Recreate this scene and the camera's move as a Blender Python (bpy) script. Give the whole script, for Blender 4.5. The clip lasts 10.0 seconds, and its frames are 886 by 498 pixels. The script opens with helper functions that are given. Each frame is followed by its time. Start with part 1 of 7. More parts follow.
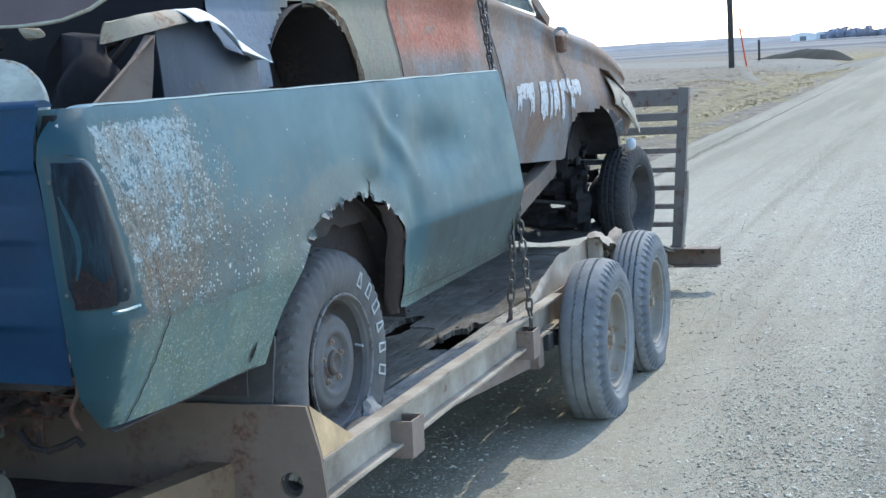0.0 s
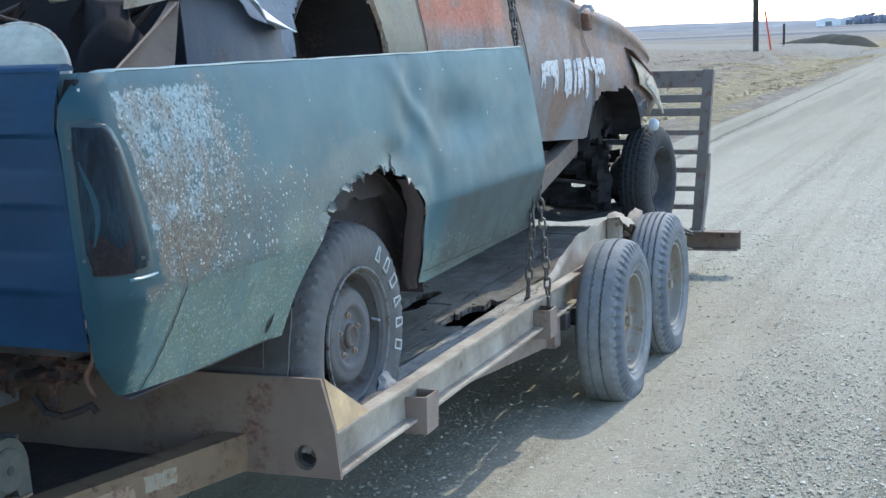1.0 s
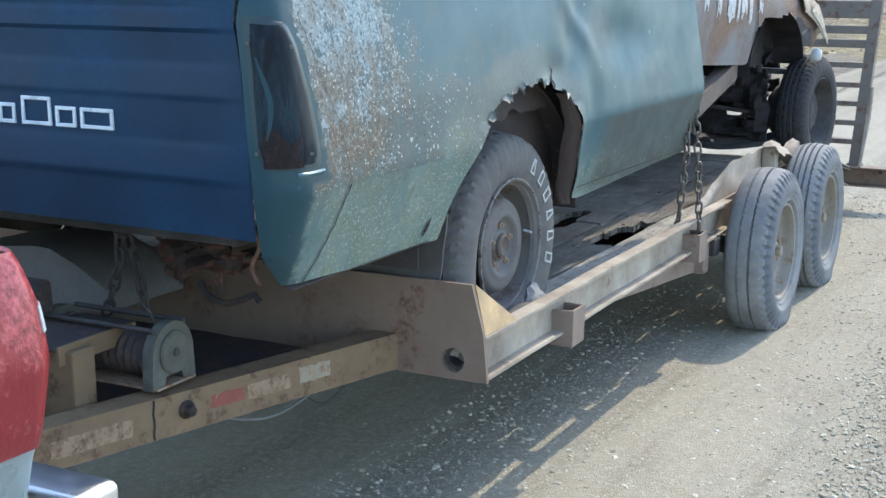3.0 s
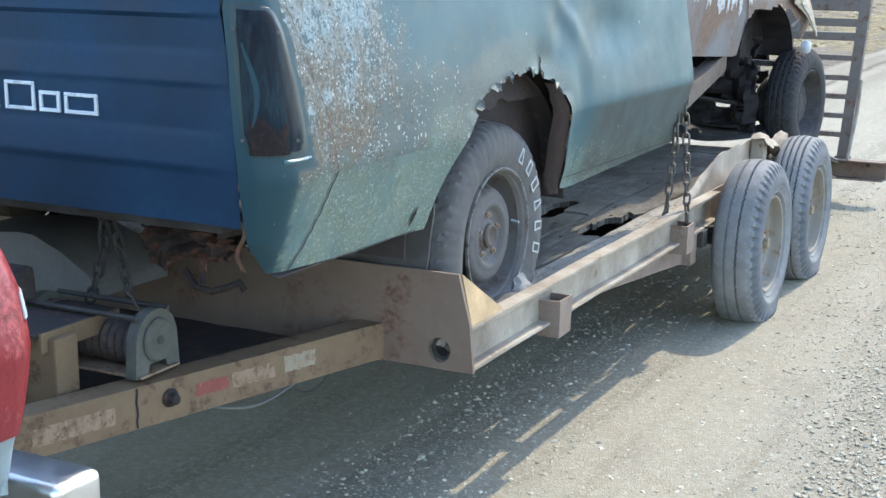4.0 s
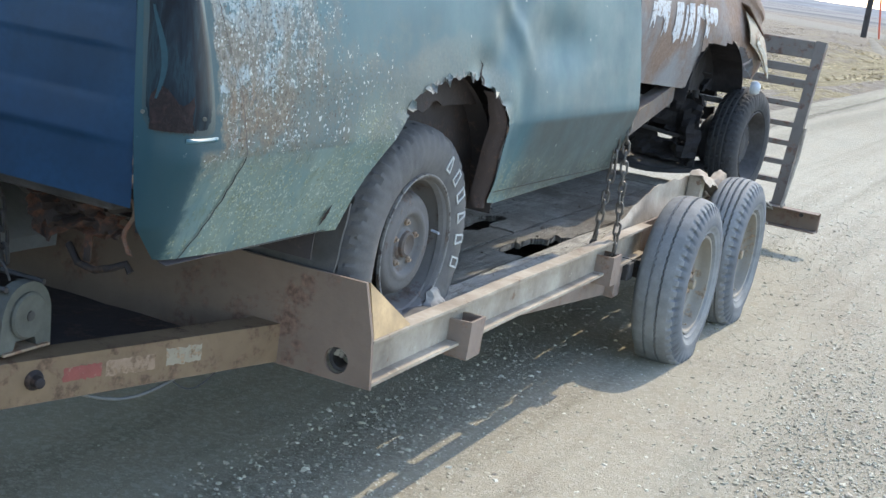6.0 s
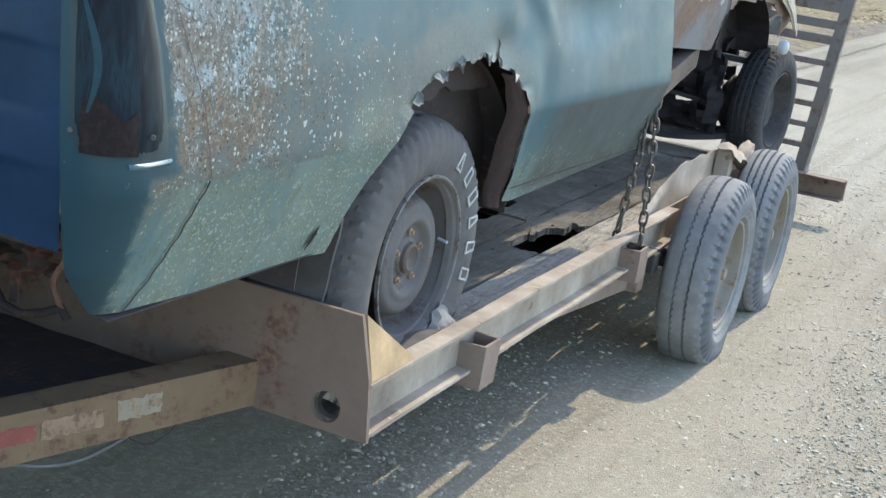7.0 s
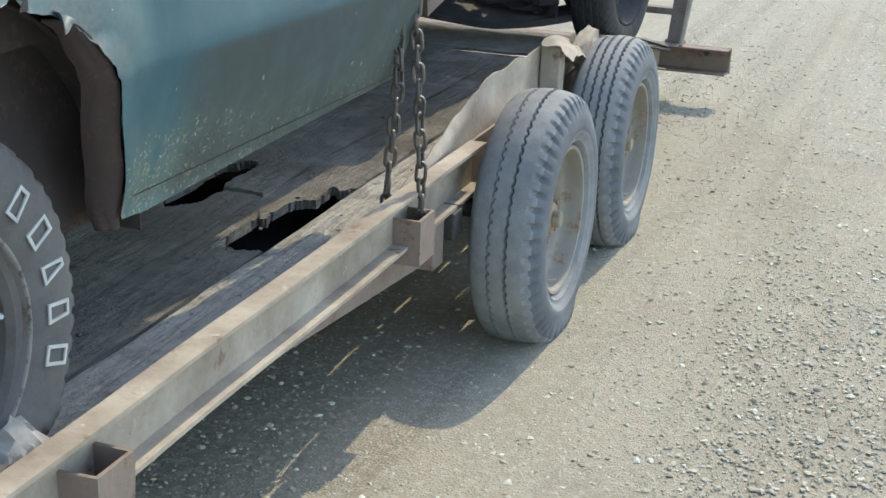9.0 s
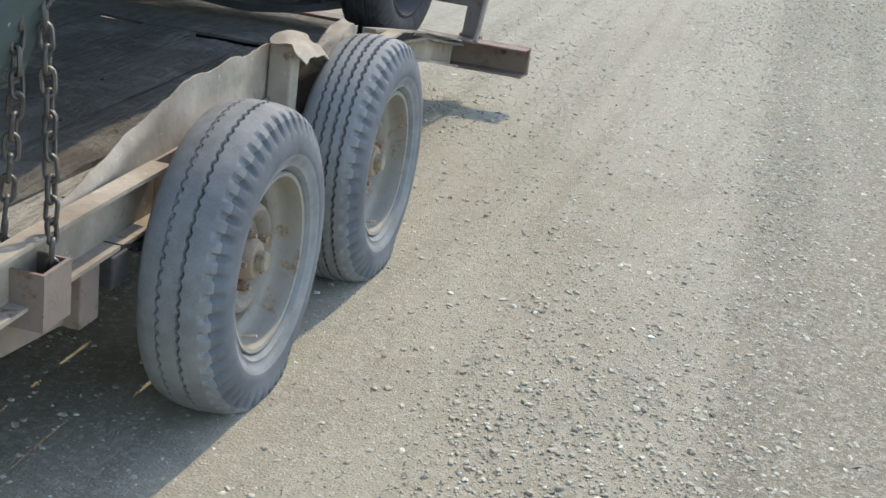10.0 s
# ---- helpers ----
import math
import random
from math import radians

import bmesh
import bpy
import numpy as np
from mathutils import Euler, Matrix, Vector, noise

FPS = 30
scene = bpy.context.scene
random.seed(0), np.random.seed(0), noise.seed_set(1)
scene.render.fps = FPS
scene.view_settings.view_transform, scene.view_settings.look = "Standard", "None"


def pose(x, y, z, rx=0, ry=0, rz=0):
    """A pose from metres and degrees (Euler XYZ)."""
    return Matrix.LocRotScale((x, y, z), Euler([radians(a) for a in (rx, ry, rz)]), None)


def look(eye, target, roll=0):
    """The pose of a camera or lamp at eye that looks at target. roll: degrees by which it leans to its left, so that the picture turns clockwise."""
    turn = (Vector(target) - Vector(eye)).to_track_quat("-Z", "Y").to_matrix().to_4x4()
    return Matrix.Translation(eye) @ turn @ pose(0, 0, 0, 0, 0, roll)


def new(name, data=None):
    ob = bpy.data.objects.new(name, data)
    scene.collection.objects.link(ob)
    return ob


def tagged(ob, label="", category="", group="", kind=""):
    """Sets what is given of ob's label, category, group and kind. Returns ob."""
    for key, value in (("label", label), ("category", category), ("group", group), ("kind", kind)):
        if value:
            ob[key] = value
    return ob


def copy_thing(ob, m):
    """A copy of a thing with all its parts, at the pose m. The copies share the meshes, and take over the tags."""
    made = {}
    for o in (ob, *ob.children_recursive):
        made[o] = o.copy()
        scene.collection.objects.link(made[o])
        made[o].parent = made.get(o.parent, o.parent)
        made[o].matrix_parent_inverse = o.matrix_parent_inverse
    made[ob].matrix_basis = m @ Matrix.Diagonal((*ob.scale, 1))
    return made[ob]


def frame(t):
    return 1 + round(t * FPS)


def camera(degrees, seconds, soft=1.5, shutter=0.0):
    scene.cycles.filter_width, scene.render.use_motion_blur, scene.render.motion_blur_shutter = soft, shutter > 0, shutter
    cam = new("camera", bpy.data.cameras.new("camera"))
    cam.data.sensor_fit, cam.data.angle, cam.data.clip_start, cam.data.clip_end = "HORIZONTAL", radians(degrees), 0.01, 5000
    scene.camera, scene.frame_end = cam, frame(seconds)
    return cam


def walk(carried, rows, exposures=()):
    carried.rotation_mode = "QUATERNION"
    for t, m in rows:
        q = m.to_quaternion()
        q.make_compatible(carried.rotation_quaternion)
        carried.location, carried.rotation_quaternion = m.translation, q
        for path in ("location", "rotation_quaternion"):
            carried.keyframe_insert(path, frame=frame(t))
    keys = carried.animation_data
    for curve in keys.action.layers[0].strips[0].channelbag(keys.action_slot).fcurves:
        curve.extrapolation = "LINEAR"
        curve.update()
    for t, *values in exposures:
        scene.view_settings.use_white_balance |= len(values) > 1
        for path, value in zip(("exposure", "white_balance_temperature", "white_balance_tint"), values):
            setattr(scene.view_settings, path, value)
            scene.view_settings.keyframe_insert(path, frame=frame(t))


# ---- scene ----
cam = camera(36.5, 10.0)
PATH = [
    (0, (0.276, 0.216, 1.632), (-0.459, 2.056, 1.357), -3.5),
    (0.5, (0.276, 0.23, 1.628), (-0.459, 2.067, 1.336), -3.2),
    (1, (0.259, 0.238, 1.628), (-0.499, 2.063, 1.319), -2.0),
    (1.5, (0.285, 0.22, 1.624), (-0.511, 2.034, 1.351), -3.3),
    (2, (0.314, 0.175, 1.594), (-0.565, 1.936, 1.238), -2.1),
    (2.5, (0.267, 0.164, 1.603), (-0.674, 1.882, 1.199), -0.2),
    (4, (0.241, 0.185, 1.594), (-0.681, 1.907, 1.163), 0.6),
    (4.5, (0.24, 0.201, 1.604), (-0.656, 1.94, 1.189), 1.0),
    (5, (0.231, 0.209, 1.574), (-0.608, 1.977, 1.164), 2.5),
    (5.2, (0.199, 0.223, 1.575), (-0.596, 2.01, 1.158), 3.1),
    (6.3, (0.112, 0.591, 1.577), (-0.729, 2.354, 1.148), 9.2),
    (6.5, (0.006, 0.726, 1.539), (-0.903, 2.454, 1.106), 5.4),
    (7, (-0.185, 0.976, 1.615), (-0.974, 2.741, 1.102), 8.6),
    (7.5, (-0.219, 1.355, 1.585), (-0.88, 3.187, 1.132), 7.0),
    (8, (-0.241, 1.652, 1.559), (-0.877, 3.48, 1.055), 3.3),
    (8.5, (-0.301, 2.023, 1.568), (-0.856, 3.844, 0.956), 1.9),
    (9, (-0.249, 2.476, 1.555), (-0.919, 4.237, 0.883), 2.1),
    (9.5, (-0.232, 2.906, 1.564), (-0.705, 4.717, 0.861), 3.8),
    (10, (-0.163, 3.303, 1.522), (-0.604, 5.125, 0.823), 7.4),
]
walk(cam, [(t, look(eye, target, roll)) for t, eye, target, roll in PATH],
     [(0.0, 1.67, 6200, 5), (2.0, 1.72, 6420, 7), (2.7, 1.87, 6700, 8), (4.0, 2.13, 6880, 8), (5.0, 2.13, 6850, 8), (6.4, 1.88, 7020, 9), (7.5, 1.93, 7180, 9), (8.0, 1.83, 7260, 8), (8.5, 1.79, 7330, 7), (9.5, 1.70, 7430, 6), (10.0, 1.59, 7410, 8)])

# ---- sky and sun ----
SUN_AZ, SUN_EL = 7.0, 49.0   # degrees: from +y towards +x, and above the horizon
world = bpy.data.worlds.new("sky")
scene.world = world
world.use_nodes = True
wn = world.node_tree
sky = wn.nodes.new("ShaderNodeTexSky")
sky.sky_type = "NISHITA"
sky.sun_disc = False
sky.sun_elevation, sky.sun_rotation = radians(SUN_EL), radians(SUN_AZ)
sky.air_density, sky.dust_density, sky.ozone_density = 1.0, 0.7, 1.5
wn.links.new(sky.outputs["Color"], wn.nodes["Background"].inputs["Color"])
wn.nodes["Background"].inputs["Strength"].default_value = 0.15
sun_data = bpy.data.lights.new("sun", "SUN")
sun_data.energy, sun_data.angle, sun_data.color = 1.14, radians(0.6), (1.0, 0.905, 0.75)
sun = new("sun", sun_data)
sun_dir = Vector((math.sin(radians(SUN_AZ)) * math.cos(radians(SUN_EL)), math.cos(radians(SUN_AZ)) * math.cos(radians(SUN_EL)), math.sin(radians(SUN_EL))))
sun.matrix_world = look(sun_dir * 50, (0, 0, 0))


# ---- materials ----
class Mat:
    """A node material with short calls for the nodes that it needs."""

    def __init__(self, name, rough=0.7, metal=0.0):
        self.m = bpy.data.materials.new(name)
        self.m.use_nodes = True
        self.nt = self.m.node_tree
        self.bsdf = self.nt.nodes["Principled BSDF"]
        self.bsdf.inputs["Roughness"].default_value = rough
        self.bsdf.inputs["Metallic"].default_value = metal
        self.bsdf.inputs["Specular IOR Level"].default_value = 0.08 if rough >= 0.9 else 0.3 if rough >= 0.7 else 0.5
        self.co = self.nt.nodes.new("ShaderNodeTexCoord").outputs["Object"]

    def put(self, sock, v):
        if isinstance(v, bpy.types.NodeSocket):
            self.nt.links.new(v, sock)
        elif isinstance(v, (tuple, list)) and len(v) == 3 and sock.type == "RGBA":
            sock.default_value = (*v, 1)
        else:
            sock.default_value = v

    def stretch(self, sx, sy, sz):
        n = self.nt.nodes.new("ShaderNodeMapping")
        n.inputs["Scale"].default_value = (sx, sy, sz)
        self.nt.links.new(self.co, n.inputs["Vector"])
        return n.outputs["Vector"]

    def noise(self, scale, detail=5.0, rough=0.6, vec=None, dist=0.0):
        n = self.nt.nodes.new("ShaderNodeTexNoise")
        n.inputs["Scale"].default_value, n.inputs["Detail"].default_value = scale, detail
        n.inputs["Roughness"].default_value, n.inputs["Distortion"].default_value = rough, dist
        self.nt.links.new(vec or self.co, n.inputs["Vector"])
        return n.outputs["Fac"]

    def cells(self, scale, out="Distance", vec=None):
        n = self.nt.nodes.new("ShaderNodeTexVoronoi")
        n.inputs["Scale"].default_value = scale
        self.nt.links.new(vec or self.co, n.inputs["Vector"])
        return n.outputs[out]

    def math(self, op, a, b=0.0):
        n = self.nt.nodes.new("ShaderNodeMath")
        n.operation = op
        self.put(n.inputs[0], a), self.put(n.inputs[1], b)
        return n.outputs[0]

    def mul(self, *some):
        out = some[0]
        for v in some[1:]:
            out = self.math("MULTIPLY", out, v)
        return out

    def span(self, v, lo, hi, a=0.0, b=1.0):
        n = self.nt.nodes.new("ShaderNodeMapRange")
        n.interpolation_type = "SMOOTHSTEP"
        self.put(n.inputs["Value"], v)
        for key, w in (("From Min", lo), ("From Max", hi), ("To Min", a), ("To Max", b)):
            n.inputs[key].default_value = w
        return n.outputs["Result"]

    def ramp(self, fac, *stops):
        n = self.nt.nodes.new("ShaderNodeValToRGB")
        e = n.color_ramp.elements
        while len(e) < len(stops):
            e.new(0.5)
        for el, (p, c) in zip(e, stops):
            el.position, el.color = p, (*c, 1)
        self.put(n.inputs["Fac"], fac)
        return n.outputs["Color"]

    def mix(self, fac, a, b, mode="MIX"):
        n = self.nt.nodes.new("ShaderNodeMix")
        n.data_type, n.blend_type = "RGBA", mode
        self.put(n.inputs[0], fac), self.put(n.inputs[6], a), self.put(n.inputs[7], b)
        return n.outputs[2]

    def xyz(self):
        n = self.nt.nodes.new("ShaderNodeSeparateXYZ")
        self.nt.links.new(self.co, n.inputs[0])
        return n.outputs

    def island(self):
        return self.nt.nodes.new("ShaderNodeNewGeometry").outputs["Random Per Island"]

    def each(self):
        return self.nt.nodes.new("ShaderNodeObjectInfo").outputs["Random"]

    def specks(self, scale, size, chance, vec=None):
        """Small separate spots; chance (a value or socket, 0 to 1) is the share of cells that carry one."""
        n = self.nt.nodes.new("ShaderNodeTexVoronoi")
        n.inputs["Scale"].default_value = scale
        self.nt.links.new(vec or self.co, n.inputs["Vector"])
        pick = self.math("ADD", n.outputs["Color"], chance)
        return self.mul(self.span(n.outputs["Distance"], size, size * 0.7), self.span(pick, 0.98, 1.02))

    def bump(self, height, strength=0.4, dist=0.01):
        n = self.nt.nodes.new("ShaderNodeBump")
        n.inputs["Strength"].default_value, n.inputs["Distance"].default_value = strength, dist
        self.put(n.inputs["Height"], height)
        self.nt.links.new(n.outputs[0], self.bsdf.inputs["Normal"])

    def done(self, color, rough=None):
        self.put(self.bsdf.inputs["Base Color"], color)
        if rough is not None:
            self.put(self.bsdf.inputs["Roughness"], rough)
        return self.m


def plain(name, c, rough=0.6, metal=0.0, scale=8.0, vary=0.35, grain=60.0, bump=0.2, dist=0.004):
    """A worn surface of one main colour, with broad stains and fine grain."""
    k = Mat(name, rough, metal)
    big, fine = k.noise(scale, 6), k.noise(grain, 3)
    dark, light = tuple(v * (1 - vary) for v in c), tuple(min(1, v * (1 + vary)) for v in c)
    col = k.mix(k.span(fine, 0.35, 0.75, 0, 0.35), k.ramp(big, (0.3, dark), (0.7, light)), dark)
    k.bump(k.math("ADD", k.mul(big, 0.5), fine), bump, dist)
    return k.done(col, k.span(big, 0.3, 0.7, max(0.05, rough - 0.12), min(1, rough + 0.12)))


def rusty(name, paint, rust=(0.13, 0.06, 0.03), amount=0.5, scale=6.0, rough=0.75):
    """Old paint that rust eats in patches."""
    k = Mat(name, rough)
    big, fine = k.noise(scale, 8, 0.7, dist=0.6), k.noise(70, 4)
    c = k.ramp(big, (0.3, tuple(v * 0.75 for v in paint)), (0.7, paint))
    r = k.ramp(fine, (0.3, tuple(v * 0.5 for v in rust)), (0.7, tuple(v * 1.7 for v in rust)))
    m = k.span(k.math("ADD", k.noise(scale * 1.7, 9, 0.72), k.mul(fine, 0.15)), 0.75 - amount * 0.4, 0.85 - amount * 0.4)
    k.bump(k.math("ADD", k.mul(m, 0.4), fine), 0.35, 0.004)
    return k.done(k.mix(m, c, r))


def bed_paint():
    """Teal truck paint, flaking to primer near the tail, with lichen below the crease, pale specks and bare metal over the wheel."""
    k = Mat("teal_bed_paint", 0.34)
    k.bsdf.inputs["Specular IOR Level"].default_value = 0.32
    x, y, z = k.xyz()
    wob = k.noise(7, 5, 0.65)
    py = k.math("ADD", y, k.span(wob, 0.25, 0.75, -0.16, 0.16))
    pz = k.math("ADD", z, k.span(k.noise(9, 5, 0.65), 0.25, 0.75, -0.06, 0.06))
    big = k.noise(2.2, 5)
    teal = k.ramp(big, (0.3, (0.023, 0.072, 0.094)), (0.55, (0.035, 0.097, 0.120)), (0.75, (0.055, 0.130, 0.150)))
    streak = k.noise(3.0, 6, 0.65, k.stretch(2.4, 1.6, 0.5))
    teal = k.mix(k.mul(k.span(streak, 0.45, 0.75), 0.45), teal, (0.078, 0.160, 0.176))
    film = k.noise(7, 7, 0.7)
    teal = k.mix(k.mul(k.span(film, 0.48, 0.68), k.span(y, 4.3, 3.4), 0.55), teal, (0.090, 0.130, 0.128))
    # shade of the rear corner painted in, with a border round the lamp
    jit = k.math("ADD", y, k.span(k.noise(26, 5, 0.7), 0.25, 0.75, -0.014, 0.014))
    slope = k.math("ADD", jit, k.mul(k.math("SUBTRACT", z, 1.15), 0.15))
    round_lamp = k.mul(k.span(slope, 2.716, 2.698), k.span(z, 1.10, 1.125))
    corner = k.math("MAXIMUM", round_lamp, k.span(jit, 2.665, 2.625))
    teal = k.mix(corner, teal, (0.013, 0.050, 0.066))
    tail = k.mul(k.math("SUBTRACT", 1.0, corner), k.span(py, 2.62, 2.70))
    f1, f2, f3 = k.noise(44, 9, 0.8, k.stretch(1, 1, 0.75), 0.4), k.noise(95, 6, 0.75), k.noise(190, 4, 0.7)
    both = k.math("ADD", k.mul(f1, 0.42), k.mul(f2, 0.58))
    # brown dust film beside the flaking paint
    wash = k.mul(tail, k.span(py, 3.85, 3.25), k.span(pz, 1.38, 1.24), k.span(pz, 1.06, 1.10))
    col = k.mix(k.mul(wash, k.span(f1, 0.3, 0.65, 0.25, 0.8)), teal, (0.115, 0.118, 0.102))
    # pale chalky primer: high up, and in one band above the crease
    old = k.mul(tail, k.span(py, 3.16, 2.98))
    band = k.math("MAXIMUM", k.span(pz, 1.30, 1.42), k.mul(k.span(pz, 1.245, 1.27), k.span(pz, 1.33, 1.30)))
    up = k.mul(old, k.math("ADD", k.mul(band, 0.38), 0.62), k.span(pz, 1.10, 1.14), k.span(z, 1.565, 1.53))
    m1 = k.span(k.math("ADD", k.mul(up, 0.210), both), 0.660, 0.684)
    col = k.mix(k.mul(m1, 0.92), col, k.ramp(f2, (0.35, (0.165, 0.24, 0.27)), (0.7, (0.34, 0.41, 0.43))))
    # brown stains, then small dark and pale flakes
    warp = k.nt.nodes.new("ShaderNodeVectorMath")
    warp.operation = "ADD"
    k.nt.links.new(k.co, warp.inputs[0])
    bend = k.nt.nodes.new("ShaderNodeTexNoise")
    bend.inputs["Scale"].default_value, bend.inputs["Detail"].default_value = 70, 4
    sc = k.nt.nodes.new("ShaderNodeVectorMath")
    sc.operation = "SCALE"
    sc.inputs["Scale"].default_value = 0.030
    k.nt.links.new(k.co, bend.inputs["Vector"]), k.nt.links.new(bend.outputs["Color"], sc.inputs[0]), k.nt.links.new(sc.outputs[0], warp.inputs[1])
    wv = warp.outputs[0]
    stain = k.noise(13, 9, 0.72, k.stretch(1, 1, 0.6), 0.3)
    brown = k.mul(old, k.span(pz, 1.06, 1.13), k.span(pz, 1.56, 1.50), k.span(pz, 1.50, 1.22, 0.65, 1.0))
    m2 = k.mul(brown, k.span(stain, 0.38, 0.56))
    col = k.mix(k.mul(m2, 0.75), col, k.ramp(f2, (0.35, (0.085, 0.062, 0.042)), (0.65, (0.175, 0.132, 0.088))))
    edge = k.mul(tail, k.span(py, 3.35, 2.95), k.span(pz, 1.07, 1.12), k.span(pz, 1.57, 1.50))
    d1 = k.specks(105, 0.34, k.mul(edge, 0.50), wv)
    col = k.mix(k.mul(d1, 0.85), col, (0.055, 0.048, 0.036))
    d2 = k.specks(82, 0.33, k.mul(edge, 0.34), k.stretch(1.0, 1.0, 1.01))
    d3 = k.specks(120, 0.36, k.mul(edge, 0.36), wv)
    pale = k.math("MAXIMUM", d2, d3)
    col = k.mix(k.mul(pale, 0.85), col, k.ramp(f3, (0.35, (0.30, 0.35, 0.35)), (0.65, (0.46, 0.50, 0.48))))
    m2 = k.math("MAXIMUM", k.mul(m2, 0.4), k.math("MAXIMUM", d1, pale))
    # fine mossy grain in the dust film
    grain = k.mul(tail, k.span(py, 3.80, 3.35), k.span(pz, 1.42, 1.26), k.span(pz, 1.06, 1.10))
    q1, q2 = k.specks(125, 0.42, k.mul(grain, 0.42), wv), k.specks(88, 0.36, k.mul(grain, 0.30), k.stretch(1.03, 0.97, 1.0))
    col = k.mix(k.mul(q1, 0.6), col, (0.062, 0.066, 0.050))
    col = k.mix(k.mul(q2, 0.5), col, (0.185, 0.195, 0.16))
    # rust weeping from the seam
    weep = k.mul(k.span(k.math("ABSOLUTE", k.math("SUBTRACT", py, 2.80)), 0.07, 0.02), k.span(pz, 1.10, 1.14), k.span(pz, 1.32, 1.22), k.span(f1, 0.42, 0.6))
    col = k.mix(k.mul(weep, 0.4), col, (0.17, 0.10, 0.055))
    # chalked sea-green below the crease with grey-green lichen in clumps
    bare = k.math("SUBTRACT", 1.0, corner)
    low = k.mul(k.span(z, 1.098, 1.088), bare, k.span(py, 2.54, 2.74), k.span(y, 4.3, 3.5))
    wipe = k.noise(6, 7, 0.72, k.stretch(1.0, 1.0, 0.55), 0.5)
    col = k.mix(k.mul(low, k.span(wipe, 0.32, 0.66, 0.25, 0.95)), col, (0.140, 0.210, 0.203))
    col = k.mix(k.mul(low, k.span(k.noise(11, 6, 0.7, None, 0.8), 0.54, 0.70), 0.7), col, (0.185, 0.262, 0.258))
    moss = k.span(k.noise(17, 7, 0.75, None, 0.6), 0.52, 0.64)
    col = k.mix(k.mul(low, moss, 0.6), col, (0.072, 0.098, 0.058))
    lean = k.nt.nodes.new("ShaderNodeMapping")
    lean.inputs["Rotation"].default_value, lean.inputs["Scale"].default_value = (0.45, 0, 0), (1, 1.5, 0.45)
    k.nt.links.new(k.co, lean.inputs["Vector"])
    clump = k.noise(8, 5, 0.65, lean.outputs["Vector"])
    lich = k.mul(k.math("MAXIMUM", k.mul(k.span(z, 1.13, 1.06), k.span(y, 3.9, 3.35)), k.mul(k.span(z, 1.04, 0.88), 0.9)), k.span(py, 2.58, 2.68), bare, k.span(clump, 0.30, 0.62))
    creep = k.mul(k.span(k.math("ADD", y, k.mul(k.math("SUBTRACT", z, 1.1), -0.55)), 3.16, 3.30), k.span(y, 3.62, 3.50), k.span(z, 1.26, 1.12), k.span(clump, 0.25, 0.5))
    lich = k.math("MAXIMUM", lich, k.mul(creep, 0.85))
    g1, g2 = k.specks(84, 0.44, k.mul(lich, 0.66), wv), k.specks(118, 0.40, k.mul(lich, 0.50), wv)
    col = k.mix(k.mul(lich, 0.5), col, (0.185, 0.222, 0.170))
    col = k.mix(k.mul(g1, 0.8), col, k.ramp(f3, (0.36, (0.075, 0.10, 0.068)), (0.5, (0.19, 0.215, 0.145)), (0.64, (0.34, 0.36, 0.27))))
    col = k.mix(k.mul(g2, 0.75), col, (0.36, 0.40, 0.34))
    m3 = k.math("MAXIMUM", g1, g2)
    # bare torn metal round the top of the wheel opening
    ry, rz = k.math("DIVIDE", k.math("SUBTRACT", y, 3.815), 0.48), k.math("DIVIDE", k.math("SUBTRACT", z, 0.80), 0.435)
    rr = k.math("SQRT", k.math("ADD", k.math("MULTIPLY", ry, ry), k.math("MULTIPLY", rz, rz)))
    lip = k.mul(k.span(k.math("ADD", rr, k.mul(f1, 0.26)), 1.20, 1.14), k.span(z, 1.10, 1.17))
    col = k.mix(k.mul(lip, 0.85), col, k.ramp(f2, (0.36, (0.075, 0.062, 0.052)), (0.52, (0.16, 0.145, 0.13)), (0.66, (0.36, 0.35, 0.33))))
    # dull olive-brown dirt in a ring round the opening
    ring = k.mul(k.span(k.math("ADD", rr, k.mul(film, 0.34)), 1.50, 1.36), k.span(y, 4.35, 4.15), k.span(z, 1.06, 1.14), k.span(film, 0.36, 0.56, 0.5, 1.0))
    col = k.mix(k.mul(ring, 0.55, k.math("SUBTRACT", 1.0, lip)), col, k.ramp(f2, (0.36, (0.080, 0.088, 0.076)), (0.64, (0.150, 0.158, 0.138))))
    # grey-olive front part below the crease, with its shade darkened in
    front = k.mul(k.span(z, 1.105, 1.085), k.span(k.math("ADD", y, k.mul(film, 0.1)), 4.40, 4.52))
    col = k.mix(k.mul(front, k.span(film, 0.3, 0.7, 0.55, 0.92)), col, (0.055, 0.068, 0.065))
    foot = k.mul(k.span(z, 1.03, 0.90), k.span(y, 4.9, 4.4), k.span(y, 4.12, 4.20), k.span(clump, 0.28, 0.55, 0.35, 1.0))
    foot = k.math("MAXIMUM", foot, k.mul(k.span(z, 0.94, 0.87), k.span(y, 4.2, 4.4), 0.6))
    g3, g4 = k.specks(92, 0.42, k.mul(foot, 0.48), wv), k.specks(64, 0.30, k.mul(foot, 0.20), wv)
    col = k.mix(k.mul(g3, 0.7), col, k.ramp(f3, (0.36, (0.10, 0.125, 0.085)), (0.64, (0.30, 0.34, 0.25))))
    col = k.mix(k.mul(g4, 0.75), col, (0.34, 0.40, 0.37))
    # pale specks in loose swarms
    swarm = k.mul(k.span(py, 2.9, 3.1), k.span(py, 3.70, 3.40), k.span(pz, 1.36, 1.26), k.span(z, 1.07, 1.11))
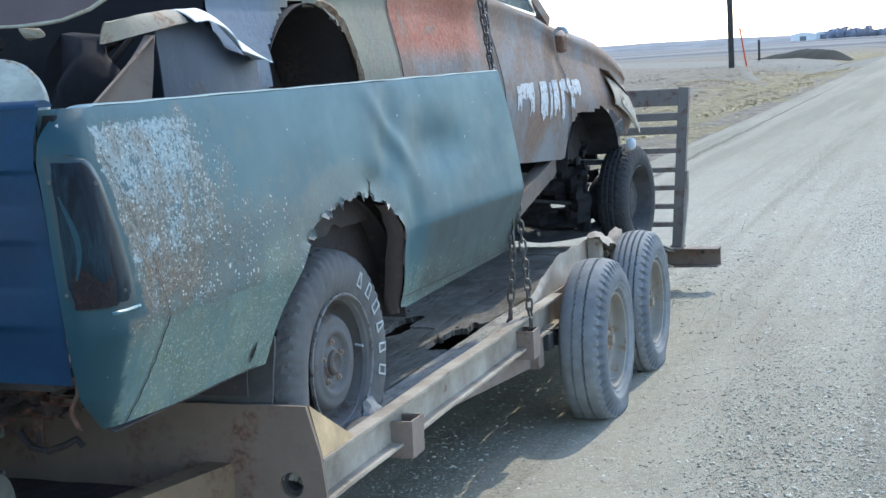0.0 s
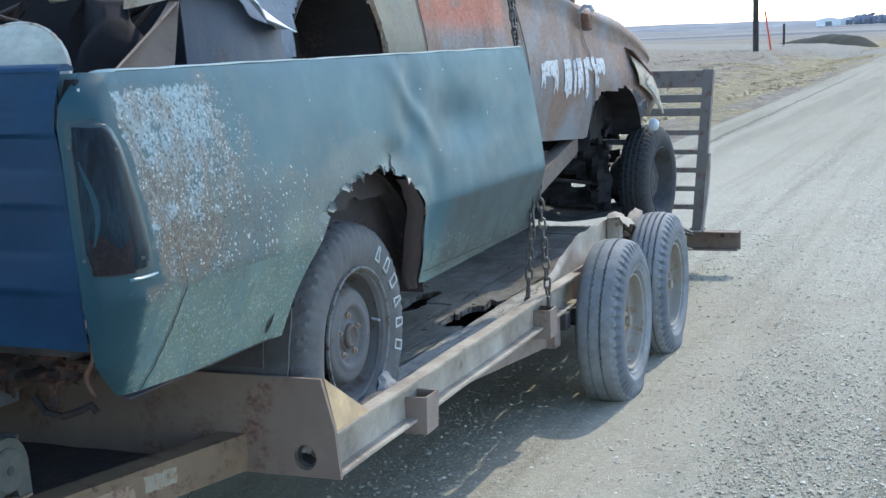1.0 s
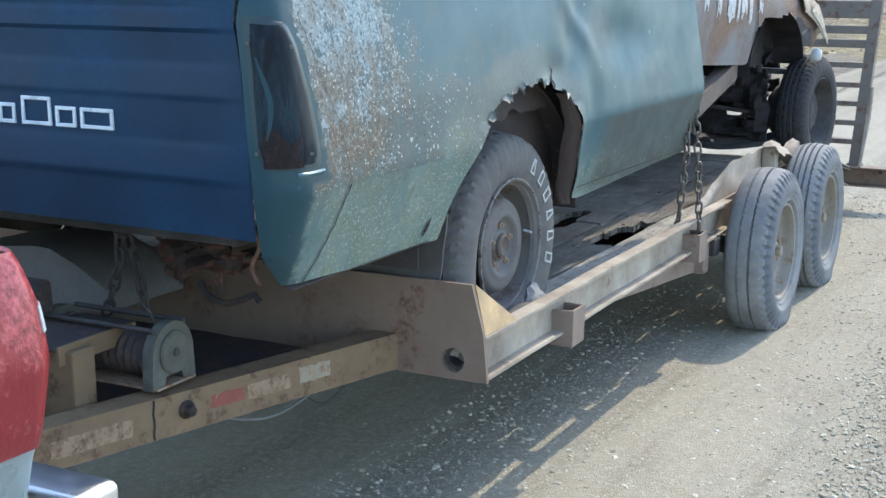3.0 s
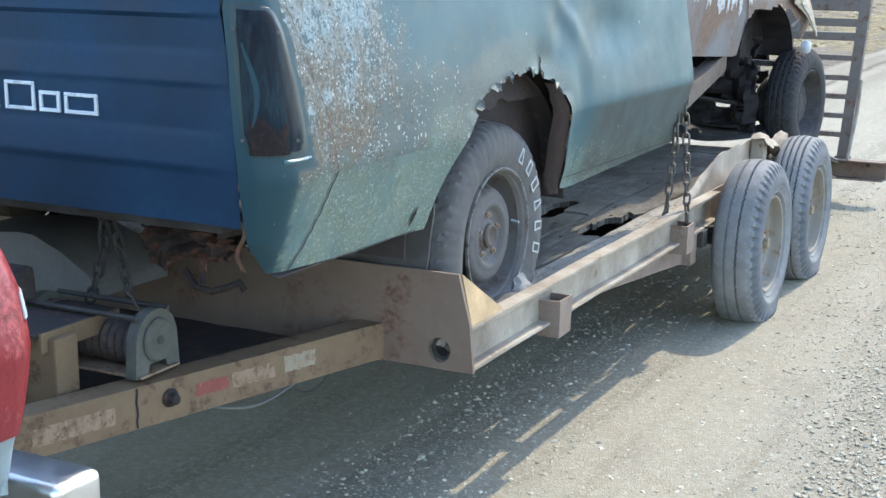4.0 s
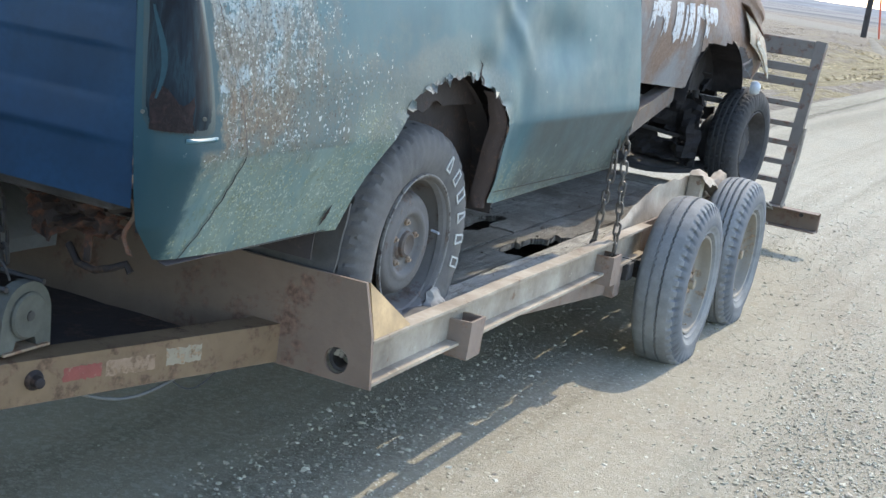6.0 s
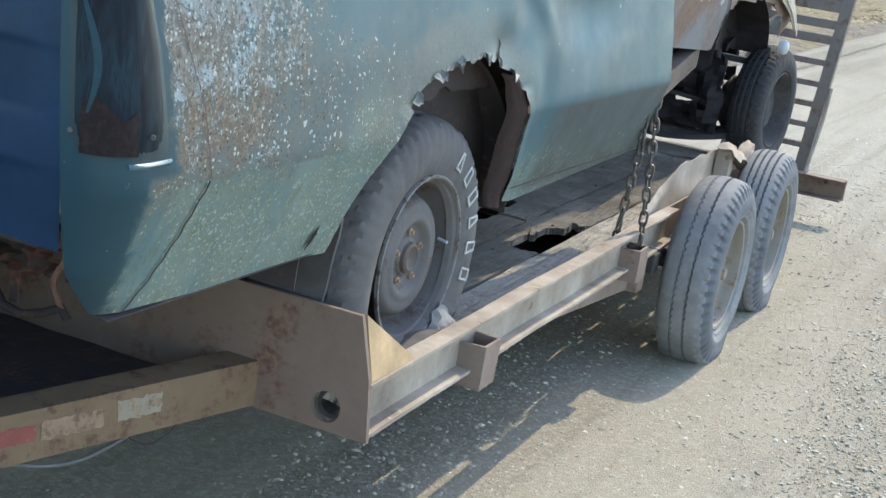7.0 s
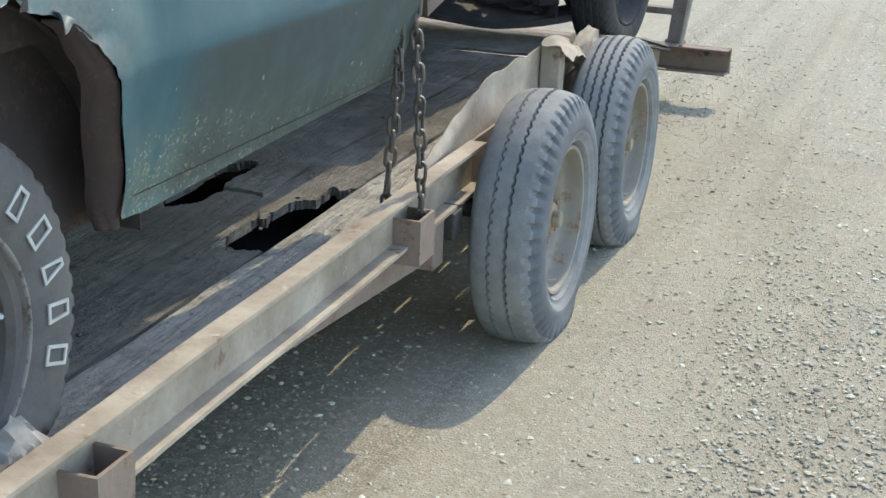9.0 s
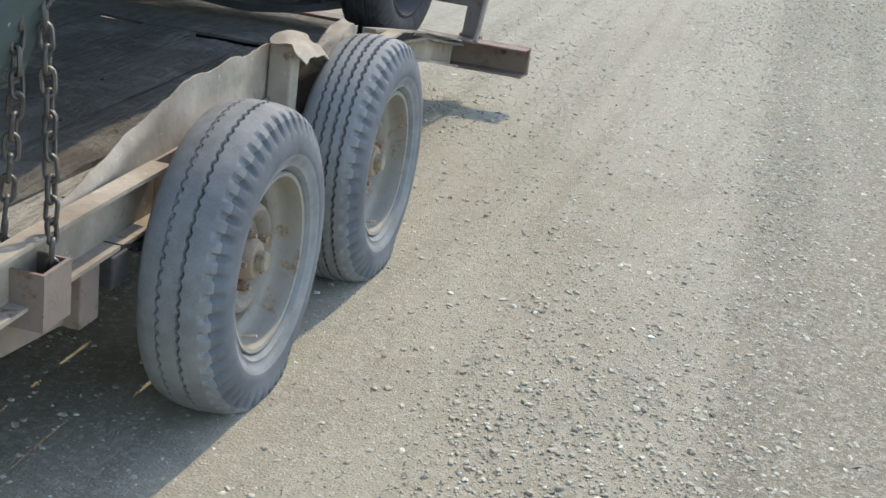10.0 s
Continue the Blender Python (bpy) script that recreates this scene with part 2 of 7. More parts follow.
    want = k.math("ADD", k.mul(swarm, 0.36), k.mul(k.span(k.noise(5, 4), 0.45, 0.7), 0.15))
    spot = k.mul(k.span(k.cells(56, "Distance", warp.outputs[0]), 0.25, 0.17), k.span(k.math("ADD", k.cells(56, "Color", warp.outputs[0]), want), 0.93, 0.96))
    col = k.mix(k.mul(spot, 0.85), col, (0.39, 0.43, 0.41))
    worn = k.math("MAXIMUM", k.math("MAXIMUM", m1, lip), k.math("MAXIMUM", m2, k.math("MAXIMUM", m3, k.mul(k.math("MAXIMUM", low, wash), 0.7))))
    rough = k.math("MAXIMUM", k.mul(worn, 0.9), k.span(k.math("ADD", k.mul(streak, 0.5), k.mul(film, 0.5)), 0.35, 0.65, 0.42, 0.60))
    k.bump(k.math("ADD", k.math("ADD", k.mul(m2, 0.7), k.mul(m3, 0.6)), k.math("ADD", k.mul(spot, 0.8), k.mul(f2, 0.25))), 0.45, 0.003)
    return k.done(col, rough)


def lamp_lens():
    """Tail lamp: near black, with reflected upright bluish and pale streaks put into the colour."""
    k = Mat("smoked_lamp_shell", 0.3)
    k.bsdf.inputs["Specular IOR Level"].default_value = 0.1
    up = k.noise(9, 5, 0.65, k.stretch(4.0, 4.0, 0.5), 0.5)
    fine = k.noise(40, 4, 0.6, k.stretch(1, 1, 0.4))
    col = k.ramp(up, (0.36, (0.008, 0.010, 0.014)), (0.52, (0.012, 0.020, 0.028)), (0.60, (0.017, 0.034, 0.044)), (0.66, (0.012, 0.020, 0.028)))
    col = k.mix(k.span(fine, 0.55, 0.75, 0, 0.3), col, (0.030, 0.030, 0.034))
    k.bump(up, 0.08, 0.006)
    return k.done(col, k.span(k.noise(6, 3), 0.3, 0.7, 0.4, 0.55))


def car_paint():
    """The old car: rust brown, with rests of red, grey-blue and olive paint."""
    k = Mat("old_car_paint", 0.72)
    x, y, z = k.xyz()
    fine, big = k.noise(45, 6, 0.7), k.noise(5, 7, 0.65, dist=0.5)
    down = k.noise(2.0, 7, 0.62, None, 0.4)
    rust = k.ramp(k.math("ADD", k.mul(fine, 0.5), k.mul(big, 0.5)), (0.3, (0.105, 0.060, 0.045)), (0.5, (0.19, 0.125, 0.095)), (0.7, (0.29, 0.215, 0.165)))
    grey = k.ramp(big, (0.3, (0.15, 0.165, 0.185)), (0.7, (0.24, 0.255, 0.265)))
    col = k.mix(k.mul(k.span(k.math("ADD", down, k.mul(fine, 0.12)), 0.53, 0.74), 0.85), rust, grey)
    olive = k.ramp(big, (0.3, (0.15, 0.145, 0.11)), (0.7, (0.25, 0.24, 0.18)))
    col = k.mix(k.mul(k.span(y, 4.84, 4.80), k.span(fine, 0.7, 0.45)), col, olive)
    col = k.mix(k.span(k.math("ADD", y, k.mul(big, 0.3)), 4.30, 4.05), col, k.ramp(big, (0.3, (0.10, 0.125, 0.165)), (0.7, (0.17, 0.20, 0.24))))
    red = k.ramp(fine, (0.3, (0.24, 0.07, 0.045)), (0.7, (0.40, 0.15, 0.09)))
    band = k.mul(k.span(y, 4.82, 4.86), k.span(y, 5.80, 5.74), k.span(k.math("ADD", z, k.mul(down, 0.25)), 1.76, 1.86))
    col = k.mix(k.mul(band, k.span(big, 0.72, 0.5)), col, red)
    k.bump(k.math("ADD", fine, big), 0.5, 0.006)
    return k.done(col, k.span(big, 0.3, 0.7, 0.5, 0.85))


def deck_wood():
    """Weathered grey planks with dirt, splits and dark rot."""
    k = Mat("weathered_planks", 0.92)
    grain = k.noise(14, 8, 0.7, k.stretch(5, 0.35, 5), 0.3)
    big = k.noise(3.0, 6)
    col = k.ramp(grain, (0.28, (0.16, 0.150, 0.133)), (0.55, (0.30, 0.285, 0.252)), (0.78, (0.46, 0.44, 0.395)))
    col = k.mix(k.span(big, 0.46, 0.66, 0, 0.85), col, (0.20, 0.176, 0.147))
    x, y, z = k.xyz()
    # planks turn darker brown forward and outward, from about y = 5
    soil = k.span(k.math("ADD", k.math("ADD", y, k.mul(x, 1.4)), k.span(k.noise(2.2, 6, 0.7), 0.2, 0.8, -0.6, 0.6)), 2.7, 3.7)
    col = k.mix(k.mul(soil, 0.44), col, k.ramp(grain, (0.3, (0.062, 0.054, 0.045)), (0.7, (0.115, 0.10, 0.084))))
    col = k.mix(k.mul(k.span(k.noise(8, 6, 0.7), 0.60, 0.70), 0.6), col, (0.06, 0.05, 0.045))
    col = k.mix(k.mul(k.each(), 0.35), col, (0.24, 0.225, 0.2))
    col = k.mix(k.span(k.noise(5, 7, 0.7), 0.52, 0.64, 0, 0.55), col, (0.33, 0.32, 0.285))
    col = k.mix(k.span(k.noise(26, 6, 0.75), 0.56, 0.70, 0, 0.6), col, (0.075, 0.068, 0.06))
    k.bump(k.math("ADD", grain, k.mul(k.noise(22, 8, 0.78), 1.6)), 0.9, 0.02)
    return k.done(col)


def pale_sunlit_plank():
    """The outermost plank: chalky pale, brightened further for the sun on it, with dark splits along the grain."""
    k = Mat("pale_sunlit_plank", 0.95)
    grain = k.noise(12, 8, 0.72, k.stretch(5, 0.4, 5), 0.4)
    blot = k.noise(6, 7, 0.72, None, 0.5)
    col = k.ramp(grain, (0.30, (0.24, 0.228, 0.20)), (0.48, (0.47, 0.45, 0.40)), (0.75, (0.60, 0.58, 0.52)))
    col = k.mix(k.span(blot, 0.50, 0.66, 0, 0.75), col, (0.23, 0.215, 0.188))
    col = k.mix(k.mul(k.span(k.noise(34, 5, 0.7), 0.58, 0.68), 0.7), col, (0.12, 0.11, 0.097))
    k.bump(k.math("ADD", grain, k.mul(k.noise(30, 6, 0.75), 1.2)), 0.9, 0.02)
    return k.done(col)


def dusty_steel():
    """Trailer steel: tan dust over old brown and yellow paint, with scrapes and rust."""
    k = Mat("dusty_tan_steel", 0.82)
    big, fine = k.noise(4, 6, 0.65), k.noise(55, 5)
    col = k.ramp(big, (0.3, (0.195, 0.162, 0.130)), (0.5, (0.315, 0.272, 0.222)), (0.7, (0.44, 0.395, 0.33)))
    col = k.mix(k.span(k.noise(11, 8, 0.72), 0.60, 0.68, 0, 0.8), col, (0.16, 0.085, 0.05))
    col = k.mix(k.mul(k.span(k.noise(24, 6, 0.7), 0.62, 0.68), 0.6), col, (0.50, 0.46, 0.38))
    col = k.mix(k.span(fine, 0.5, 0.8, 0, 0.4), col, (0.20, 0.15, 0.11))
    k.bump(k.math("ADD", fine, k.mul(big, 0.5)), 0.3, 0.003)
    return k.done(col)


def tyre_rubber(name, dust, amount):
    k = Mat(name, 0.8)
    big, mid, fine = k.noise(4, 5), k.noise(22, 5, 0.6), k.noise(220, 3)
    col = k.ramp(mid, (0.3, (0.024, 0.025, 0.028)), (0.7, (0.045, 0.046, 0.049)))
    veil = k.math("ADD", k.mul(big, 0.5), k.math("ADD", k.mul(mid, 0.3), k.mul(fine, 0.2)))
    col = k.mix(k.mul(k.span(veil, 0.34, 0.64, 0.55, 1.0), amount), col, dust)
    k.bump(k.math("ADD", k.mul(mid, 0.6), fine), 0.15, 0.002)
    return k.done(col)


def road_gravel():
    k = Mat("gravel_road", 0.95)
    k.bsdf.inputs["Specular IOR Level"].default_value = 0.1
    x, y, z = k.xyz()
    streak = k.noise(1.1, 5, 0.6, k.stretch(2.2, 0.06, 1))
    track = k.noise(0.7, 3, 0.5, k.stretch(1.3, 0.03, 1))
    big = k.noise(1.6, 7, 0.65)
    mid, fine = k.noise(30, 6, 0.75), k.noise(160, 4, 0.7)
    col = k.ramp(k.math("ADD", k.mul(mid, 0.6), k.mul(fine, 0.4)), (0.34, (0.100, 0.093, 0.073)), (0.5, (0.212, 0.198, 0.155)), (0.66, (0.34, 0.318, 0.252)))
    col = k.mix(k.span(k.math("ADD", streak, track), 0.86, 1.10, 0, 0.8), col, (0.335, 0.312, 0.250))
    patch = k.noise(0.9, 4, 0.6, k.stretch(1.6, 0.35, 1))
    col = k.mix(k.span(patch, 0.48, 0.66, 0, 0.4), col, (0.255, 0.220, 0.170))
    col = k.mix(k.span(patch, 0.44, 0.30, 0, 0.35), col, (0.205, 0.212, 0.180))
    # road colour gets darker with distance, from y = 11 on
    loose = k.mul(k.span(y, 11, 24), k.span(k.noise(0.25, 4), 0.2, 0.6, 0.6, 1.0))
    col = k.mix(k.mul(loose, 0.42), col, (0.165, 0.15, 0.11))
    tint = k.noise(4.5, 5, 0.65)
    col = k.mix(k.span(tint, 0.54, 0.68, 0, 0.45), col, (0.275, 0.235, 0.175))
    col = k.mix(k.span(tint, 0.46, 0.32, 0, 0.40), col, (0.215, 0.222, 0.180))
    thin = k.noise(3.0, 4, 0.6, k.stretch(2.6, 0.05, 1))
    col = k.mix(k.span(thin, 0.50, 0.68, 0, 0.28), col, (0.16, 0.147, 0.108))
    col = k.mix(k.mul(k.span(big, 0.5, 0.7), 0.4), col, (0.22, 0.195, 0.16))
    line = k.math("ADD", k.math("ADD", x, 3.62), k.math("ADD", k.mul(k.math("SUBTRACT", y, 20.0), 0.016), k.span(k.noise(0.9, 4), 0.2, 0.8, -0.03, 0.03)))
    col = k.mix(k.mul(k.span(k.math("ABSOLUTE", line), 0.055, 0.02), k.span(y, 60, 35), k.span(y, 8, 14), 0.75), col, (0.075, 0.066, 0.052))
    col = k.mix(k.mul(k.specks(150, 0.42, 0.26), 0.25), col, (0.085, 0.080, 0.066))
    col = k.mix(k.mul(k.specks(105, 0.36, 0.26), 0.7), col, (0.42, 0.395, 0.33))
    col = k.mix(k.mul(k.specks(240, 0.45, 0.30), 0.6), col, (0.37, 0.35, 0.29))
    peb = k.cells(75, "Color")
    col = k.mix(k.span(k.math("ADD", k.mul(peb, 0.6), k.mul(mid, 0.4)), 0.58, 0.66, 0, 0.4), col, (0.40, 0.38, 0.325))
    k.bump(k.math("ADD", k.mul(k.span(k.cells(110), 0.0, 0.6, 1, 0), 0.5), k.math("ADD", mid, k.mul(fine, 0.8))), 0.6, 0.009)
    return k.done(col)


def field_ground():
    """Bare spring soil with a strip of straw along the road, a gravel side road, and pale field bands far off."""
    k = Mat("dry_grass_field", 0.97)
    k.bsdf.inputs["Specular IOR Level"].default_value = 0.05
    x, y, z = k.xyz()
    d = k.math("SUBTRACT", -4.0, k.math("ADD", x, k.mul(y, 0.018)))      # metres to the left of the gravel
    mid, clod, fine = k.noise(0.5, 7, 0.7), k.noise(2.6, 7, 0.72), k.noise(14, 6, 0.75)
    both = k.math("ADD", k.mul(clod, 0.6), k.mul(fine, 0.4))
    dirt = k.ramp(both, (0.35, (0.10, 0.085, 0.067)), (0.5, (0.23, 0.20, 0.163)), (0.65, (0.35, 0.31, 0.26)))
    straw = k.ramp(both, (0.35, (0.13, 0.107, 0.062)), (0.5, (0.265, 0.226, 0.138)), (0.65, (0.40, 0.35, 0.225)))
    dd = k.math("ADD", d, k.span(k.noise(0.8, 6, 0.7, k.stretch(1.5, 0.3, 1)), 0.25, 0.75, -2.2, 2.2))
    strip = k.mul(k.span(dd, 0.2, 0.9), k.span(dd, 6.0, 3.2))
    col = k.mix(k.math("MAXIMUM", k.mul(strip, 0.9), k.span(mid, 0.50, 0.66, 0, 0.7)), dirt, straw)
    across = k.math("ADD", k.math("ADD", y, k.mul(x, 2.0)), k.span(clod, 0.2, 0.8, -3, 3))
    lane = k.mul(k.span(across, 62, 70), k.span(across, 98, 93), k.span(fine, 0.1, 0.4))
    col = k.mix(lane, col, (0.25, 0.235, 0.20))
    plots = k.noise(0.012, 3, 0.5, k.stretch(0.12, 1.6, 1))
    col = k.mix(k.span(y, 140, 300), col, k.ramp(plots, (0.35, (0.12, 0.12, 0.125)), (0.5, (0.20, 0.195, 0.19)), (0.65, (0.26, 0.25, 0.235))))
    k.bump(k.math("ADD", clod, k.mul(fine, 0.5)), 1.0, 0.12)
    return k.done(col)


def stones_mat():
    k = Mat("gravel_stones", 0.88)
    k.bsdf.inputs["Specular IOR Level"].default_value = 0.2
    r = k.island()
    col = k.ramp(r, (0.0, (0.19, 0.180, 0.145)), (0.10, (0.31, 0.292, 0.230)), (0.5, (0.415, 0.393, 0.310)), (0.85, (0.53, 0.507, 0.412)), (1.0, (0.68, 0.66, 0.58)))
    hue = k.math("FRACT", k.mul(r, 37.0))
    col = k.mix(k.span(hue, 0.72, 0.9, 0, 0.4), col, (0.36, 0.29, 0.245))
    col = k.mix(k.span(hue, 0.25, 0.1, 0, 0.35), col, (0.31, 0.33, 0.28))
    col = k.mix(k.span(k.noise(120, 4), 0.4, 0.7, 0, 0.3), col, (0.36, 0.335, 0.275))
    k.bump(k.noise(200, 3), 0.4, 0.002)
    return k.done(col)


M_BED = bed_paint()
M_RAIL = plain("faded_rail_paint", (0.13, 0.22, 0.245), 0.5, scale=6, vary=0.25, bump=0.1)
M_GATE = plain("dark_blue_gate_paint", (0.0085, 0.036, 0.078), 0.55, scale=3, vary=0.35, bump=0.05)
M_GATE.node_tree.nodes["Principled BSDF"].inputs["Specular IOR Level"].default_value = 0.22
M_WORNTAPE = rusty("worn_pale_tape", (0.33, 0.29, 0.22), (0.22, 0.15, 0.095), 0.45, 18)
M_STREAK = plain("blue_lamp_streak", (0.018, 0.050, 0.064), 0.75, scale=20, vary=0.3)
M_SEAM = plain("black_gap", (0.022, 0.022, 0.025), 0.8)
M_LAMP = lamp_lens()
M_LAMPRIM = plain("dark_teal_lamp_frame", (0.010, 0.034, 0.042), 0.5, scale=9, vary=0.3, bump=0.05)
M_LAMPRUST = rusty("burnt_socket", (0.013, 0.008, 0.008), (0.016, 0.009, 0.009), 0.6, 25)
M_LINER = rusty("rusty_black_liner", (0.062, 0.054, 0.055), (0.070, 0.052, 0.046), 0.42, 5)
M_DARK = plain("dark_oily_metal", (0.062, 0.060, 0.062), 0.75, scale=12, vary=0.5)
M_CAR = car_paint()
M_BRACKET = rusty("dark_brown_rust", (0.052, 0.040, 0.038), (0.085, 0.042, 0.030), 0.5, 9)
M_RUSTBODY = rusty("brown_rusty_sheet", (0.17, 0.12, 0.09), (0.12, 0.055, 0.035), 0.5)
M_CREAM = plain("cream_enamel", (0.34, 0.335, 0.27), 0.35, scale=9, vary=0.35, bump=0.06)
M_BLUEGREY = rusty("blue_grey_panel", (0.032, 0.040, 0.062), (0.035, 0.032, 0.038), 0.32, 5, 0.6)
M_LID = rusty("maroon_grey_sheet", (0.135, 0.098, 0.102), (0.09, 0.056, 0.046), 0.35, 4)
M_PALE = plain("pale_chalky_paint", (0.44, 0.48, 0.52), 0.4, scale=9, vary=0.15, bump=0.08)
M_WHITE = plain("dripped_white_paint", (0.72, 0.74, 0.76), 0.7, scale=20, vary=0.15)
M_WOOD = deck_wood()
M_SUNPLANK = pale_sunlit_plank()
M_STEEL = dusty_steel()
M_POCKET = rusty("pinkish_brown_steel", (0.255, 0.200, 0.168), (0.165, 0.11, 0.085), 0.4, 8)
M_BROWN = rusty("brown_dirty_plate", (0.225, 0.168, 0.134), (0.145, 0.092, 0.070), 0.4, 3.5)
M_TAN = plain("tan_yellow_paint", (0.44, 0.315, 0.18), 0.75, scale=9, vary=0.3, bump=0.15)
M_TONGUE = rusty("yellow_brown_beam", (0.215, 0.150, 0.094), (0.125, 0.081, 0.053), 0.45, 7)
M_REDTAPE = rusty("worn_red_tape", (0.27, 0.085, 0.072), (0.21, 0.14, 0.10), 0.22, 12)
M_WHTAPE = rusty("worn_white_tape", (0.50, 0.47, 0.40), (0.30, 0.20, 0.12), 0.4, 18)
M_FADED = rusty("faded_pink_tape", (0.34, 0.24, 0.17), (0.17, 0.115, 0.075), 0.55, 22)
M_TYRE = tyre_rubber("dusty_trailer_tyre", (0.275, 0.285, 0.29), 0.88)
M_TYRE_SIDE = tyre_rubber("slate_tyre_wall", (0.165, 0.182, 0.205), 0.8)
M_TYRE_D = tyre_rubber("truck_tyre_rubber", (0.148, 0.142, 0.138), 0.84)
M_TYRE_B = tyre_rubber("black_tyre_rubber", (0.035, 0.037, 0.042), 0.3)
M_RIM = plain("dusty_grey_rim", (0.26, 0.25, 0.235), 0.7, scale=9, vary=0.35)
M_RIMTAN = rusty("dusty_tan_rim", (0.30, 0.28, 0.245), (0.22, 0.165, 0.115), 0.35, 6)
M_DISC = rusty("grey_wheel_disc", (0.26, 0.232, 0.20), (0.20, 0.145, 0.105), 0.45, 9)
M_TANHUB = rusty("dusty_tan_hub", (0.33, 0.255, 0.19), (0.23, 0.15, 0.105), 0.4, 14)
M_HUB = rusty("rusty_hub", (0.30, 0.225, 0.165), (0.19, 0.115, 0.075), 0.5, 14)
M_STEELRIM = rusty("grey_steel_wheel", (0.145, 0.138, 0.135), (0.085, 0.066, 0.056), 0.4, 6)
M_RIMEDGE = rusty("scuffed_rim_edge", (0.23, 0.225, 0.215), (0.06, 0.05, 0.045), 0.45, 9)
M_CHAIN = plain("worn_steel_chain", (0.12, 0.112, 0.105), 0.5, 0.6, scale=30, vary=0.4)
M_CHROME = plain("chrome", (0.70, 0.72, 0.74), 0.3, 1.0, scale=4, vary=0.1, bump=0.02)
# pinker patches put reflected haze into the dusty lens colour
M_REDLENS = rusty("hazed_dusty_red_lens", (0.25, 0.018, 0.026), (0.27, 0.05, 0.058), 0.4, 3, 0.35)
M_DULLRUST = rusty("dull_brown_sheet", (0.125, 0.104, 0.092), (0.10, 0.068, 0.052), 0.45)
M_INNER = rusty("brown_inner_skin", (0.056, 0.047, 0.047), (0.060, 0.042, 0.037), 0.4, 7)
M_FLANGE = rusty("red_brown_flange", (0.060, 0.046, 0.044), (0.072, 0.044, 0.036), 0.35, 9)
M_ARCH = rusty("dirty_arch_sheet", (0.034, 0.029, 0.030), (0.050, 0.034, 0.028), 0.42)
M_MARK = rusty("smeared_white_paint", (0.60, 0.62, 0.64), (0.20, 0.15, 0.12), 0.42, 22)
M_GLOSS = plain("glossy_teal_lip", (0.05, 0.125, 0.15), 0.22, scale=6, vary=0.2, bump=0.03)
M_FENDER = rusty("tan_fender_sheet", (0.36, 0.315, 0.25), (0.20, 0.13, 0.09), 0.38, 9)
M_RAMP = rusty("grey_brown_ramp_steel", (0.19, 0.168, 0.15), (0.12, 0.075, 0.055), 0.4, 7)
M_TANK = plain("pale_grey_plastic", (0.17, 0.175, 0.18), 0.7, scale=6, vary=0.25)
M_BOXSHADE = plain("shade_black_castings", (0.013, 0.012, 0.015), 0.85, scale=14, vary=0.6)
M_NEARBLACK = plain("near_black_scrap", (0.026, 0.024, 0.027), 0.8, scale=14, vary=0.6)
M_TOWPAINT = plain("silver_blue_paint", (0.24, 0.30, 0.32), 0.3, 0.2, scale=5, vary=0.2, bump=0.03)
M_PALEWIRE = plain("grey_wire_sheath", (0.15, 0.15, 0.14), 0.6, scale=30)
M_WINCH = plain("grey_winch_casting", (0.095, 0.10, 0.09), 0.75, scale=12, vary=0.35)
M_LETTER = plain("white_letter", (0.44, 0.45, 0.44), 0.6, scale=25, vary=0.2)
M_SILVER = plain("silver_badge", (0.62, 0.68, 0.74), 0.35, 0.2, scale=10, vary=0.12)
M_ROAD = road_gravel()
M_FIELD = field_ground()
M_STONE = stones_mat()
M_POLE = plain("dark_creosote_pole", (0.055, 0.05, 0.05), 0.9, scale=3)
M_ORANGE = plain("orange_marker", (0.62, 0.09, 0.04), 0.6)
M_HILL = plain("far_hill", (0.19, 0.20, 0.215), 0.95, scale=0.02, grain=0.2, bump=0.0)
# blue-grey of distant haze is put into the tree colour
M_TREE = plain("haze_grey_tree", (0.31, 0.34, 0.42), 0.95, scale=0.3, grain=2, bump=0.0)
M_SHED = plain("white_shed", (0.80, 0.80, 0.80), 0.7, scale=0.5, vary=0.1)
M_GLASS = Mat("old_glass", 0.05)
M_GLASS.bsdf.inputs["Transmission Weight"].default_value = 0.9
M_GLASS = M_GLASS.done((0.75, 0.82, 0.82))
M_GRASS = plain("straw_grass", (0.42, 0.355, 0.225), 0.9, scale=1.2, vary=0.5)


# ---- building blocks ----
def thing(name, label, category, group="", kind="", at=(0, 0, 0)):
    ob = new(name)
    ob.location = at
    ob.empty_display_size = 0.1
    bpy.context.view_layer.update()
    return tagged(ob, label, category, group, kind)


def part(name, bm, material, parent=None, label="", smooth=0):
    """Links a bmesh as one mesh object under a thing or part. smooth: the angle in degrees under which edges are shaded smooth."""
    me = bpy.data.meshes.new(name)
    if smooth:
        for f in bm.faces:
            f.smooth = True
        for e in bm.edges:
            e.smooth = not (len(e.link_faces) == 2 and e.calc_face_angle(0.0) > radians(smooth))
    bm.to_mesh(me)
    bm.free()
    me.materials.append(material)
    ob = new(name, me)
    if parent is not None:
        ob.parent = parent
        ob.matrix_parent_inverse = parent.matrix_world.inverted()
    if label:
        ob["label"] = label
    return ob


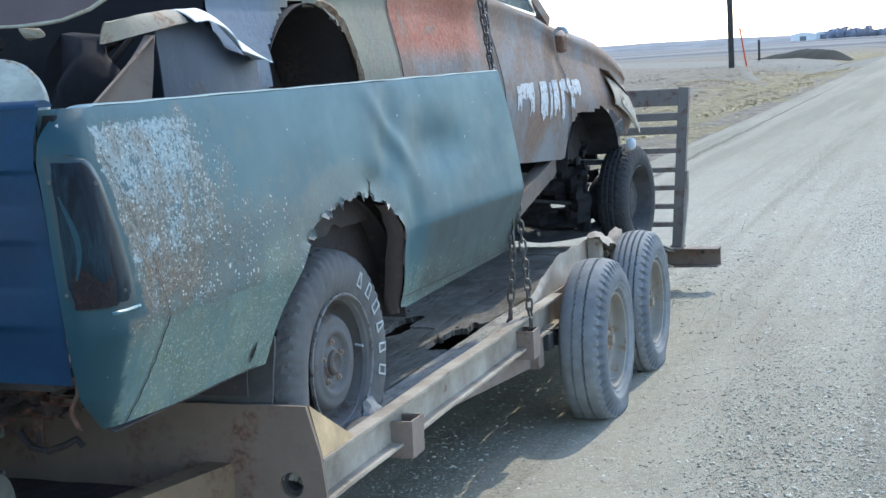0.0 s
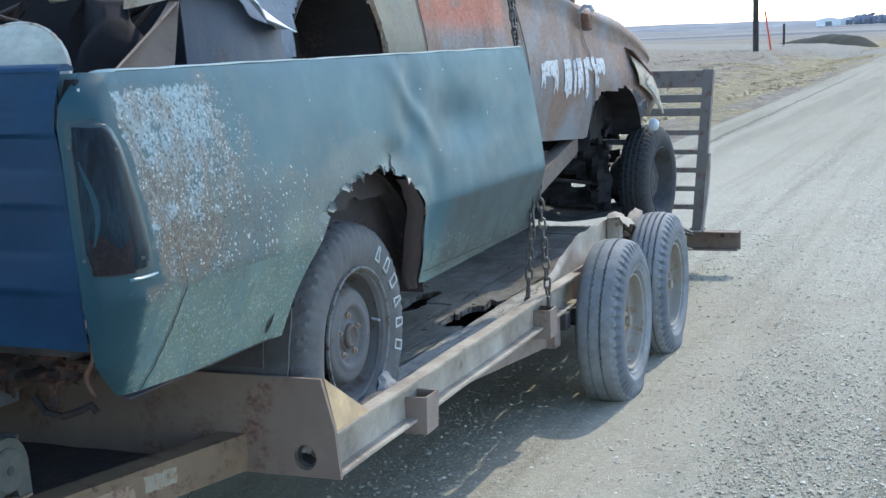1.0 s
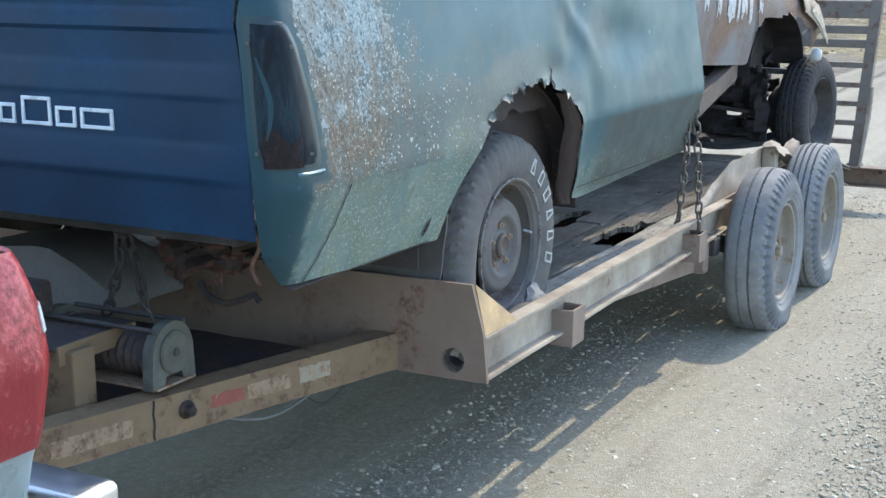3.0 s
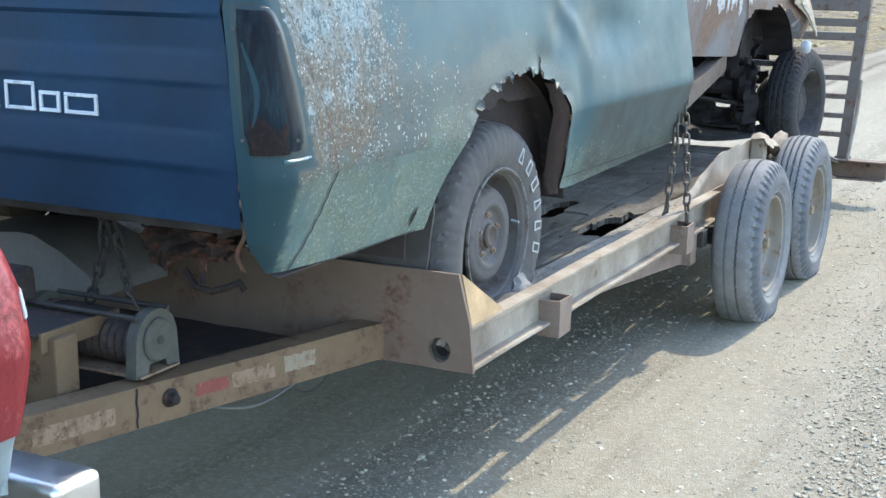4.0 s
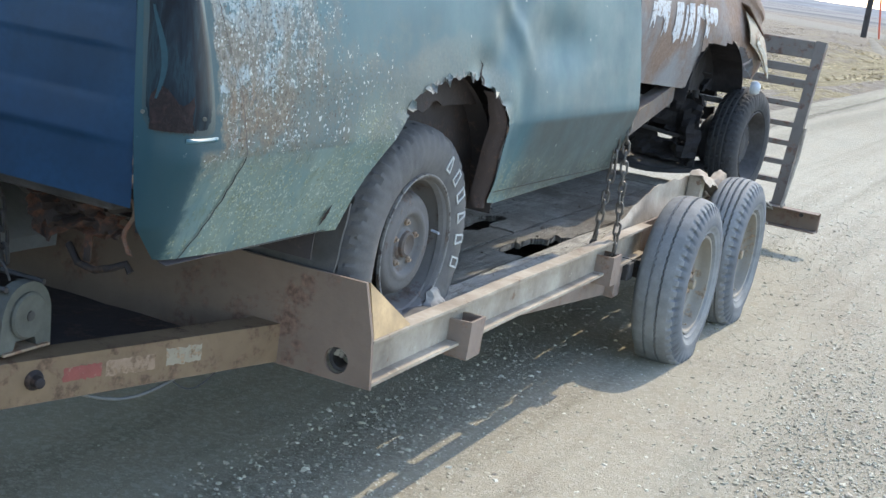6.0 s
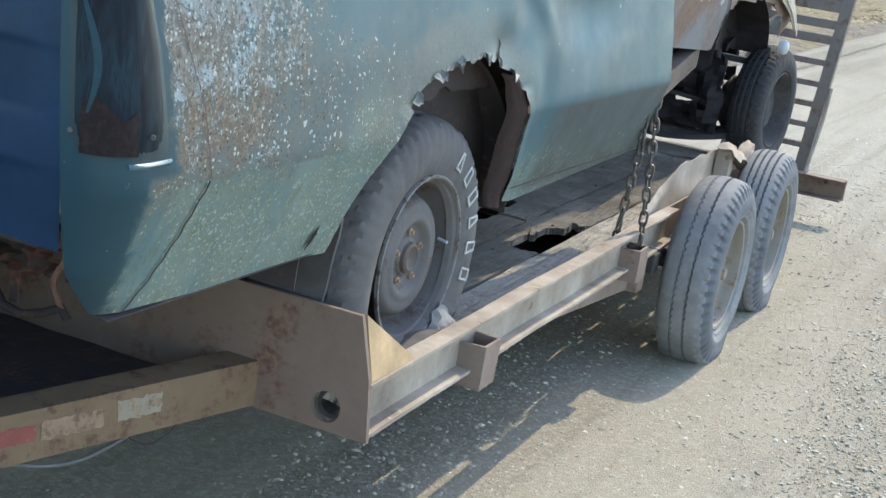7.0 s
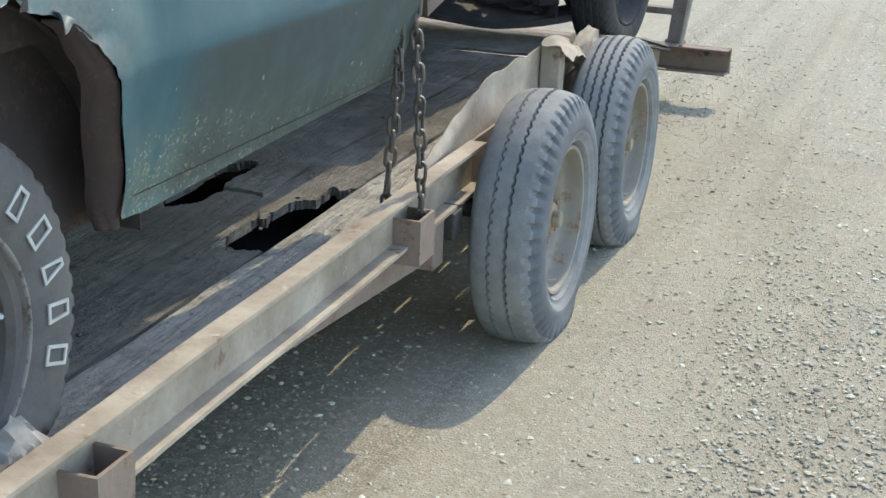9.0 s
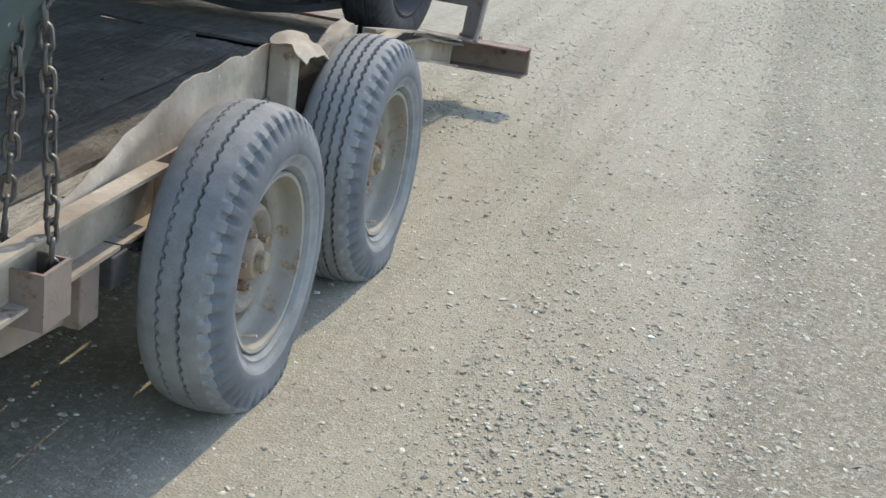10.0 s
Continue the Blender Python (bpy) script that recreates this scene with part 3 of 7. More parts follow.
def block(x0, x1, y0, y1, z0, z1, bevel=0.004, seg=2, bm=None, m=None):
    """A bevelled block between two corners, added to bm."""
    bm = bm or bmesh.new()
    r = bmesh.ops.create_cube(bm, size=1.0)
    vs = r["verts"]
    for v in vs:
        v.co = Vector(((x0 + x1) / 2 + v.co.x * (x1 - x0), (y0 + y1) / 2 + v.co.y * (y1 - y0), (z0 + z1) / 2 + v.co.z * (z1 - z0)))
    if bevel > 0:
        es = list({e for v in vs for e in v.link_edges})
        out = bmesh.ops.bevel(bm, geom=es, offset=bevel, segments=seg, affect="EDGES", profile=0.5)
        vs = list({v for f in out["faces"] for v in f.verts} | {v for v in vs if v.is_valid})
    if m is not None:
        bmesh.ops.transform(bm, matrix=m, verts=[v for v in vs if v.is_valid])
    return bm


def sweep(profile, path, closed=True, caps=True, bm=None, up=(0, 0, 1)):
    """A profile of (a, b) swept along points; a lies across the path, level, and b along up."""
    bm = bm or bmesh.new()
    path = [Vector(p) for p in path]
    rings = []
    for i, p in enumerate(path):
        d = (path[min(i + 1, len(path) - 1)] - path[max(i - 1, 0)]).normalized()
        side = d.cross(Vector(up)).normalized()
        top = side.cross(d).normalized()
        rings.append([bm.verts.new(p + side * a + top * b) for a, b in profile])
    n = len(profile)
    for r, s in zip(rings, rings[1:]):
        for j in range(n if closed else n - 1):
            bm.faces.new((r[j], r[(j + 1) % n], s[(j + 1) % n], s[j]))
    if caps and closed:
        bm.faces.new(rings[0]), bm.faces.new(rings[-1][::-1])
    bmesh.ops.recalc_face_normals(bm, faces=bm.faces[:])
    return bm


def ring(r, n=8):
    return [(r * math.cos(2 * math.pi * i / n), r * math.sin(2 * math.pi * i / n)) for i in range(n)]


def rect(a0, a1, b0, b1):
    return [(a0, b0), (a1, b0), (a1, b1), (a0, b1)]


def tube(path, r, n=8, bm=None, up=(0, 0, 1)):
    return sweep(ring(r, n), path, bm=bm, up=up)


def lathe(profile, n=64, centre=(0, 0, 0), shift=None, close=False, bm=None):
    """Turns a profile of (x, radius) round the x axis through centre. shift(i, j, angle) may add to (x, radius)."""
    bm = bm or bmesh.new()
    cx, cy, cz = centre
    rows = []
    for i in range(n):
        a = 2 * math.pi * i / n
        row = []
        for j, (x, r) in enumerate(profile):
            dx, dr = shift(i, j, a) if shift else (0, 0)
            row.append(bm.verts.new((cx + x + dx, cy + (r + dr) * math.cos(a), cz + (r + dr) * math.sin(a))))
        rows.append(row)
    m = len(profile)
    for i in range(n):
        p, q = rows[i], rows[(i + 1) % n]
        for j in range(m if close else m - 1):
            bm.faces.new((p[j], p[(j + 1) % m], q[(j + 1) % m], q[j]))
    bmesh.ops.recalc_face_normals(bm, faces=bm.faces[:])
    return bm


def sheet(nu, nv, at, keep=None, thick=0.0, bm=None):
    """A grid of points at(i, j); keep(i, j) says which cells stay. thick gives it a second side."""
    bm = bm or bmesh.new()
    g = [[bm.verts.new(at(i, j)) for j in range(nv + 1)] for i in range(nu + 1)]
    for i in range(nu):
        for j in range(nv):
            if keep is None or keep(i, j):
                bm.faces.new((g[i][j], g[i + 1][j], g[i + 1][j + 1], g[i][j + 1]))
    loose = [v for v in bm.verts if not v.link_faces]
    bmesh.ops.delete(bm, geom=loose, context="VERTS")
    bmesh.ops.recalc_face_normals(bm, faces=bm.faces[:])
    if thick:
        bmesh.ops.solidify(bm, geom=bm.faces[:], thickness=thick)
    return bm


def rough_up(bm, amount, scale=3.0):
    """Small uneven shifts, as in bent and worn metal or wood."""
    for v in bm.verts:
        v.co += noise.noise_vector(v.co * scale) * amount
    return bm


def lerp(x, *knots):
    """Piecewise linear."""
    for (a, u), (b, w) in zip(knots, knots[1:]):
        if x <= b:
            return u + (w - u) * max(0.0, (x - a) / (b - a))
    return knots[-1][1]


def bell(x, c, w):
    return math.exp(-(((x - c) / w) ** 2))


# ---- ground, road, distance ----
def road_left(y):
    """The left edge of the gravel."""
    return lerp(y, (-200, -4.2), (20, -4.2), (63, -5.0), (104, -5.8), (1000, -22))


ROAD_W = 13.0


def ground_z(x, y):
    d = road_left(y) - x
    r = x - road_left(y) - ROAD_W
    if d > 0:
        z = -0.02 + lerp(d, (0, 0), (0.4, 0.05), (1.2, -0.06), (3.2, -0.35), (5, -0.10), (8, 0.12), (14, 0.0), (60, -0.2), (2500, 2.0))
        z += (0.06 * noise.noise((x * 0.5, y * 0.5, 0)) + 0.10 * noise.noise((x * 0.16, y * 0.12, 5))) * min(1, d / 2)
    elif r > 0:
        z = -0.02 + lerp(r, (0, 0), (1, -0.1), (4, -0.5), (9, -0.2), (2500, 1.0))
    else:
        z = -0.03
    return z + 1.9 * bell(x, -42, 40) * lerp(y, (260, 0), (520, 1), (900, 1), (1200, 0.3))


ys = sorted({*[-60 + 4 * i for i in range(15)], *[0.8 * i for i in range(60)], *[48 + 3 * i for i in range(40)], *[170 + 12 * i for i in range(20)], 420, 480, 560, 660, 800, 1000, 1300, 1700, 2200, 3000})
offs = [-3000, -1800, -1000, -600, -350, -220, -140, -95, -70, -55, -44, -36, -30, -25, -21, -18, -15.5, -13.5, -12, -10.5, -9, -8, -7, -6, -5, -4.2, -3.5, -2.8, -2.2, -1.7, -1.2, -0.8, -0.4, -0.1, 0.6, 6, 12.6, 13.1, 14, 15.5, 18, 22, 28, 40, 70, 140, 350, 900, 2500]


def ground_at(i, j):
    y = ys[i]
    x = road_left(y) + offs[j]
    return (x, y, ground_z(x, y))


tagged(part("ground", sheet(len(ys) - 1, len(offs) - 1, ground_at), M_FIELD, smooth=60), "dry straw and bare spring soil beside the road", "ground", kind="structure")

rys = [-60 + 2.0 * i for i in range(30)] + [0.25 * i for i in range(80)] + [20 + 1.5 * i for i in range(60)] + [110 + 8 * i for i in range(30)] + [380, 480, 640, 850]


def road_at(i, j):
    y, u = rys[i], j / 60
    x = road_left(y) + (u - 0.006) * (ROAD_W + 0.15)
    edge = min(u, 1 - u) * ROAD_W
    z = 0.006 * noise.noise((x * 1.3, y * 0.25, 3)) - 0.025 * max(0, 1 - edge / 0.25)
    z += 0.075 * bell(x, road_left(y) + 0.35, 0.14) * (0.7 + 0.5 * noise.noise((x, y * 0.6, 8)))
    return (x, y, z)


tagged(part("road", sheet(len(rys) - 1, 60, road_at), M_ROAD, smooth=60), "pale dusty gravel road with wheel tracks", "road", kind="structure")


def far_ridge(name, label, y0, x0, x1, z_of, mat, deep=60.0, n=80, category="hill", kind="structure"):
    def at(i, j):
        x = x0 + (x1 - x0) * i / n
        top = z_of(x)
        return (x, y0 + deep * (j / 6 - 0.5), top * math.sin(math.pi * j / 6) + ground_z(x, y0) - 0.3)
    return tagged(part(name, sheet(n, 6, at), mat, smooth=80), label, category, kind=kind)


far_ridge("backdrop_hills", "low blue-grey hills along the horizon", 2400, -1900, 900, lambda x: 12 + 5 * noise.noise((x * 0.003, 0, 0)) + 2 * noise.noise((x * 0.012, 2, 0)), M_HILL, 500, 160)


def bank_at(i, j):
    u, v = i / 50, j / 8
    h = lerp(u, (0, -0.2), (0.3, 0.40), (0.6, 0.68), (0.85, 0.72), (1, -0.25)) * (1 + 0.15 * noise.noise((u * 9, 1, 0)))
    x, y = -20.8 + 11.0 * u, 146 - 26 * u
    return (x + 3.0 * (v - 0.5), y + 6.0 * (v - 0.5), ground_z(x, y) - 0.25 + (h + 0.3) * math.sin(math.pi * v) ** 0.8 + 0.06 * noise.noise((u * 30, v * 4, 3)))


tagged(part("ground_bank", sheet(50, 8, bank_at), plain("dark_soil", (0.030, 0.032, 0.026), 1.0, scale=0.6, grain=3), smooth=60), "dark bare earth bank beside the field road", "bank", kind="structure")


def heap_at(i, j):
    u, v = i / 40, j / 8
    x, y = -13.6 + 5.4 * u, 88 - 29 * u
    h = 0.20 * math.sin(math.pi * min(1, u * 1.15 + 0.05)) ** 0.7 * (0.8 + 0.5 * noise.noise((u * 8, 0, 2)))
    return (x + (0.7 + 0.6 * noise.noise((u * 7, 3, 0))) * (v - 0.5), y + 1.6 * (v - 0.5), ground_z(x, y) - 0.12 + (h + 0.1) * math.sin(math.pi * v) + 0.05 * noise.noise((u * 22, v * 5, 7)))


tagged(part("ground_heap", sheet(40, 8, heap_at), plain("pale_sand", (0.20, 0.18, 0.145), 0.97, scale=1.5, grain=12, vary=0.3), smooth=60), "pale heap of dug sand below the utility pole", "heap", kind="structure")


def far_tree(at, h, w, seed):
    rnd = random.Random(seed)
    t = thing("tree", "bare shelterbelt tree far off, haze in its colour", "tree", "far shelterbelt trees", at=at)
    bm = tube([(at[0], at[1], at[2]), (at[0] + 0.1, at[1], at[2] + h * 0.4), (at[0], at[1], at[2] + h * 0.8)], 0.16, 6)
    for k in range(10):
        a, z = rnd.uniform(0, 6.28), at[2] + h * rnd.uniform(0.25, 0.6)
        tube([(at[0], at[1], z), (at[0] + w * 0.4 * math.cos(a), at[1] + w * 0.4 * math.sin(a), z + h * 0.3)], 0.07, 4, bm)
    part("trunk", bm, M_TREE, t)
    cb = bmesh.new()
    for k in range(520):
        a, q = rnd.uniform(0, 6.28), rnd.random() ** 0.5
        z = rnd.uniform(0.05, 1.0)
        rr = w * 0.5 * q * math.sin(math.pi * min(0.95, z)) ** 0.6
        c = Vector((at[0] + rr * math.cos(a), at[1] + rr * math.sin(a), at[2] + h * z))
        s = rnd.uniform(0.2, 0.6)
        vs = [cb.verts.new(c + Vector((rnd.uniform(-s, s), rnd.uniform(-s, s), rnd.uniform(-s, s)))) for _ in range(3)]
        cb.faces.new(vs)
    part("crown", cb, M_TREE, t)


rt = random.Random(5)
for k in range(52):
    x = -49 + k * 1.05 + rt.uniform(-0.8, 0.8)
    ty = 520 + rt.uniform(-15, 15)
    far_tree((x, ty, ground_z(x, ty) - 0.1), rt.uniform(2.0, 3.8), rt.uniform(4, 6.5), k)


def shed(x, y, z, w, h, label):
    t = thing("farm_shed", label, "shed", "far farmyard", at=(x, y, z))
    part("wall", block(x - w / 2, x + w / 2, y - 5, y + 5, z, z + h, 0.05), M_SHED, t)
    part("roof", sweep([(-w * 0.53, h), (w * 0.53, h), (w * 0.53, h + 0.12), (0, h + w * 0.10), (-w * 0.53, h + 0.12)], [(x, y - 5.4, z), (x, y + 5.4, z)]), M_SHED, t, "pale metal roof")
    part("door", block(x - 1.2, x + 1.2, y - 5.06, y - 4.98, z, z + h * 0.7, 0.02), M_HILL, t, "grey sliding door")


shed(-60, 540, ground_z(-60, 540), 9, 2.4, "long white farm shed far off on the rise")
shed(-53, 545, ground_z(-53, 545), 5, 2.6, "small white farm building far off")


def utility_pole(x, y):
    z = ground_z(x, y)
    t = thing("utility_pole", "dark weathered wooden utility pole in the verge", "pole", at=(x, y, z))
    part("pole", sweep(ring(0.19, 12), [(x, y, z - 0.2), (x, y, z + 5), (x + 0.03, y, z + 11.5)], up=(0, 1, 0)), M_POLE, t, smooth=40)
    part("crossarm", block(x - 1.2, x + 1.2, y - 0.26, y - 0.15, z + 10.6, z + 10.75, 0.01), M_POLE, t)
    for dx in (-1.05, 0.0, 1.05):
        part("insulator", lathe([(0.0, 0.02), (0.0, 0.06), (0.06, 0.07), (0.12, 0.035), (0.14, 0.0)], 10, (0, 0, 0)), M_SHED, t).matrix_world = pose(x + dx, y - 0.2, z + 10.75, 0, -90, 0)


utility_pole(-14.6, 91.0)
mz = ground_z(-13.4, 92)
mk = thing("marker_post", "leaning thin orange marker post beside the pole", "marker post", at=(-13.8, 92, mz))
part("post", tube([(-13.75, 92, mz - 0.1), (-13.95, 92, mz + 1.2), (-14.15, 92, mz + 2.6)], 0.06, 8), M_ORANGE, mk, smooth=50)
fz = ground_z(-18.4, 130)
fp = thing("fence_post", "short dark wooden fence post at the field edge", "fence post", at=(-18.4, 130, fz))
part("post", tube([(-18.4, 130, fz - 0.1), (-18.38, 130, fz + 1.9)], 0.11, 8), M_POLE, fp, smooth=50)
part("wire_staple", tube([(-18.4, 129.87, fz + 1.6), (-18.35, 129.86, fz + 1.6)], 0.02, 5, up=(0, 1, 0)), M_CHAIN, fp)


# ---- trailer ----
XO, XI = -1.385, -1.435          # outer lip and web of the side channel
TZ0, TZ1 = 0.445, 0.575          # its bottom and top
XC = -2.45                       # the trailer's middle
DECK = 0.535
trailer = thing("flatbed_trailer", "old tandem-axle flatbed trailer, dusty tan steel with rotten plank deck", "trailer", at=(XC, 5.5, 0))


def channel(path, side=1, h0=TZ0, h1=TZ1, lip=0.05, t=0.009):
    """A C-section that opens outwards (side +1: towards +x); the path runs along its outer lip."""
    h = h1 - h0
    p = [(0, 0), (0, t), (-lip + t, t), (-lip + t, h - t), (0, h - t), (0, h), (-lip, h), (-lip, 0)]
    return sweep([(a * side, b) for a, b in p], path)


def along(y0, y1, n, x, z, wob=0.004):
    return [(x + wob * noise.noise((0, (y0 + (y1 - y0) * i / n) * 2, 4)), y0 + (y1 - y0) * i / n, z + wob * noise.noise((3, (y0 + (y1 - y0) * i / n) * 1.7, 9))) for i in range(n + 1)]


for sx in (1, -1):
    x0 = XC + sx * (XO - XC)
    part("side_channel", channel(along(3.40, 5.93, 33, x0, TZ0), sx), M_STEEL, trailer, "dusty tan side channel with bent lips")
    part("side_channel", channel(along(7.38, 7.75, 8, x0, TZ0), sx), M_STEEL, trailer)
    part("web_plate", block(min(x0 - sx * 0.05, x0 - sx * 0.041), max(x0 - sx * 0.05, x0 - sx * 0.041), 5.93, 7.38, TZ0, TZ1, 0.002), M_POCKET, trailer)
# channel of the sloping tail
for sx in (1, -1):
    x0 = XC + sx * (XO - 0.10 - XC)
    part("tail_channel", channel([(x0, 7.75, 0.44), (x0, 8.5, 0.31), (x0, 9.14, 0.165)], sx, 0, 0.125, 0.05), M_STEEL, trailer)
# front bulkhead with a round hole
bulk = bmesh.new()
HX, HZ, HR = -1.483, 0.50, 0.036
outline = [(-3.50, 0.445), (-1.375, 0.445), (-1.388, 0.585), (-1.424, 0.725), (-3.45, 0.725)]
N = 24
hole = [bulk.verts.new((HX + HR * math.cos(2 * math.pi * i / N), 3.40, HZ + HR * math.sin(2 * math.pi * i / N))) for i in range(N)]
rim = [bulk.verts.new((HX + 0.052 * math.cos(2 * math.pi * i / N), 3.40, HZ + 0.052 * math.sin(2 * math.pi * i / N))) for i in range(N)]
for i in range(N):
    bulk.faces.new((hole[i], hole[(i + 1) % N], rim[(i + 1) % N], rim[i]))
ov = [bulk.verts.new((x, 3.40, z)) for x, z in outline]
es = [bulk.edges.new((a, b)) for a, b in zip(ov, ov[1:] + ov[:1])] + [bulk.edges.get((rim[i], rim[(i + 1) % N])) for i in range(N)]
bmesh.ops.triangle_fill(bulk, edges=es, use_beauty=True)
bmesh.ops.recalc_face_normals(bulk, faces=bulk.faces[:])
bmesh.ops.solidify(bulk, geom=bulk.faces[:], thickness=0.012)
part("bulkhead", bulk, M_BROWN, trailer, "dusty brown front plate with a round hole")
part("hole_pipe", lathe([(0, HR), (0.05, HR), (0.05, HR * 0.72), (0, HR * 0.72)], 20, close=True), M_DARK, trailer).matrix_world = pose(HX, 3.415, HZ, 0, 0, 90)
gus = bmesh.new()
ga, gb = ([gus.verts.new((x - (0.032 if z > 0.6 else 0.0), y, z)) for y, z in ((3.412, 0.722), (3.625, 0.576), (3.412, 0.576))] for x in (-1.392, -1.402))
gus.faces.new(ga), gus.faces.new(gb[::-1])
for k in range(3):
    gus.faces.new((ga[k], gb[k], gb[(k + 1) % 3], ga[(k + 1) % 3]))
bmesh.ops.recalc_face_normals(gus, faces=gus.faces[:])
part("corner_gusset", gus, M_TAN, trailer, "tan-yellow painted triangular corner plate")
# cross members under the deck and the axle carrier
for y in (3.9, 4.4, 4.88, 5.72, 6.3, 6.9, 7.5):
    part("cross_member", block(2 * XC - XI + 0.004, XI - 0.004, y - 0.03, y + 0.03, 0.435, DECK - 0.043, 0.004), M_LINER, trailer)
for sx in (1, -1):
    x = XC + sx * 0.90
    part("inner_beam", block(x - 0.03, x + 0.03, 4.36, 7.7, 0.36, 0.434, 0.006), M_STEEL, trailer)
    # long folded plate that hangs inside the channel, ahead of the wheels
    bm = sheet(24, 4, lambda i, j: (XC + sx * (-1.45 - XC), 4.35 + 1.28 * i / 24, 0.44 - (0.44 - lerp(i / 24, (0, 0.43), (0.25, 0.40), (1, 0.31))) * j / 4), None, 0.012)
    part("hanger_plate", bm, M_POCKET, trailer, "tapered dusty plate in front of the wheels")
    part("hanger_flange", block(min(XC + sx * (-1.45 - XC), XC + sx * (-1.40 - XC)), max(XC + sx * (-1.45 - XC), XC + sx * (-1.40 - XC)), 5.56, 5.64, 0.31, 0.44, 0.004), M_POCKET, trailer)

# black sheet stands in for the shade seen through the rotted holes
part("belly_plate", rough_up(block(-2.25, -1.585, 4.80, 5.80, 0.395, 0.405, 0.002), 0.004, 5), M_NEARBLACK, trailer, "black sheet added as shade under the deck holes")


def axle(y):
    part("axle", lathe([(-1.02, 0.0), (-1.02, 0.04), (1.02, 0.04), (1.02, 0.0)], 16, (XC, y, 0.345)), M_DARK, trailer, smooth=40)
    for sx in (1, -1):
        xs_ = XC + sx * 1.032
        spring = None
        for k in range(4):            # stacked leaves, each shorter than the one above
            half = 0.36 - 0.075 * k
            pts = [(xs_, y + half * (i / 5 - 1), 0.402 - 0.012 * k + 0.05 * ((half / 0.36) * (i / 5 - 1)) ** 2) for i in range(11)]
            leaf = part("leaf_spring" if k == 0 else "leaf", sweep(rect(-0.034, 0.034, -0.0055, 0.0055), pts), M_DARK, spring or trailer, "rusty stacked leaf spring" if k == 0 else "")
            spring = spring or leaf
        for dy in (-0.37, 0.37):
            part("spring_hanger", block(xs_ - 0.04, xs_ + 0.04, y + dy - 0.035, y + dy + 0.035, 0.37, 0.444, 0.005), M_DARK, trailer, "welded spring hanger")


YW = (6.06, 6.985)
for y in YW:
    axle(y)


def pocket(y):
    """A stake pocket: a short open box welded to the channel."""
    t, x0, x1, y0, y1, z0, z1 = 0.008, XI + 0.002, XO + 0.031, y - 0.052, y + 0.052, 0.405, 0.522
    outline = [(x0, y0), (x1, y0), (x1, y1), (x0, y1), (x0, y1 - t), (x1 - t, y1 - t), (x1 - t, y0 + t), (x0, y0 + t)]
    bm = sweep([(-px, py) for px, py in outline], [(0, 0, z0), (0, 0, z0 + 0.04), (0, 0, z1 - 0.04), (0, 0, z1)], up=(0, 1, 0))
    return part("stake_pocket", rough_up(bm, 0.003, 9), M_POCKET, trailer, "open-topped welded stake pocket")


for y in (4.024, 5.388):
    pocket(y)

# torn inner fender plate with a ragged upper edge
def fender_top(y):
    z = lerp(y, (5.40, 0.545), (5.55, 0.575), (5.75, 0.615), (5.90, 0.655), (6.0, 0.67), (6.2, 0.710), (6.5, 0.716), (6.66, 0.712), (6.8, 0.695), (6.9, 0.62), (7.0, 0.65), (7.2, 0.665), (7.45, 0.64))
    return z + 0.012 * noise.noise((0, y * 9, 0)) + 0.006 * noise.noise((0, y * 31, 5))


for sx in (1, -1):
    xf = XC + sx * (-1.447 - XC)

    def fend_at(i, j):
        y = 5.40 + 2.0 * i / 90
        top = fender_top(y)
        return (xf + sx * (0.012 * noise.noise((y * 3, j * 0.4, 1)) - 0.02 * (j / 6) * bell(y, 6.0, 0.4)), y, 0.53 + (top - 0.53) * j / 6)
    part("inner_fender", sheet(90, 6, fend_at, None, 0.005), M_STEEL, trailer, "ragged torn-off wheel fender plate", smooth=60)
    part("fender_post", rough_up(block(xf + sx * 0.008, xf + sx * 0.075, 6.62, 6.69, 0.46, 0.725, 0.006), 0.006, 8), M_STEEL, trailer, "bent square post of the torn fender")

    def flap_at(i, j):
        u, v = i / 16, j / 8
        y = 6.60 + 0.62 * u
        ragged = 0.02 * noise.noise((u * 9, v * 3, 2))
        x = xf + sx * (0.015 + 0.11 * v * (1 - 0.45 * u) + ragged)
        return (x, y, fender_top(y) + 0.02 * math.sin(u * 9) - 0.05 * v * v + 0.02 + ragged)
    part("fender_flap", sheet(16, 8, flap_at, None, 0.004), M_STEEL, trailer, "curled scrap of fender sheet", smooth=60)

# tail beam across the rear, with a torn hollow end
tb = bmesh.new()
for a in ((-3.70, -1.187, 9.23, 9.245, 0.160, 0.288), (-3.70, -1.187, 9.15, 9.229, 0.278, 0.288), (-3.70, -1.187, 9.15, 9.229, 0.160, 0.170)):
    block(*a, 0.002, 1, tb)
for v in tb.verts:
    if v.co.x > -1.25:
        v.co.x += 0.03 * noise.noise((v.co.z * 40, v.co.y * 30, 0))
part("tail_beam", tb, M_BROWN, trailer, "dusty open channel across the tail with a torn end")
part("beam_bolt", lathe([(0, 0.014), (0.012, 0.014), (0.012, 0)], 8), M_DARK, trailer).matrix_world = pose(-1.30, 9.23, 0.255, 0, 0, -90)

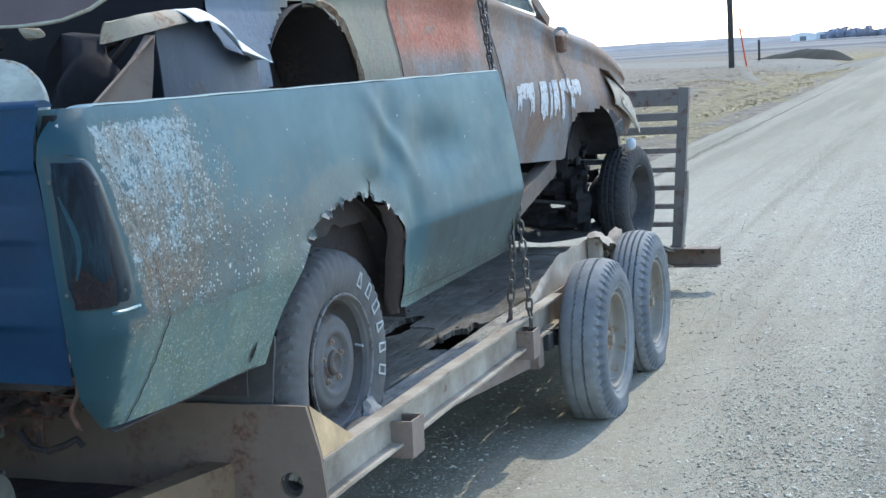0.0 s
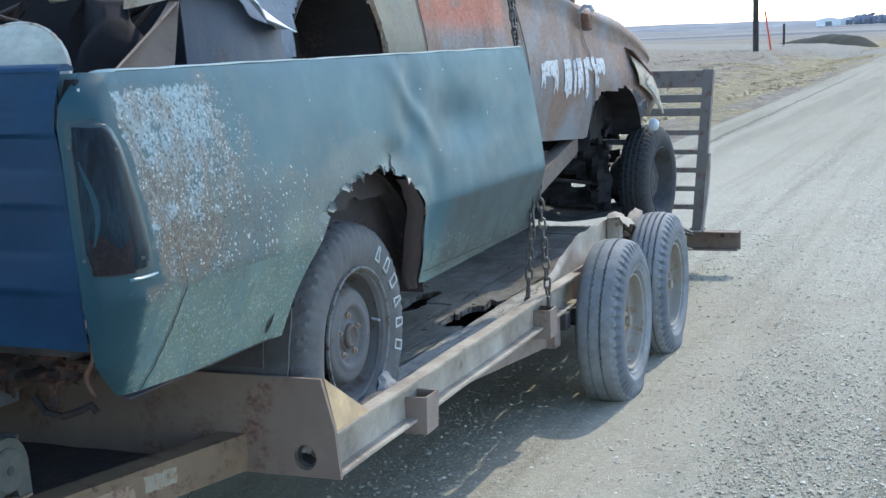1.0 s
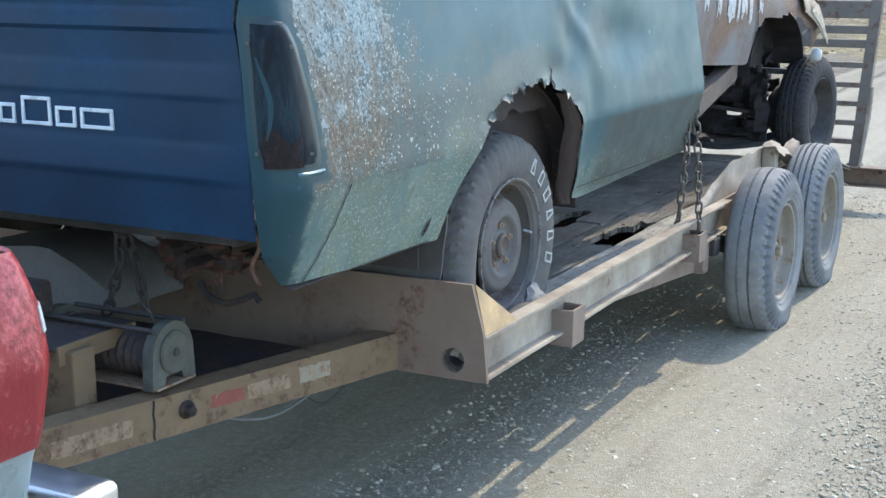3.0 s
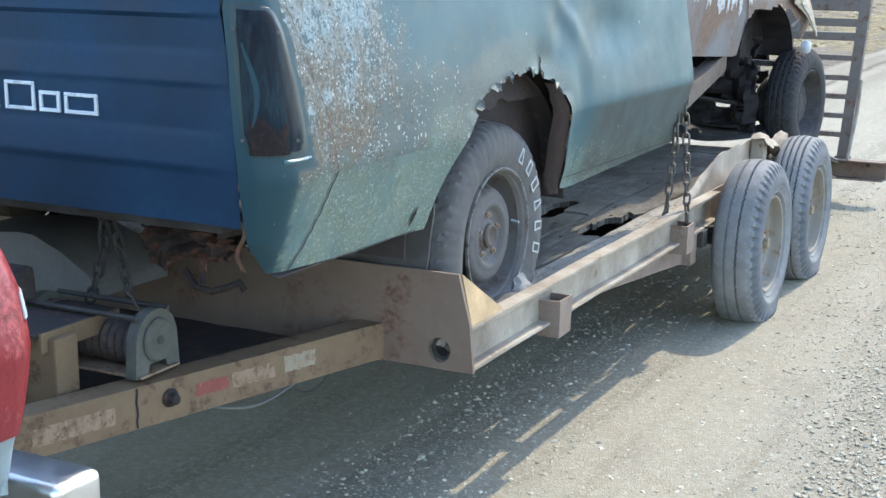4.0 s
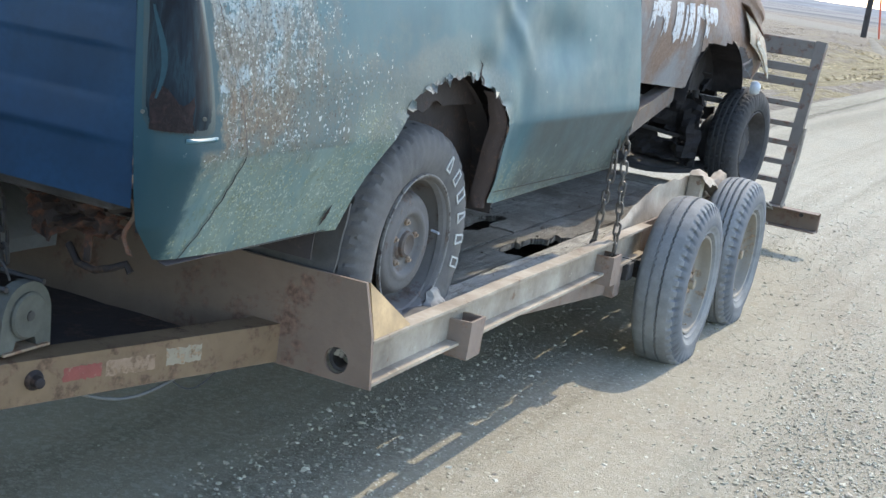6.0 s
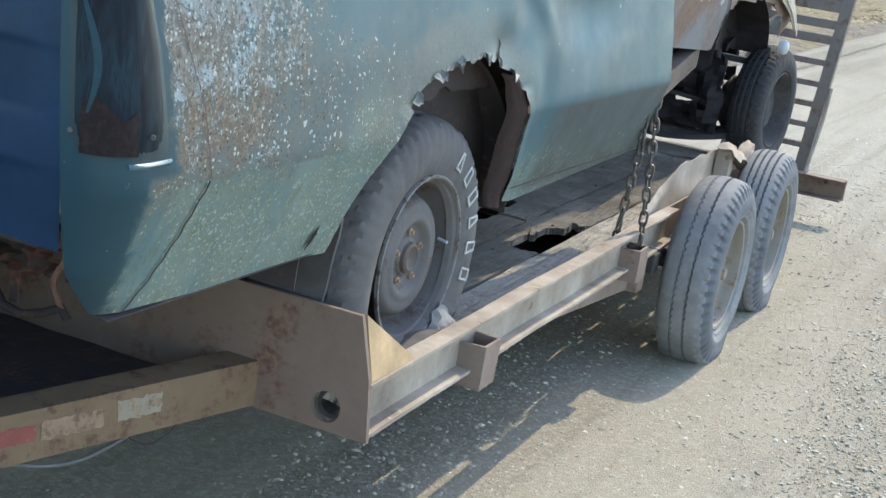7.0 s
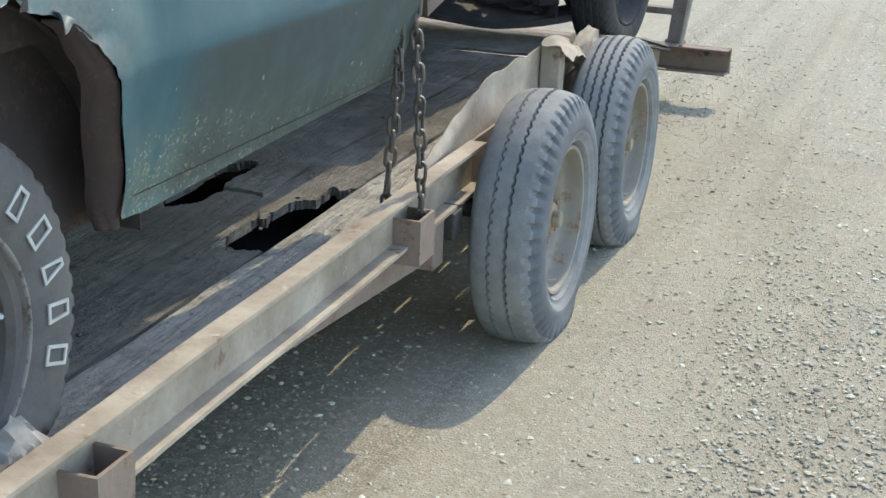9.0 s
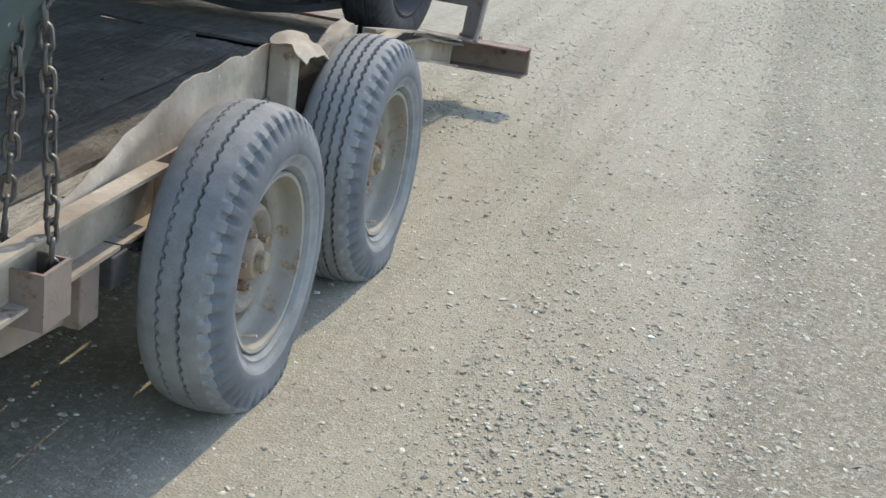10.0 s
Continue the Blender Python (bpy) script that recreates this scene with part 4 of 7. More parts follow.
# drawbar: two beams that close towards the hitch
for sx in (1, -1):
    p = [(XC + sx * (-1.70 - XC), 3.40, 0.45), (XC + sx * (-2.06 - XC), 2.16, 0.45), (XC + sx * (-2.40 - XC), 0.95, 0.45)]
    part("drawbar_beam", sweep(rect(-0.04, 0.04, 0.0, 0.106), p), M_TONGUE, trailer, "yellow-brown worn drawbar beam")
db = Vector((-1.64 + 2.00, 3.40 - 2.16, 0)).normalized()
dn = Vector((db.y, -db.x, 0))


def on_beam(s, out, z):
    """A point on the outer face of the near drawbar beam, s metres ahead of the bulkhead."""
    p = Vector((-1.70, 3.40, 0)) - db * s + dn * (0.04 + out)
    return (p.x, p.y, z)


for s0, s1, z0, z1, mat, lab in ((0.262, 0.372, 0.490, 0.534, M_WORNTAPE, "worn white reflective tape"), (0.560, 0.665, 0.492, 0.526, M_REDTAPE, "faded red reflective tape"), (0.405, 0.548, 0.488, 0.528, M_FADED, "red tape worn down to the steel"), (0.90, 1.12, 0.478, 0.522, M_FADED, "worn pale reflective tape")):
    def tape_at(i, j, s0=s0, s1=s1, z0=z0, z1=z1):
        w = 0.006 * noise.noise((i * 0.9, j, s0 * 9)) * (i in (0, 14) or j in (0, 5))
        return on_beam(s0 + (s1 - s0) * i / 14 + w, 0.0015, z0 + (z1 - z0) * j / 5 + w)
    part("reflective_tape", sheet(14, 5, tape_at), mat, trailer, lab)
part("side_lamp", lathe([(0, 0.025), (0.005, 0.023), (0.009, 0.016), (0.026, 0.013), (0.029, 0.008), (0.029, 0)], 16), M_ARCH, trailer, "burnt-out round side lamp socket", smooth=40).matrix_world = pose(*on_beam(0.740, 0.0, 0.508), 0, 0, math.degrees(math.atan2(dn.y, dn.x)))
part("weld_joint", sheet(1, 6, lambda i, j: on_beam(0.835 + 0.006 * i + 0.002 * math.sin(j * 2), 0.0015, 0.452 + 0.102 * j / 6)), M_SEAM, trailer, "open dark butt joint in the beam")
floor_plate = sheet(16, 12, lambda i, j: (-2.85 + (0.86 + 0.23 * j / 12) * i / 16, 2.55 + 0.83 * j / 12, 0.475 + 0.004 * noise.noise((i * .6, j * .6, 0))), None, 0.012)
part("drawbar_floor", floor_plate, M_LINER, trailer, "dark plate between the drawbar beams")
part("hitch_plate", block(-2.58, -2.32, 0.80, 1.05, 0.44, 0.60, 0.01), M_DARK, trailer)
# winch stand: a post and a shelf plate
part("winch_post", rough_up(block(-2.14, -2.03, 2.46, 2.54, 0.482, 0.688, 0.006), 0.003, 9), M_TONGUE, trailer, "square tan post on the drawbar")
part("winch_shelf", rough_up(block(-2.80, -2.065, 2.44, 2.72, 0.690, 0.702, 0.003), 0.004, 7), M_LINER, trailer, "rusty shelf plate beside the winch")
part("winch_shelf_lip", block(-2.063, -2.053, 2.44, 2.72, 0.655, 0.704, 0.002), M_TONGUE, trailer, "tan folded edge of the shelf")
part("shelf_lug", rough_up(block(-2.36, -2.27, 2.58, 2.66, 0.703, 0.80, 0.015), 0.012, 12), M_LINER, trailer, "rusty lug on the shelf")
winch = thing("winch", "grey hand winch with a rope drum on the drawbar", "winch", at=(-2.1, 2.66, 0.575))
part("drum", lathe([(-0.15, 0.0), (-0.15, 0.075), (-0.142, 0.075), (-0.142, 0.05)] + [(-0.142 + 0.0118 * k, 0.052 + 0.006 * (k % 2)) for k in range(25)] + [(0.148, 0.075), (0.155, 0.075), (0.155, 0)], 24, (-2.10, 2.66, 0.645)), M_LINER, winch, "drum wound with dark rusty cable", smooth=40)
for xx in (-1.925, -2.275):
    ol = [(0.085, -0.072), (0.078, 0.02)] + [(0.075 * math.cos(math.pi * k / 12), 0.02 + 0.07 * math.sin(math.pi * k / 12)) for k in range(1, 12)] + [(-0.078, 0.02), (-0.085, -0.072), (-0.04, -0.072), (-0.03, -0.045), (0.03, -0.045), (0.04, -0.072)]
    part("end_plate", sweep(ol, [(xx - 0.016, 2.66, 0.648), (xx + 0.016, 2.66, 0.648)]), M_WINCH, winch, "rounded grey cast end plate")
part("spindle", lathe([(0, 0.012), (0.012, 0.012), (0.012, 0)], 12, (-1.909, 2.66, 0.66)), M_DARK, winch)
part("end_disc", lathe([(0, 0.055), (0.006, 0.055), (0.010, 0.050), (0.010, 0.0)], 24, (-1.909, 2.66, 0.66)), M_WINCH, winch, smooth=30)
for yy in (2.60, 2.72):
    part("tie_rod", tube([(-2.28, yy, 0.725), (-1.92, yy, 0.725)], 0.007, 6), M_DARK, winch)
part("mount_foot", block(-2.29, -1.90, 2.585, 2.735, 0.5755, 0.583, 0.002), M_HUB, winch)
part("clutch_lever", tube([(-1.95, 2.64, 0.735), (-1.955, 2.63, 0.765), (-1.975, 2.625, 0.785)], 0.003, 6), M_DARK, winch, "thin bent clutch lever")

# wiring that sags under the drawbar
cable = thing("cable", "grey wire hanging in a bow under the drawbar", "cable", at=(-2.0, 2.8, 0.42))
part("wire", tube([on_beam(0.60 - 0.27 * u, -0.012, 0.447 - 0.030 * math.sin(math.pi * u)) for u in [k / 14 for k in range(15)]], 0.0045, 6), M_PALEWIRE, cable, smooth=60)
cable2 = thing("cable", "thin dark wire loop hanging under the drawbar", "cable", at=(-1.8, 3.1, 0.42))
part("wire", tube([(-1.80 + 0.07 * u, 3.08 + 0.14 * u, 0.452 - 0.05 * math.sin(math.pi * u)) for u in [k / 14 for k in range(15)]], 0.0022, 5), M_DARK, cable2, smooth=60)


# ---- wheels ----
def trailer_tyre(parent, c, grooves):
    """Ribbed tyre with zigzag grooves and shoulder cuts; x runs outwards."""
    R, W = 0.373, 0.106
    prof = []
    nb = 60
    for k in range(nb + 1):       # across the tread, from the inner to the outer shoulder
        u = -1 + 2 * k / nb
        prof.append((u * 0.080, R - 0.012 * u * u - 0.005 * abs(u) ** 6))
    side = [(0.087, R - 0.026), (0.094, R - 0.040), (0.101, R - 0.056), (0.105, R - 0.075), (0.106, R - 0.092), (0.104, R - 0.108), (0.099, R - 0.122), (0.093, R - 0.133), (0.092, R - 0.139), (0.086, R - 0.146), (0.078, R - 0.151), (0.05, R - 0.155)]
    full = [(-a, b) for a, b in side[::-1]] + prof + side
    n0 = len(side)

    NA = 400

    def shift(i, j, a):
        k = j - n0
        if 0 <= k <= nb:
            u = -1 + 2 * k / nb
            zig = (abs((i % 5) - 2.5) / 2.5 - 0.5) * 0.085
            for g, w in grooves:
                if abs(u - g - zig) < w:
                    return (0, -0.013)
            if u > 0.80 and i % 8 < 3:
                return (-0.002, -0.010 * min(1.0, (u - 0.80) / 0.15))
        elif nb < k <= nb + 2 and i % 8 < 3:
            return (-0.010 if k == nb + 1 else -0.004, -0.006)
        elif k in (nb + 6, nb + 9):
            return (0.0025, 0)
        return (0, 0)
    bm = lathe(full, NA, c, shift)
    for v in bm.verts:            # load flattens the foot
        low = 0.05 - v.co.z
        if low > 0:
            v.co.x += 0.35 * low * (1 if v.co.x > c[0] else -1) * min(1, abs(v.co.x - c[0]) / 0.08)
        if v.co.z < 0.003:
            v.co.z = 0.003
        m = len(full) - 1
    bm.faces.ensure_lookup_table()
    for f in bm.faces:
        f.material_index = 1 if n0 + nb < f.index % m < n0 + nb + 6 else 0
    tyre = part("tyre", bm, M_TYRE, parent, "dusty grey ribbed tyre", smooth=50)
    tyre.data.materials.append(M_TYRE_SIDE)
    return tyre


def trailer_wheel(y, sx, grooves):
    x = -1.264 if sx > 0 else 2 * XC + 1.264
    c = (x, y, 0.336)
    t = thing("trailer_wheel", "dusty ribbed trailer wheel with rusty greasy hub", "wheel", "trailer wheels", at=(x, y, 0))
    trailer_tyre(t, c, grooves)
    prof = [(0.068, 0.2140), (0.079, 0.2200), (0.085, 0.2170), (0.083, 0.2080), (0.066, 0.2030), (0.048, 0.2010), (0.032, 0.1980), (0.026, 0.1900), (0.022, 0.1760), (0.016, 0.1710), (0.012, 0.1680)]
    rim = part("rim", lathe(prof, 64, c), M_RIMTAN, t, "dusty grey-tan steel rim", smooth=50)
    disc = [(0.012, 0.1682), (-0.004, 0.1620), (-0.006, 0.1520), (0.010, 0.1420), (0.032, 0.1300), (0.037, 0.1180), (0.031, 0.1040), (0.012, 0.0920), (0.008, 0.0720), (0.008, 0.0325)]
    part("wheel_disc", lathe(disc, 64, c), M_DISC, rim, "grey-tan dished wheel disc", smooth=35)
    part("hub", lathe([(-0.01, 0.080), (0.004, 0.078), (0.010, 0.068), (0.014, 0.056), (0.040, 0.050), (0.050, 0.043), (0.053, 0.0)], 32, c), M_TANHUB, t, "dusty tan tapered hub", smooth=40)
    part("hub_cap", lathe([(0.052, 0.026), (0.070, 0.025), (0.075, 0.021), (0.075, 0.0)], 12, c), M_WORNTAPE, t, "bare pale hub cap", smooth=30)
    for k in range(5):
        a = 2 * math.pi * k / 5 + 0.5
        part("wheel_nut", lathe([(0, 0.013), (0.026, 0.012), (0.026, 0.008), (0.036, 0.007), (0.036, 0)], 6, (c[0] + 0.012, c[1] + 0.067 * math.cos(a), c[2] + 0.067 * math.sin(a))), M_HUB, t)
    part("valve", tube([(c[0] + 0.05, c[1] - 0.06, c[2] - 0.175), (c[0] + 0.085, c[1] - 0.06, c[2] - 0.165)], 0.004, 6), M_WHTAPE, t)
    return t


SLEW = Matrix.Translation((-1.37, 3.40, 0)) @ pose(0, 0, 0, 0, 0, 1.3) @ Matrix.Translation((1.37, -3.40, 0))   # the trailer stands a little askew
for y in YW:
    w = trailer_wheel(y, 1, ((-0.36, 0.018), (0.24, 0.042)) if y < 6.5 else ((-0.55, 0.03), (-0.20, 0.03), (0.18, 0.03), (0.55, 0.03)))
    w2 = copy_thing(w, pose(2 * XC + 1.264, y, 0, 0, 0, 180))
    for q in (w, w2):
        q.matrix_basis = SLEW @ q.matrix_basis


# ---- ramp standing at the tail ----
def ramp(xc, tag, s=1):
    """A ladder-type ramp hinged on the tail beam; s: +1 for the side of the road's middle."""
    t = thing("loading_ramp", tag, "ramp", "loading ramps", at=(xc, 9.27, 0.29))
    hw, lean = 0.268, 0.062 * s
    y_at = lambda z: 9.265 + (z - 0.28) * 0.10
    x_at = lambda z: xc - lean * (1.36 - z) / 1.08
    for sx in (1, -1):
        p = [(x_at(z) + sx * (hw - 0.03), y_at(z), z) for z in (0.289, 0.80, 1.362)]
        part("side_rail", sweep(rect(-0.034, 0.034, -0.03, 0.03), p, up=(0, 1, 0)), M_RAMP, t)
    part("top_plate", block(x_at(1.3) - hw + 0.064, x_at(1.3) + hw - 0.064, y_at(1.3) - 0.028, y_at(1.3) + 0.028, 1.245, 1.36, 0.006), M_RAMP, t, "wide dark top plate")
    for z, h in ((0.441, 0.017), (0.564, 0.017), (0.690, 0.017), (0.812, 0.017), (0.942, 0.018), (1.080, 0.026), (1.171, 0.026)):
        part("rung", block(x_at(z) - hw + 0.063, x_at(z) + hw - 0.063, y_at(z) - 0.03, y_at(z) + 0.03, z - h, z + h, 0.004), M_RAMP, t)
    part("hinge_plate", block(x_at(0.28) + s * (hw - 0.03) - 0.05, x_at(0.28) + s * (hw - 0.03) + 0.05, 9.247, 9.30, 0.15, 0.30, 0.006), M_RAMP, t, "dark hinge plate at the foot")
    xr = x_at(0.5) + s * hw
    part("brace", tube([(xr + s * 0.01, 9.16, 0.29), (xr + s * 0.03, 9.27, 0.60), (xr + s * 0.032, 9.31, 0.80)], 0.012, 8), M_STEEL, t, "thin pale prop rod")
    return t


ramp(-1.785, "dark rusty ladder-type loading ramp standing upright")
ramp(2 * XC + 1.55, "dark rusty ladder-type loading ramp standing upright", -1)


# ---- pickup box on the trailer ----
ZB, ZT = 0.858, 1.582
YR, YF = 2.545, 5.43


def side_x(z):
    return lerp(z, (0.84, -1.515), (0.90, -1.493), (1.0, -1.464), (1.095, -1.436), (1.12, -1.436), (1.25, -1.452), (1.40, -1.478), (1.50, -1.498), (1.56, -1.512), (1.59, -1.522))


def gap_x(z):
    """The middle of the gap between the tailgate and the box side."""
    return lerp(z, (0.87, -1.530), (1.05, -1.540), (1.17, -1.549), (1.36, -1.565), (1.47, -1.580), (1.52, -1.574), (1.60, -1.550))


def bed_xy(s, z):
    """The skin of the box side: s runs from the tailgate gap round the corner and forward. Gives (x, y, nx, ny)."""
    x1, rc = side_x(z), 0.075
    y0 = YR + 0.05 * max(0.0, (z - 1.50) / 0.08) ** 2 + 0.03 * ((z - 1.2) / 0.36) ** 2 * (1 if z < 1.2 else 0.3) + (0.05 if z < 0.95 else 0) * ((0.95 - z) / 0.1)
    x0 = gap_x(z) + 0.007
    flat = (x1 - rc) - x0
    if s < flat:
        return (x0 + s, y0, 0, -1)
    a = (s - flat) / rc
    if a < math.pi / 2:
        return (x1 - rc + rc * math.sin(a), y0 + rc - rc * math.cos(a), math.sin(a), -math.cos(a))
    return (x1, y0 + rc + (s - flat - rc * math.pi / 2), 1, 0)


def dent(y, z):
    """How far the skin is pushed out, in metres."""
    d = -0.030 * bell(y, 4.62, 0.22) * bell(z, 1.34, 0.10)
    d += -0.018 * bell(y - (z - 1.3) * 0.5, 4.15, 0.09) * bell(z, 1.40, 0.14)
    d += 0.012 * bell(y + (z - 1.3) * 0.9, 4.33, 0.06) * bell(z, 1.42, 0.12)
    d += -0.014 * bell(y, 4.02, 0.10) * bell(z, 1.27, 0.05)
    d += 0.009 * bell(y, 4.22, 0.09) * bell(z, 1.17, 0.06)
    d += -0.005 * bell(y, 5.05, 0.2) * bell(z, 1.30, 0.25)
    d += -0.012 * bell(y, 4.29, 0.07) * bell(z, 1.15, 0.09)
    d += 0.004 * noise.noise((y * 2.2, z * 2.5, 1))
    return d


AC = (3.815, 0.80)


def arch_r(a):
    """Radius of the wheel opening at angle a (0: forwards, pi/2: up)."""
    c, s = math.cos(a), math.sin(a)
    r = (abs(c / (0.455 if c > 0 else 0.495)) ** 2.5 + abs(s / 0.435) ** 2.5) ** (-1 / 2.5) - 0.03 * bell(a, 0.5, 0.3) - 0.03 * bell(a, 2.5, 0.3)
    torn = max(0.0, math.sin(max(0.0, min(math.pi, (a - 0.45) * 1.6)))) if a > 0 else 0
    return r + 0.014 * bell(a, 1.35, 0.4) + torn * (0.028 * noise.noise((a * 4.0, 1, 0)) + 0.020 * noise.noise((a * 15, 4, 0)) + 0.010 * noise.noise((a * 37, 9, 0))) 


def bedside(parent):
    nu, nv = 210, 78
    flat_len = 3.035
    def raw(i, j):
        s = flat_len * i / nu
        yy = bed_xy(s, 1.2)[1]
        z0 = lerp(yy, (2.55, 0.872), (2.8, 0.858), (3.9, 0.858), (4.15, 0.820), (5.30, 0.852), (5.38, 0.872), (YF, 0.925))
        z = z0 + (ZT - z0) * j / nv
        x, y, nx, ny = bed_xy(s, z)
        return x, min(y, YF), z, nx, ny
    pts = {}
    inside = set()
    for i in range(nu + 1):
        for j in range(nv + 1):
            x, y, z, nx, ny = raw(i, j)
            dy, dz = y - AC[0], z - AC[1]
            r, a = math.hypot(dy, dz), math.atan2(dz, dy)
            if nx == 1 and r < 0.7:
                ra = arch_r(a)
                if r < ra:
                    inside.add((i, j))
                    if r > ra - 0.030:
                        y, z = AC[0] + ra * math.cos(a), AC[1] + ra * math.sin(a)
            d = dent(y, z) if nx > 0.9 else 0.002 * noise.noise((x * 5, z * 5, 0))
            lip = 0.010 * max(0.0, 1 - abs(math.hypot(y - AC[0], z - AC[1]) - arch_r(a)) / 0.05) if nx == 1 and r < 0.75 and z < 1.16 else 0
            pts[i, j] = (x + nx * (d + lip), y + ny * d, z)
    keep = lambda i, j: not all(q in inside for q in ((i, j), (i + 1, j), (i, j + 1), (i + 1, j + 1))) and abs(pts[i, j][1] - pts[i + 1, j][1]) + abs(pts[i, j][0] - pts[i + 1, j][0]) > 1e-6
    bm = sheet(nu, nv, lambda i, j: pts[i, j], keep)
    bmesh.ops.remove_doubles(bm, verts=bm.verts[:], dist=0.0004)
    return part("bedside", bm, M_BED, parent, "faded teal side panel with dents, rust and lichen", smooth=35)


box = thing("truck_box", "wrecked teal pickup box, faded, dented and rusted at the wheel opening", "pickup box", at=(XC - 0.05, 4.0, DECK))
XB = -2.53     # middle of the box
side = bedside(box)
# rolled rail on top and the inner wall
for sx in (1, -1):
    f = lambda x: XB + sx * (x - XB)
    rail = [(f(-1.522 + 0.012 * math.sin(a) - 0.035 + 0.035 * math.cos(a)), ZT + 0.006 * math.sin(a)) for a in [math.pi * k / 8 for k in range(9)]]
    bm = sheet(60, 8, lambda i, j: (rail[j][0] + 0.006 * noise.noise((0, i * 0.2, 7)), YR + 0.06 + (YF - YR - 0.06) * i / 60, rail[j][1] + 0.003 * noise.noise((5, i * 0.25, 2)) - 0.05 * max(0.0, 1 - i / 2) ** 2))
    part("bed_rail", bm, M_RAIL, box, smooth=60)
    part("inner_wall", sheet(20, 6, lambda i, j: (f(-1.60), YR + 0.05 + (YF - YR - 0.06) * i / 20, 1.29 + (ZT - 1.29) * j / 6), None, 0.004), M_BED, box)
# far side, plainer
part("bedside", sheet(40, 20, lambda i, j: (2 * XB - side_x(ZB + (ZT - ZB) * j / 20) , YR + 0.05 + (YF - YR - 0.05) * i / 40, ZB + (ZT - ZB) * j / 20), lambda i, j: math.hypot((YR + 0.05 + (YF - YR - 0.05) * (i + .5) / 40) - AC[0], ZB + (ZT - ZB) * (j + .5) / 20 - AC[1]) > 0.45, 0.004), M_BED, box, smooth=40)
part("bed_floor", block(2 * XB + 1.62, -1.62, YR + 0.06, YF - 0.02, 0.985, 1.0, 0.002), M_LINER, box)
part("front_wall", block(2 * XB + 1.54, -1.54, YF - 0.03, YF - 0.012, 1.0, ZT - 0.02, 0.004), M_LINER, box)
part("box_sill", sheet(30, 3, lambda i, j: (-1.505 - 0.05 * j / 3, YR + 0.1 + (3.32 - YR - 0.1) * i / 30, ZB + 0.002 + 0.03 * (j / 3) ** 2), None, 0.002), M_LINER, box)
part("box_sill", sheet(30, 3, lambda i, j: (-1.505 - 0.05 * j / 3, 4.30 + (YF - 4.30) * i / 30, ZB + 0.002 + 0.03 * (j / 3) ** 2), None, 0.002), M_LINER, box)


def wheelhouse(xs):
    """Dark liner that arches over the wheel."""
    bm = bmesh.new()
    sheet(30, 8, lambda i, j: (xs + (-0.42 if xs > XB else 0.42) * j / 8, AC[0] + 0.545 * math.cos(math.pi * i / 30), AC[1] + 0.485 * math.sin(math.pi * i / 30) - 0.02), None, 0.003, bm)
    part("wheelhouse", bm, M_LINER, box, "rusty black wheel-arch liner", smooth=50)
    x1 = xs + (-0.42 if xs > XB else 0.42)
    part("wheelhouse_wall", sheet(20, 6, lambda i, j: (x1, AC[0] + 0.545 * math.cos(math.pi * i / 20), 0.78 + 0.49 * math.sin(math.pi * i / 20) * j / 6), None, 0.003), M_LINER, box)


wheelhouse(-1.53), wheelhouse(2 * XB + 1.53)
# hanging flap of liner in the front of the opening
def flap_skin(i, j):
    """Rolled inner flange: it starts at the cut edge and turns in and back."""
    u, v = i / 10, j / 24
    z = 1.20 - 0.39 * v
    a0 = 0.1
    for _ in range(12):
        a0 = 0.5 * a0 + 0.5 * math.asin(max(-0.99, min(0.99, (z - AC[1]) / arch_r(a0))))
    edge = AC[0] + arch_r(a0) * math.cos(a0) + 0.008
    wide = lerp(v, (0, 0.016), (0.15, 0.030), (0.6, 0.036), (0.85, 0.034), (1, 0.022))
    y = edge - wide * (0.75 * math.sin(u * math.pi / 2) + 0.25 * u) + 0.004 * noise.noise((u * 3, v * 6, 3))
    return (side_x(z) + dent(edge, z) - 0.004 - wide * 1.3 * u ** 1.6 + 0.004 * noise.noise((u * 3, v * 4, 0)), y, z)


part("liner_flap", sheet(10, 24, flap_skin, None, 0.004), M_FLANGE, box, "rolled red-brown inner flange of the wheel opening", smooth=50)
part("liner_back", sheet(12, 10, lambda i, j: (-1.605 + 0.012 * noise.noise((i * .5, j * .5, 2)), 3.80 + 0.52 * i / 12, 0.80 + 0.46 * j / 10), lambda i, j: i > 2 or j > 5, 0.004), M_INNER, box, "dusty brown-black liner", smooth=50)
part("splash_panel", sheet(8, 8, lambda i, j: (-1.545 - 0.45 * i / 8, 4.40 + 0.004 * math.sin(i), 0.80 + 0.42 * j / 8), None, 0.006), M_LINER, box)
part("inner_skin", sheet(30, 6, lambda i, j: (-1.552 + 0.008 * noise.noise((i * .4, j, 0)), 3.42 + 0.90 * i / 30, 1.345 - (0.20 + 0.035 * noise.noise((i * .35, 3, 0))) * j / 6), None, 0.004), M_INNER, box, "brown inner skin behind the torn arch", smooth=50)
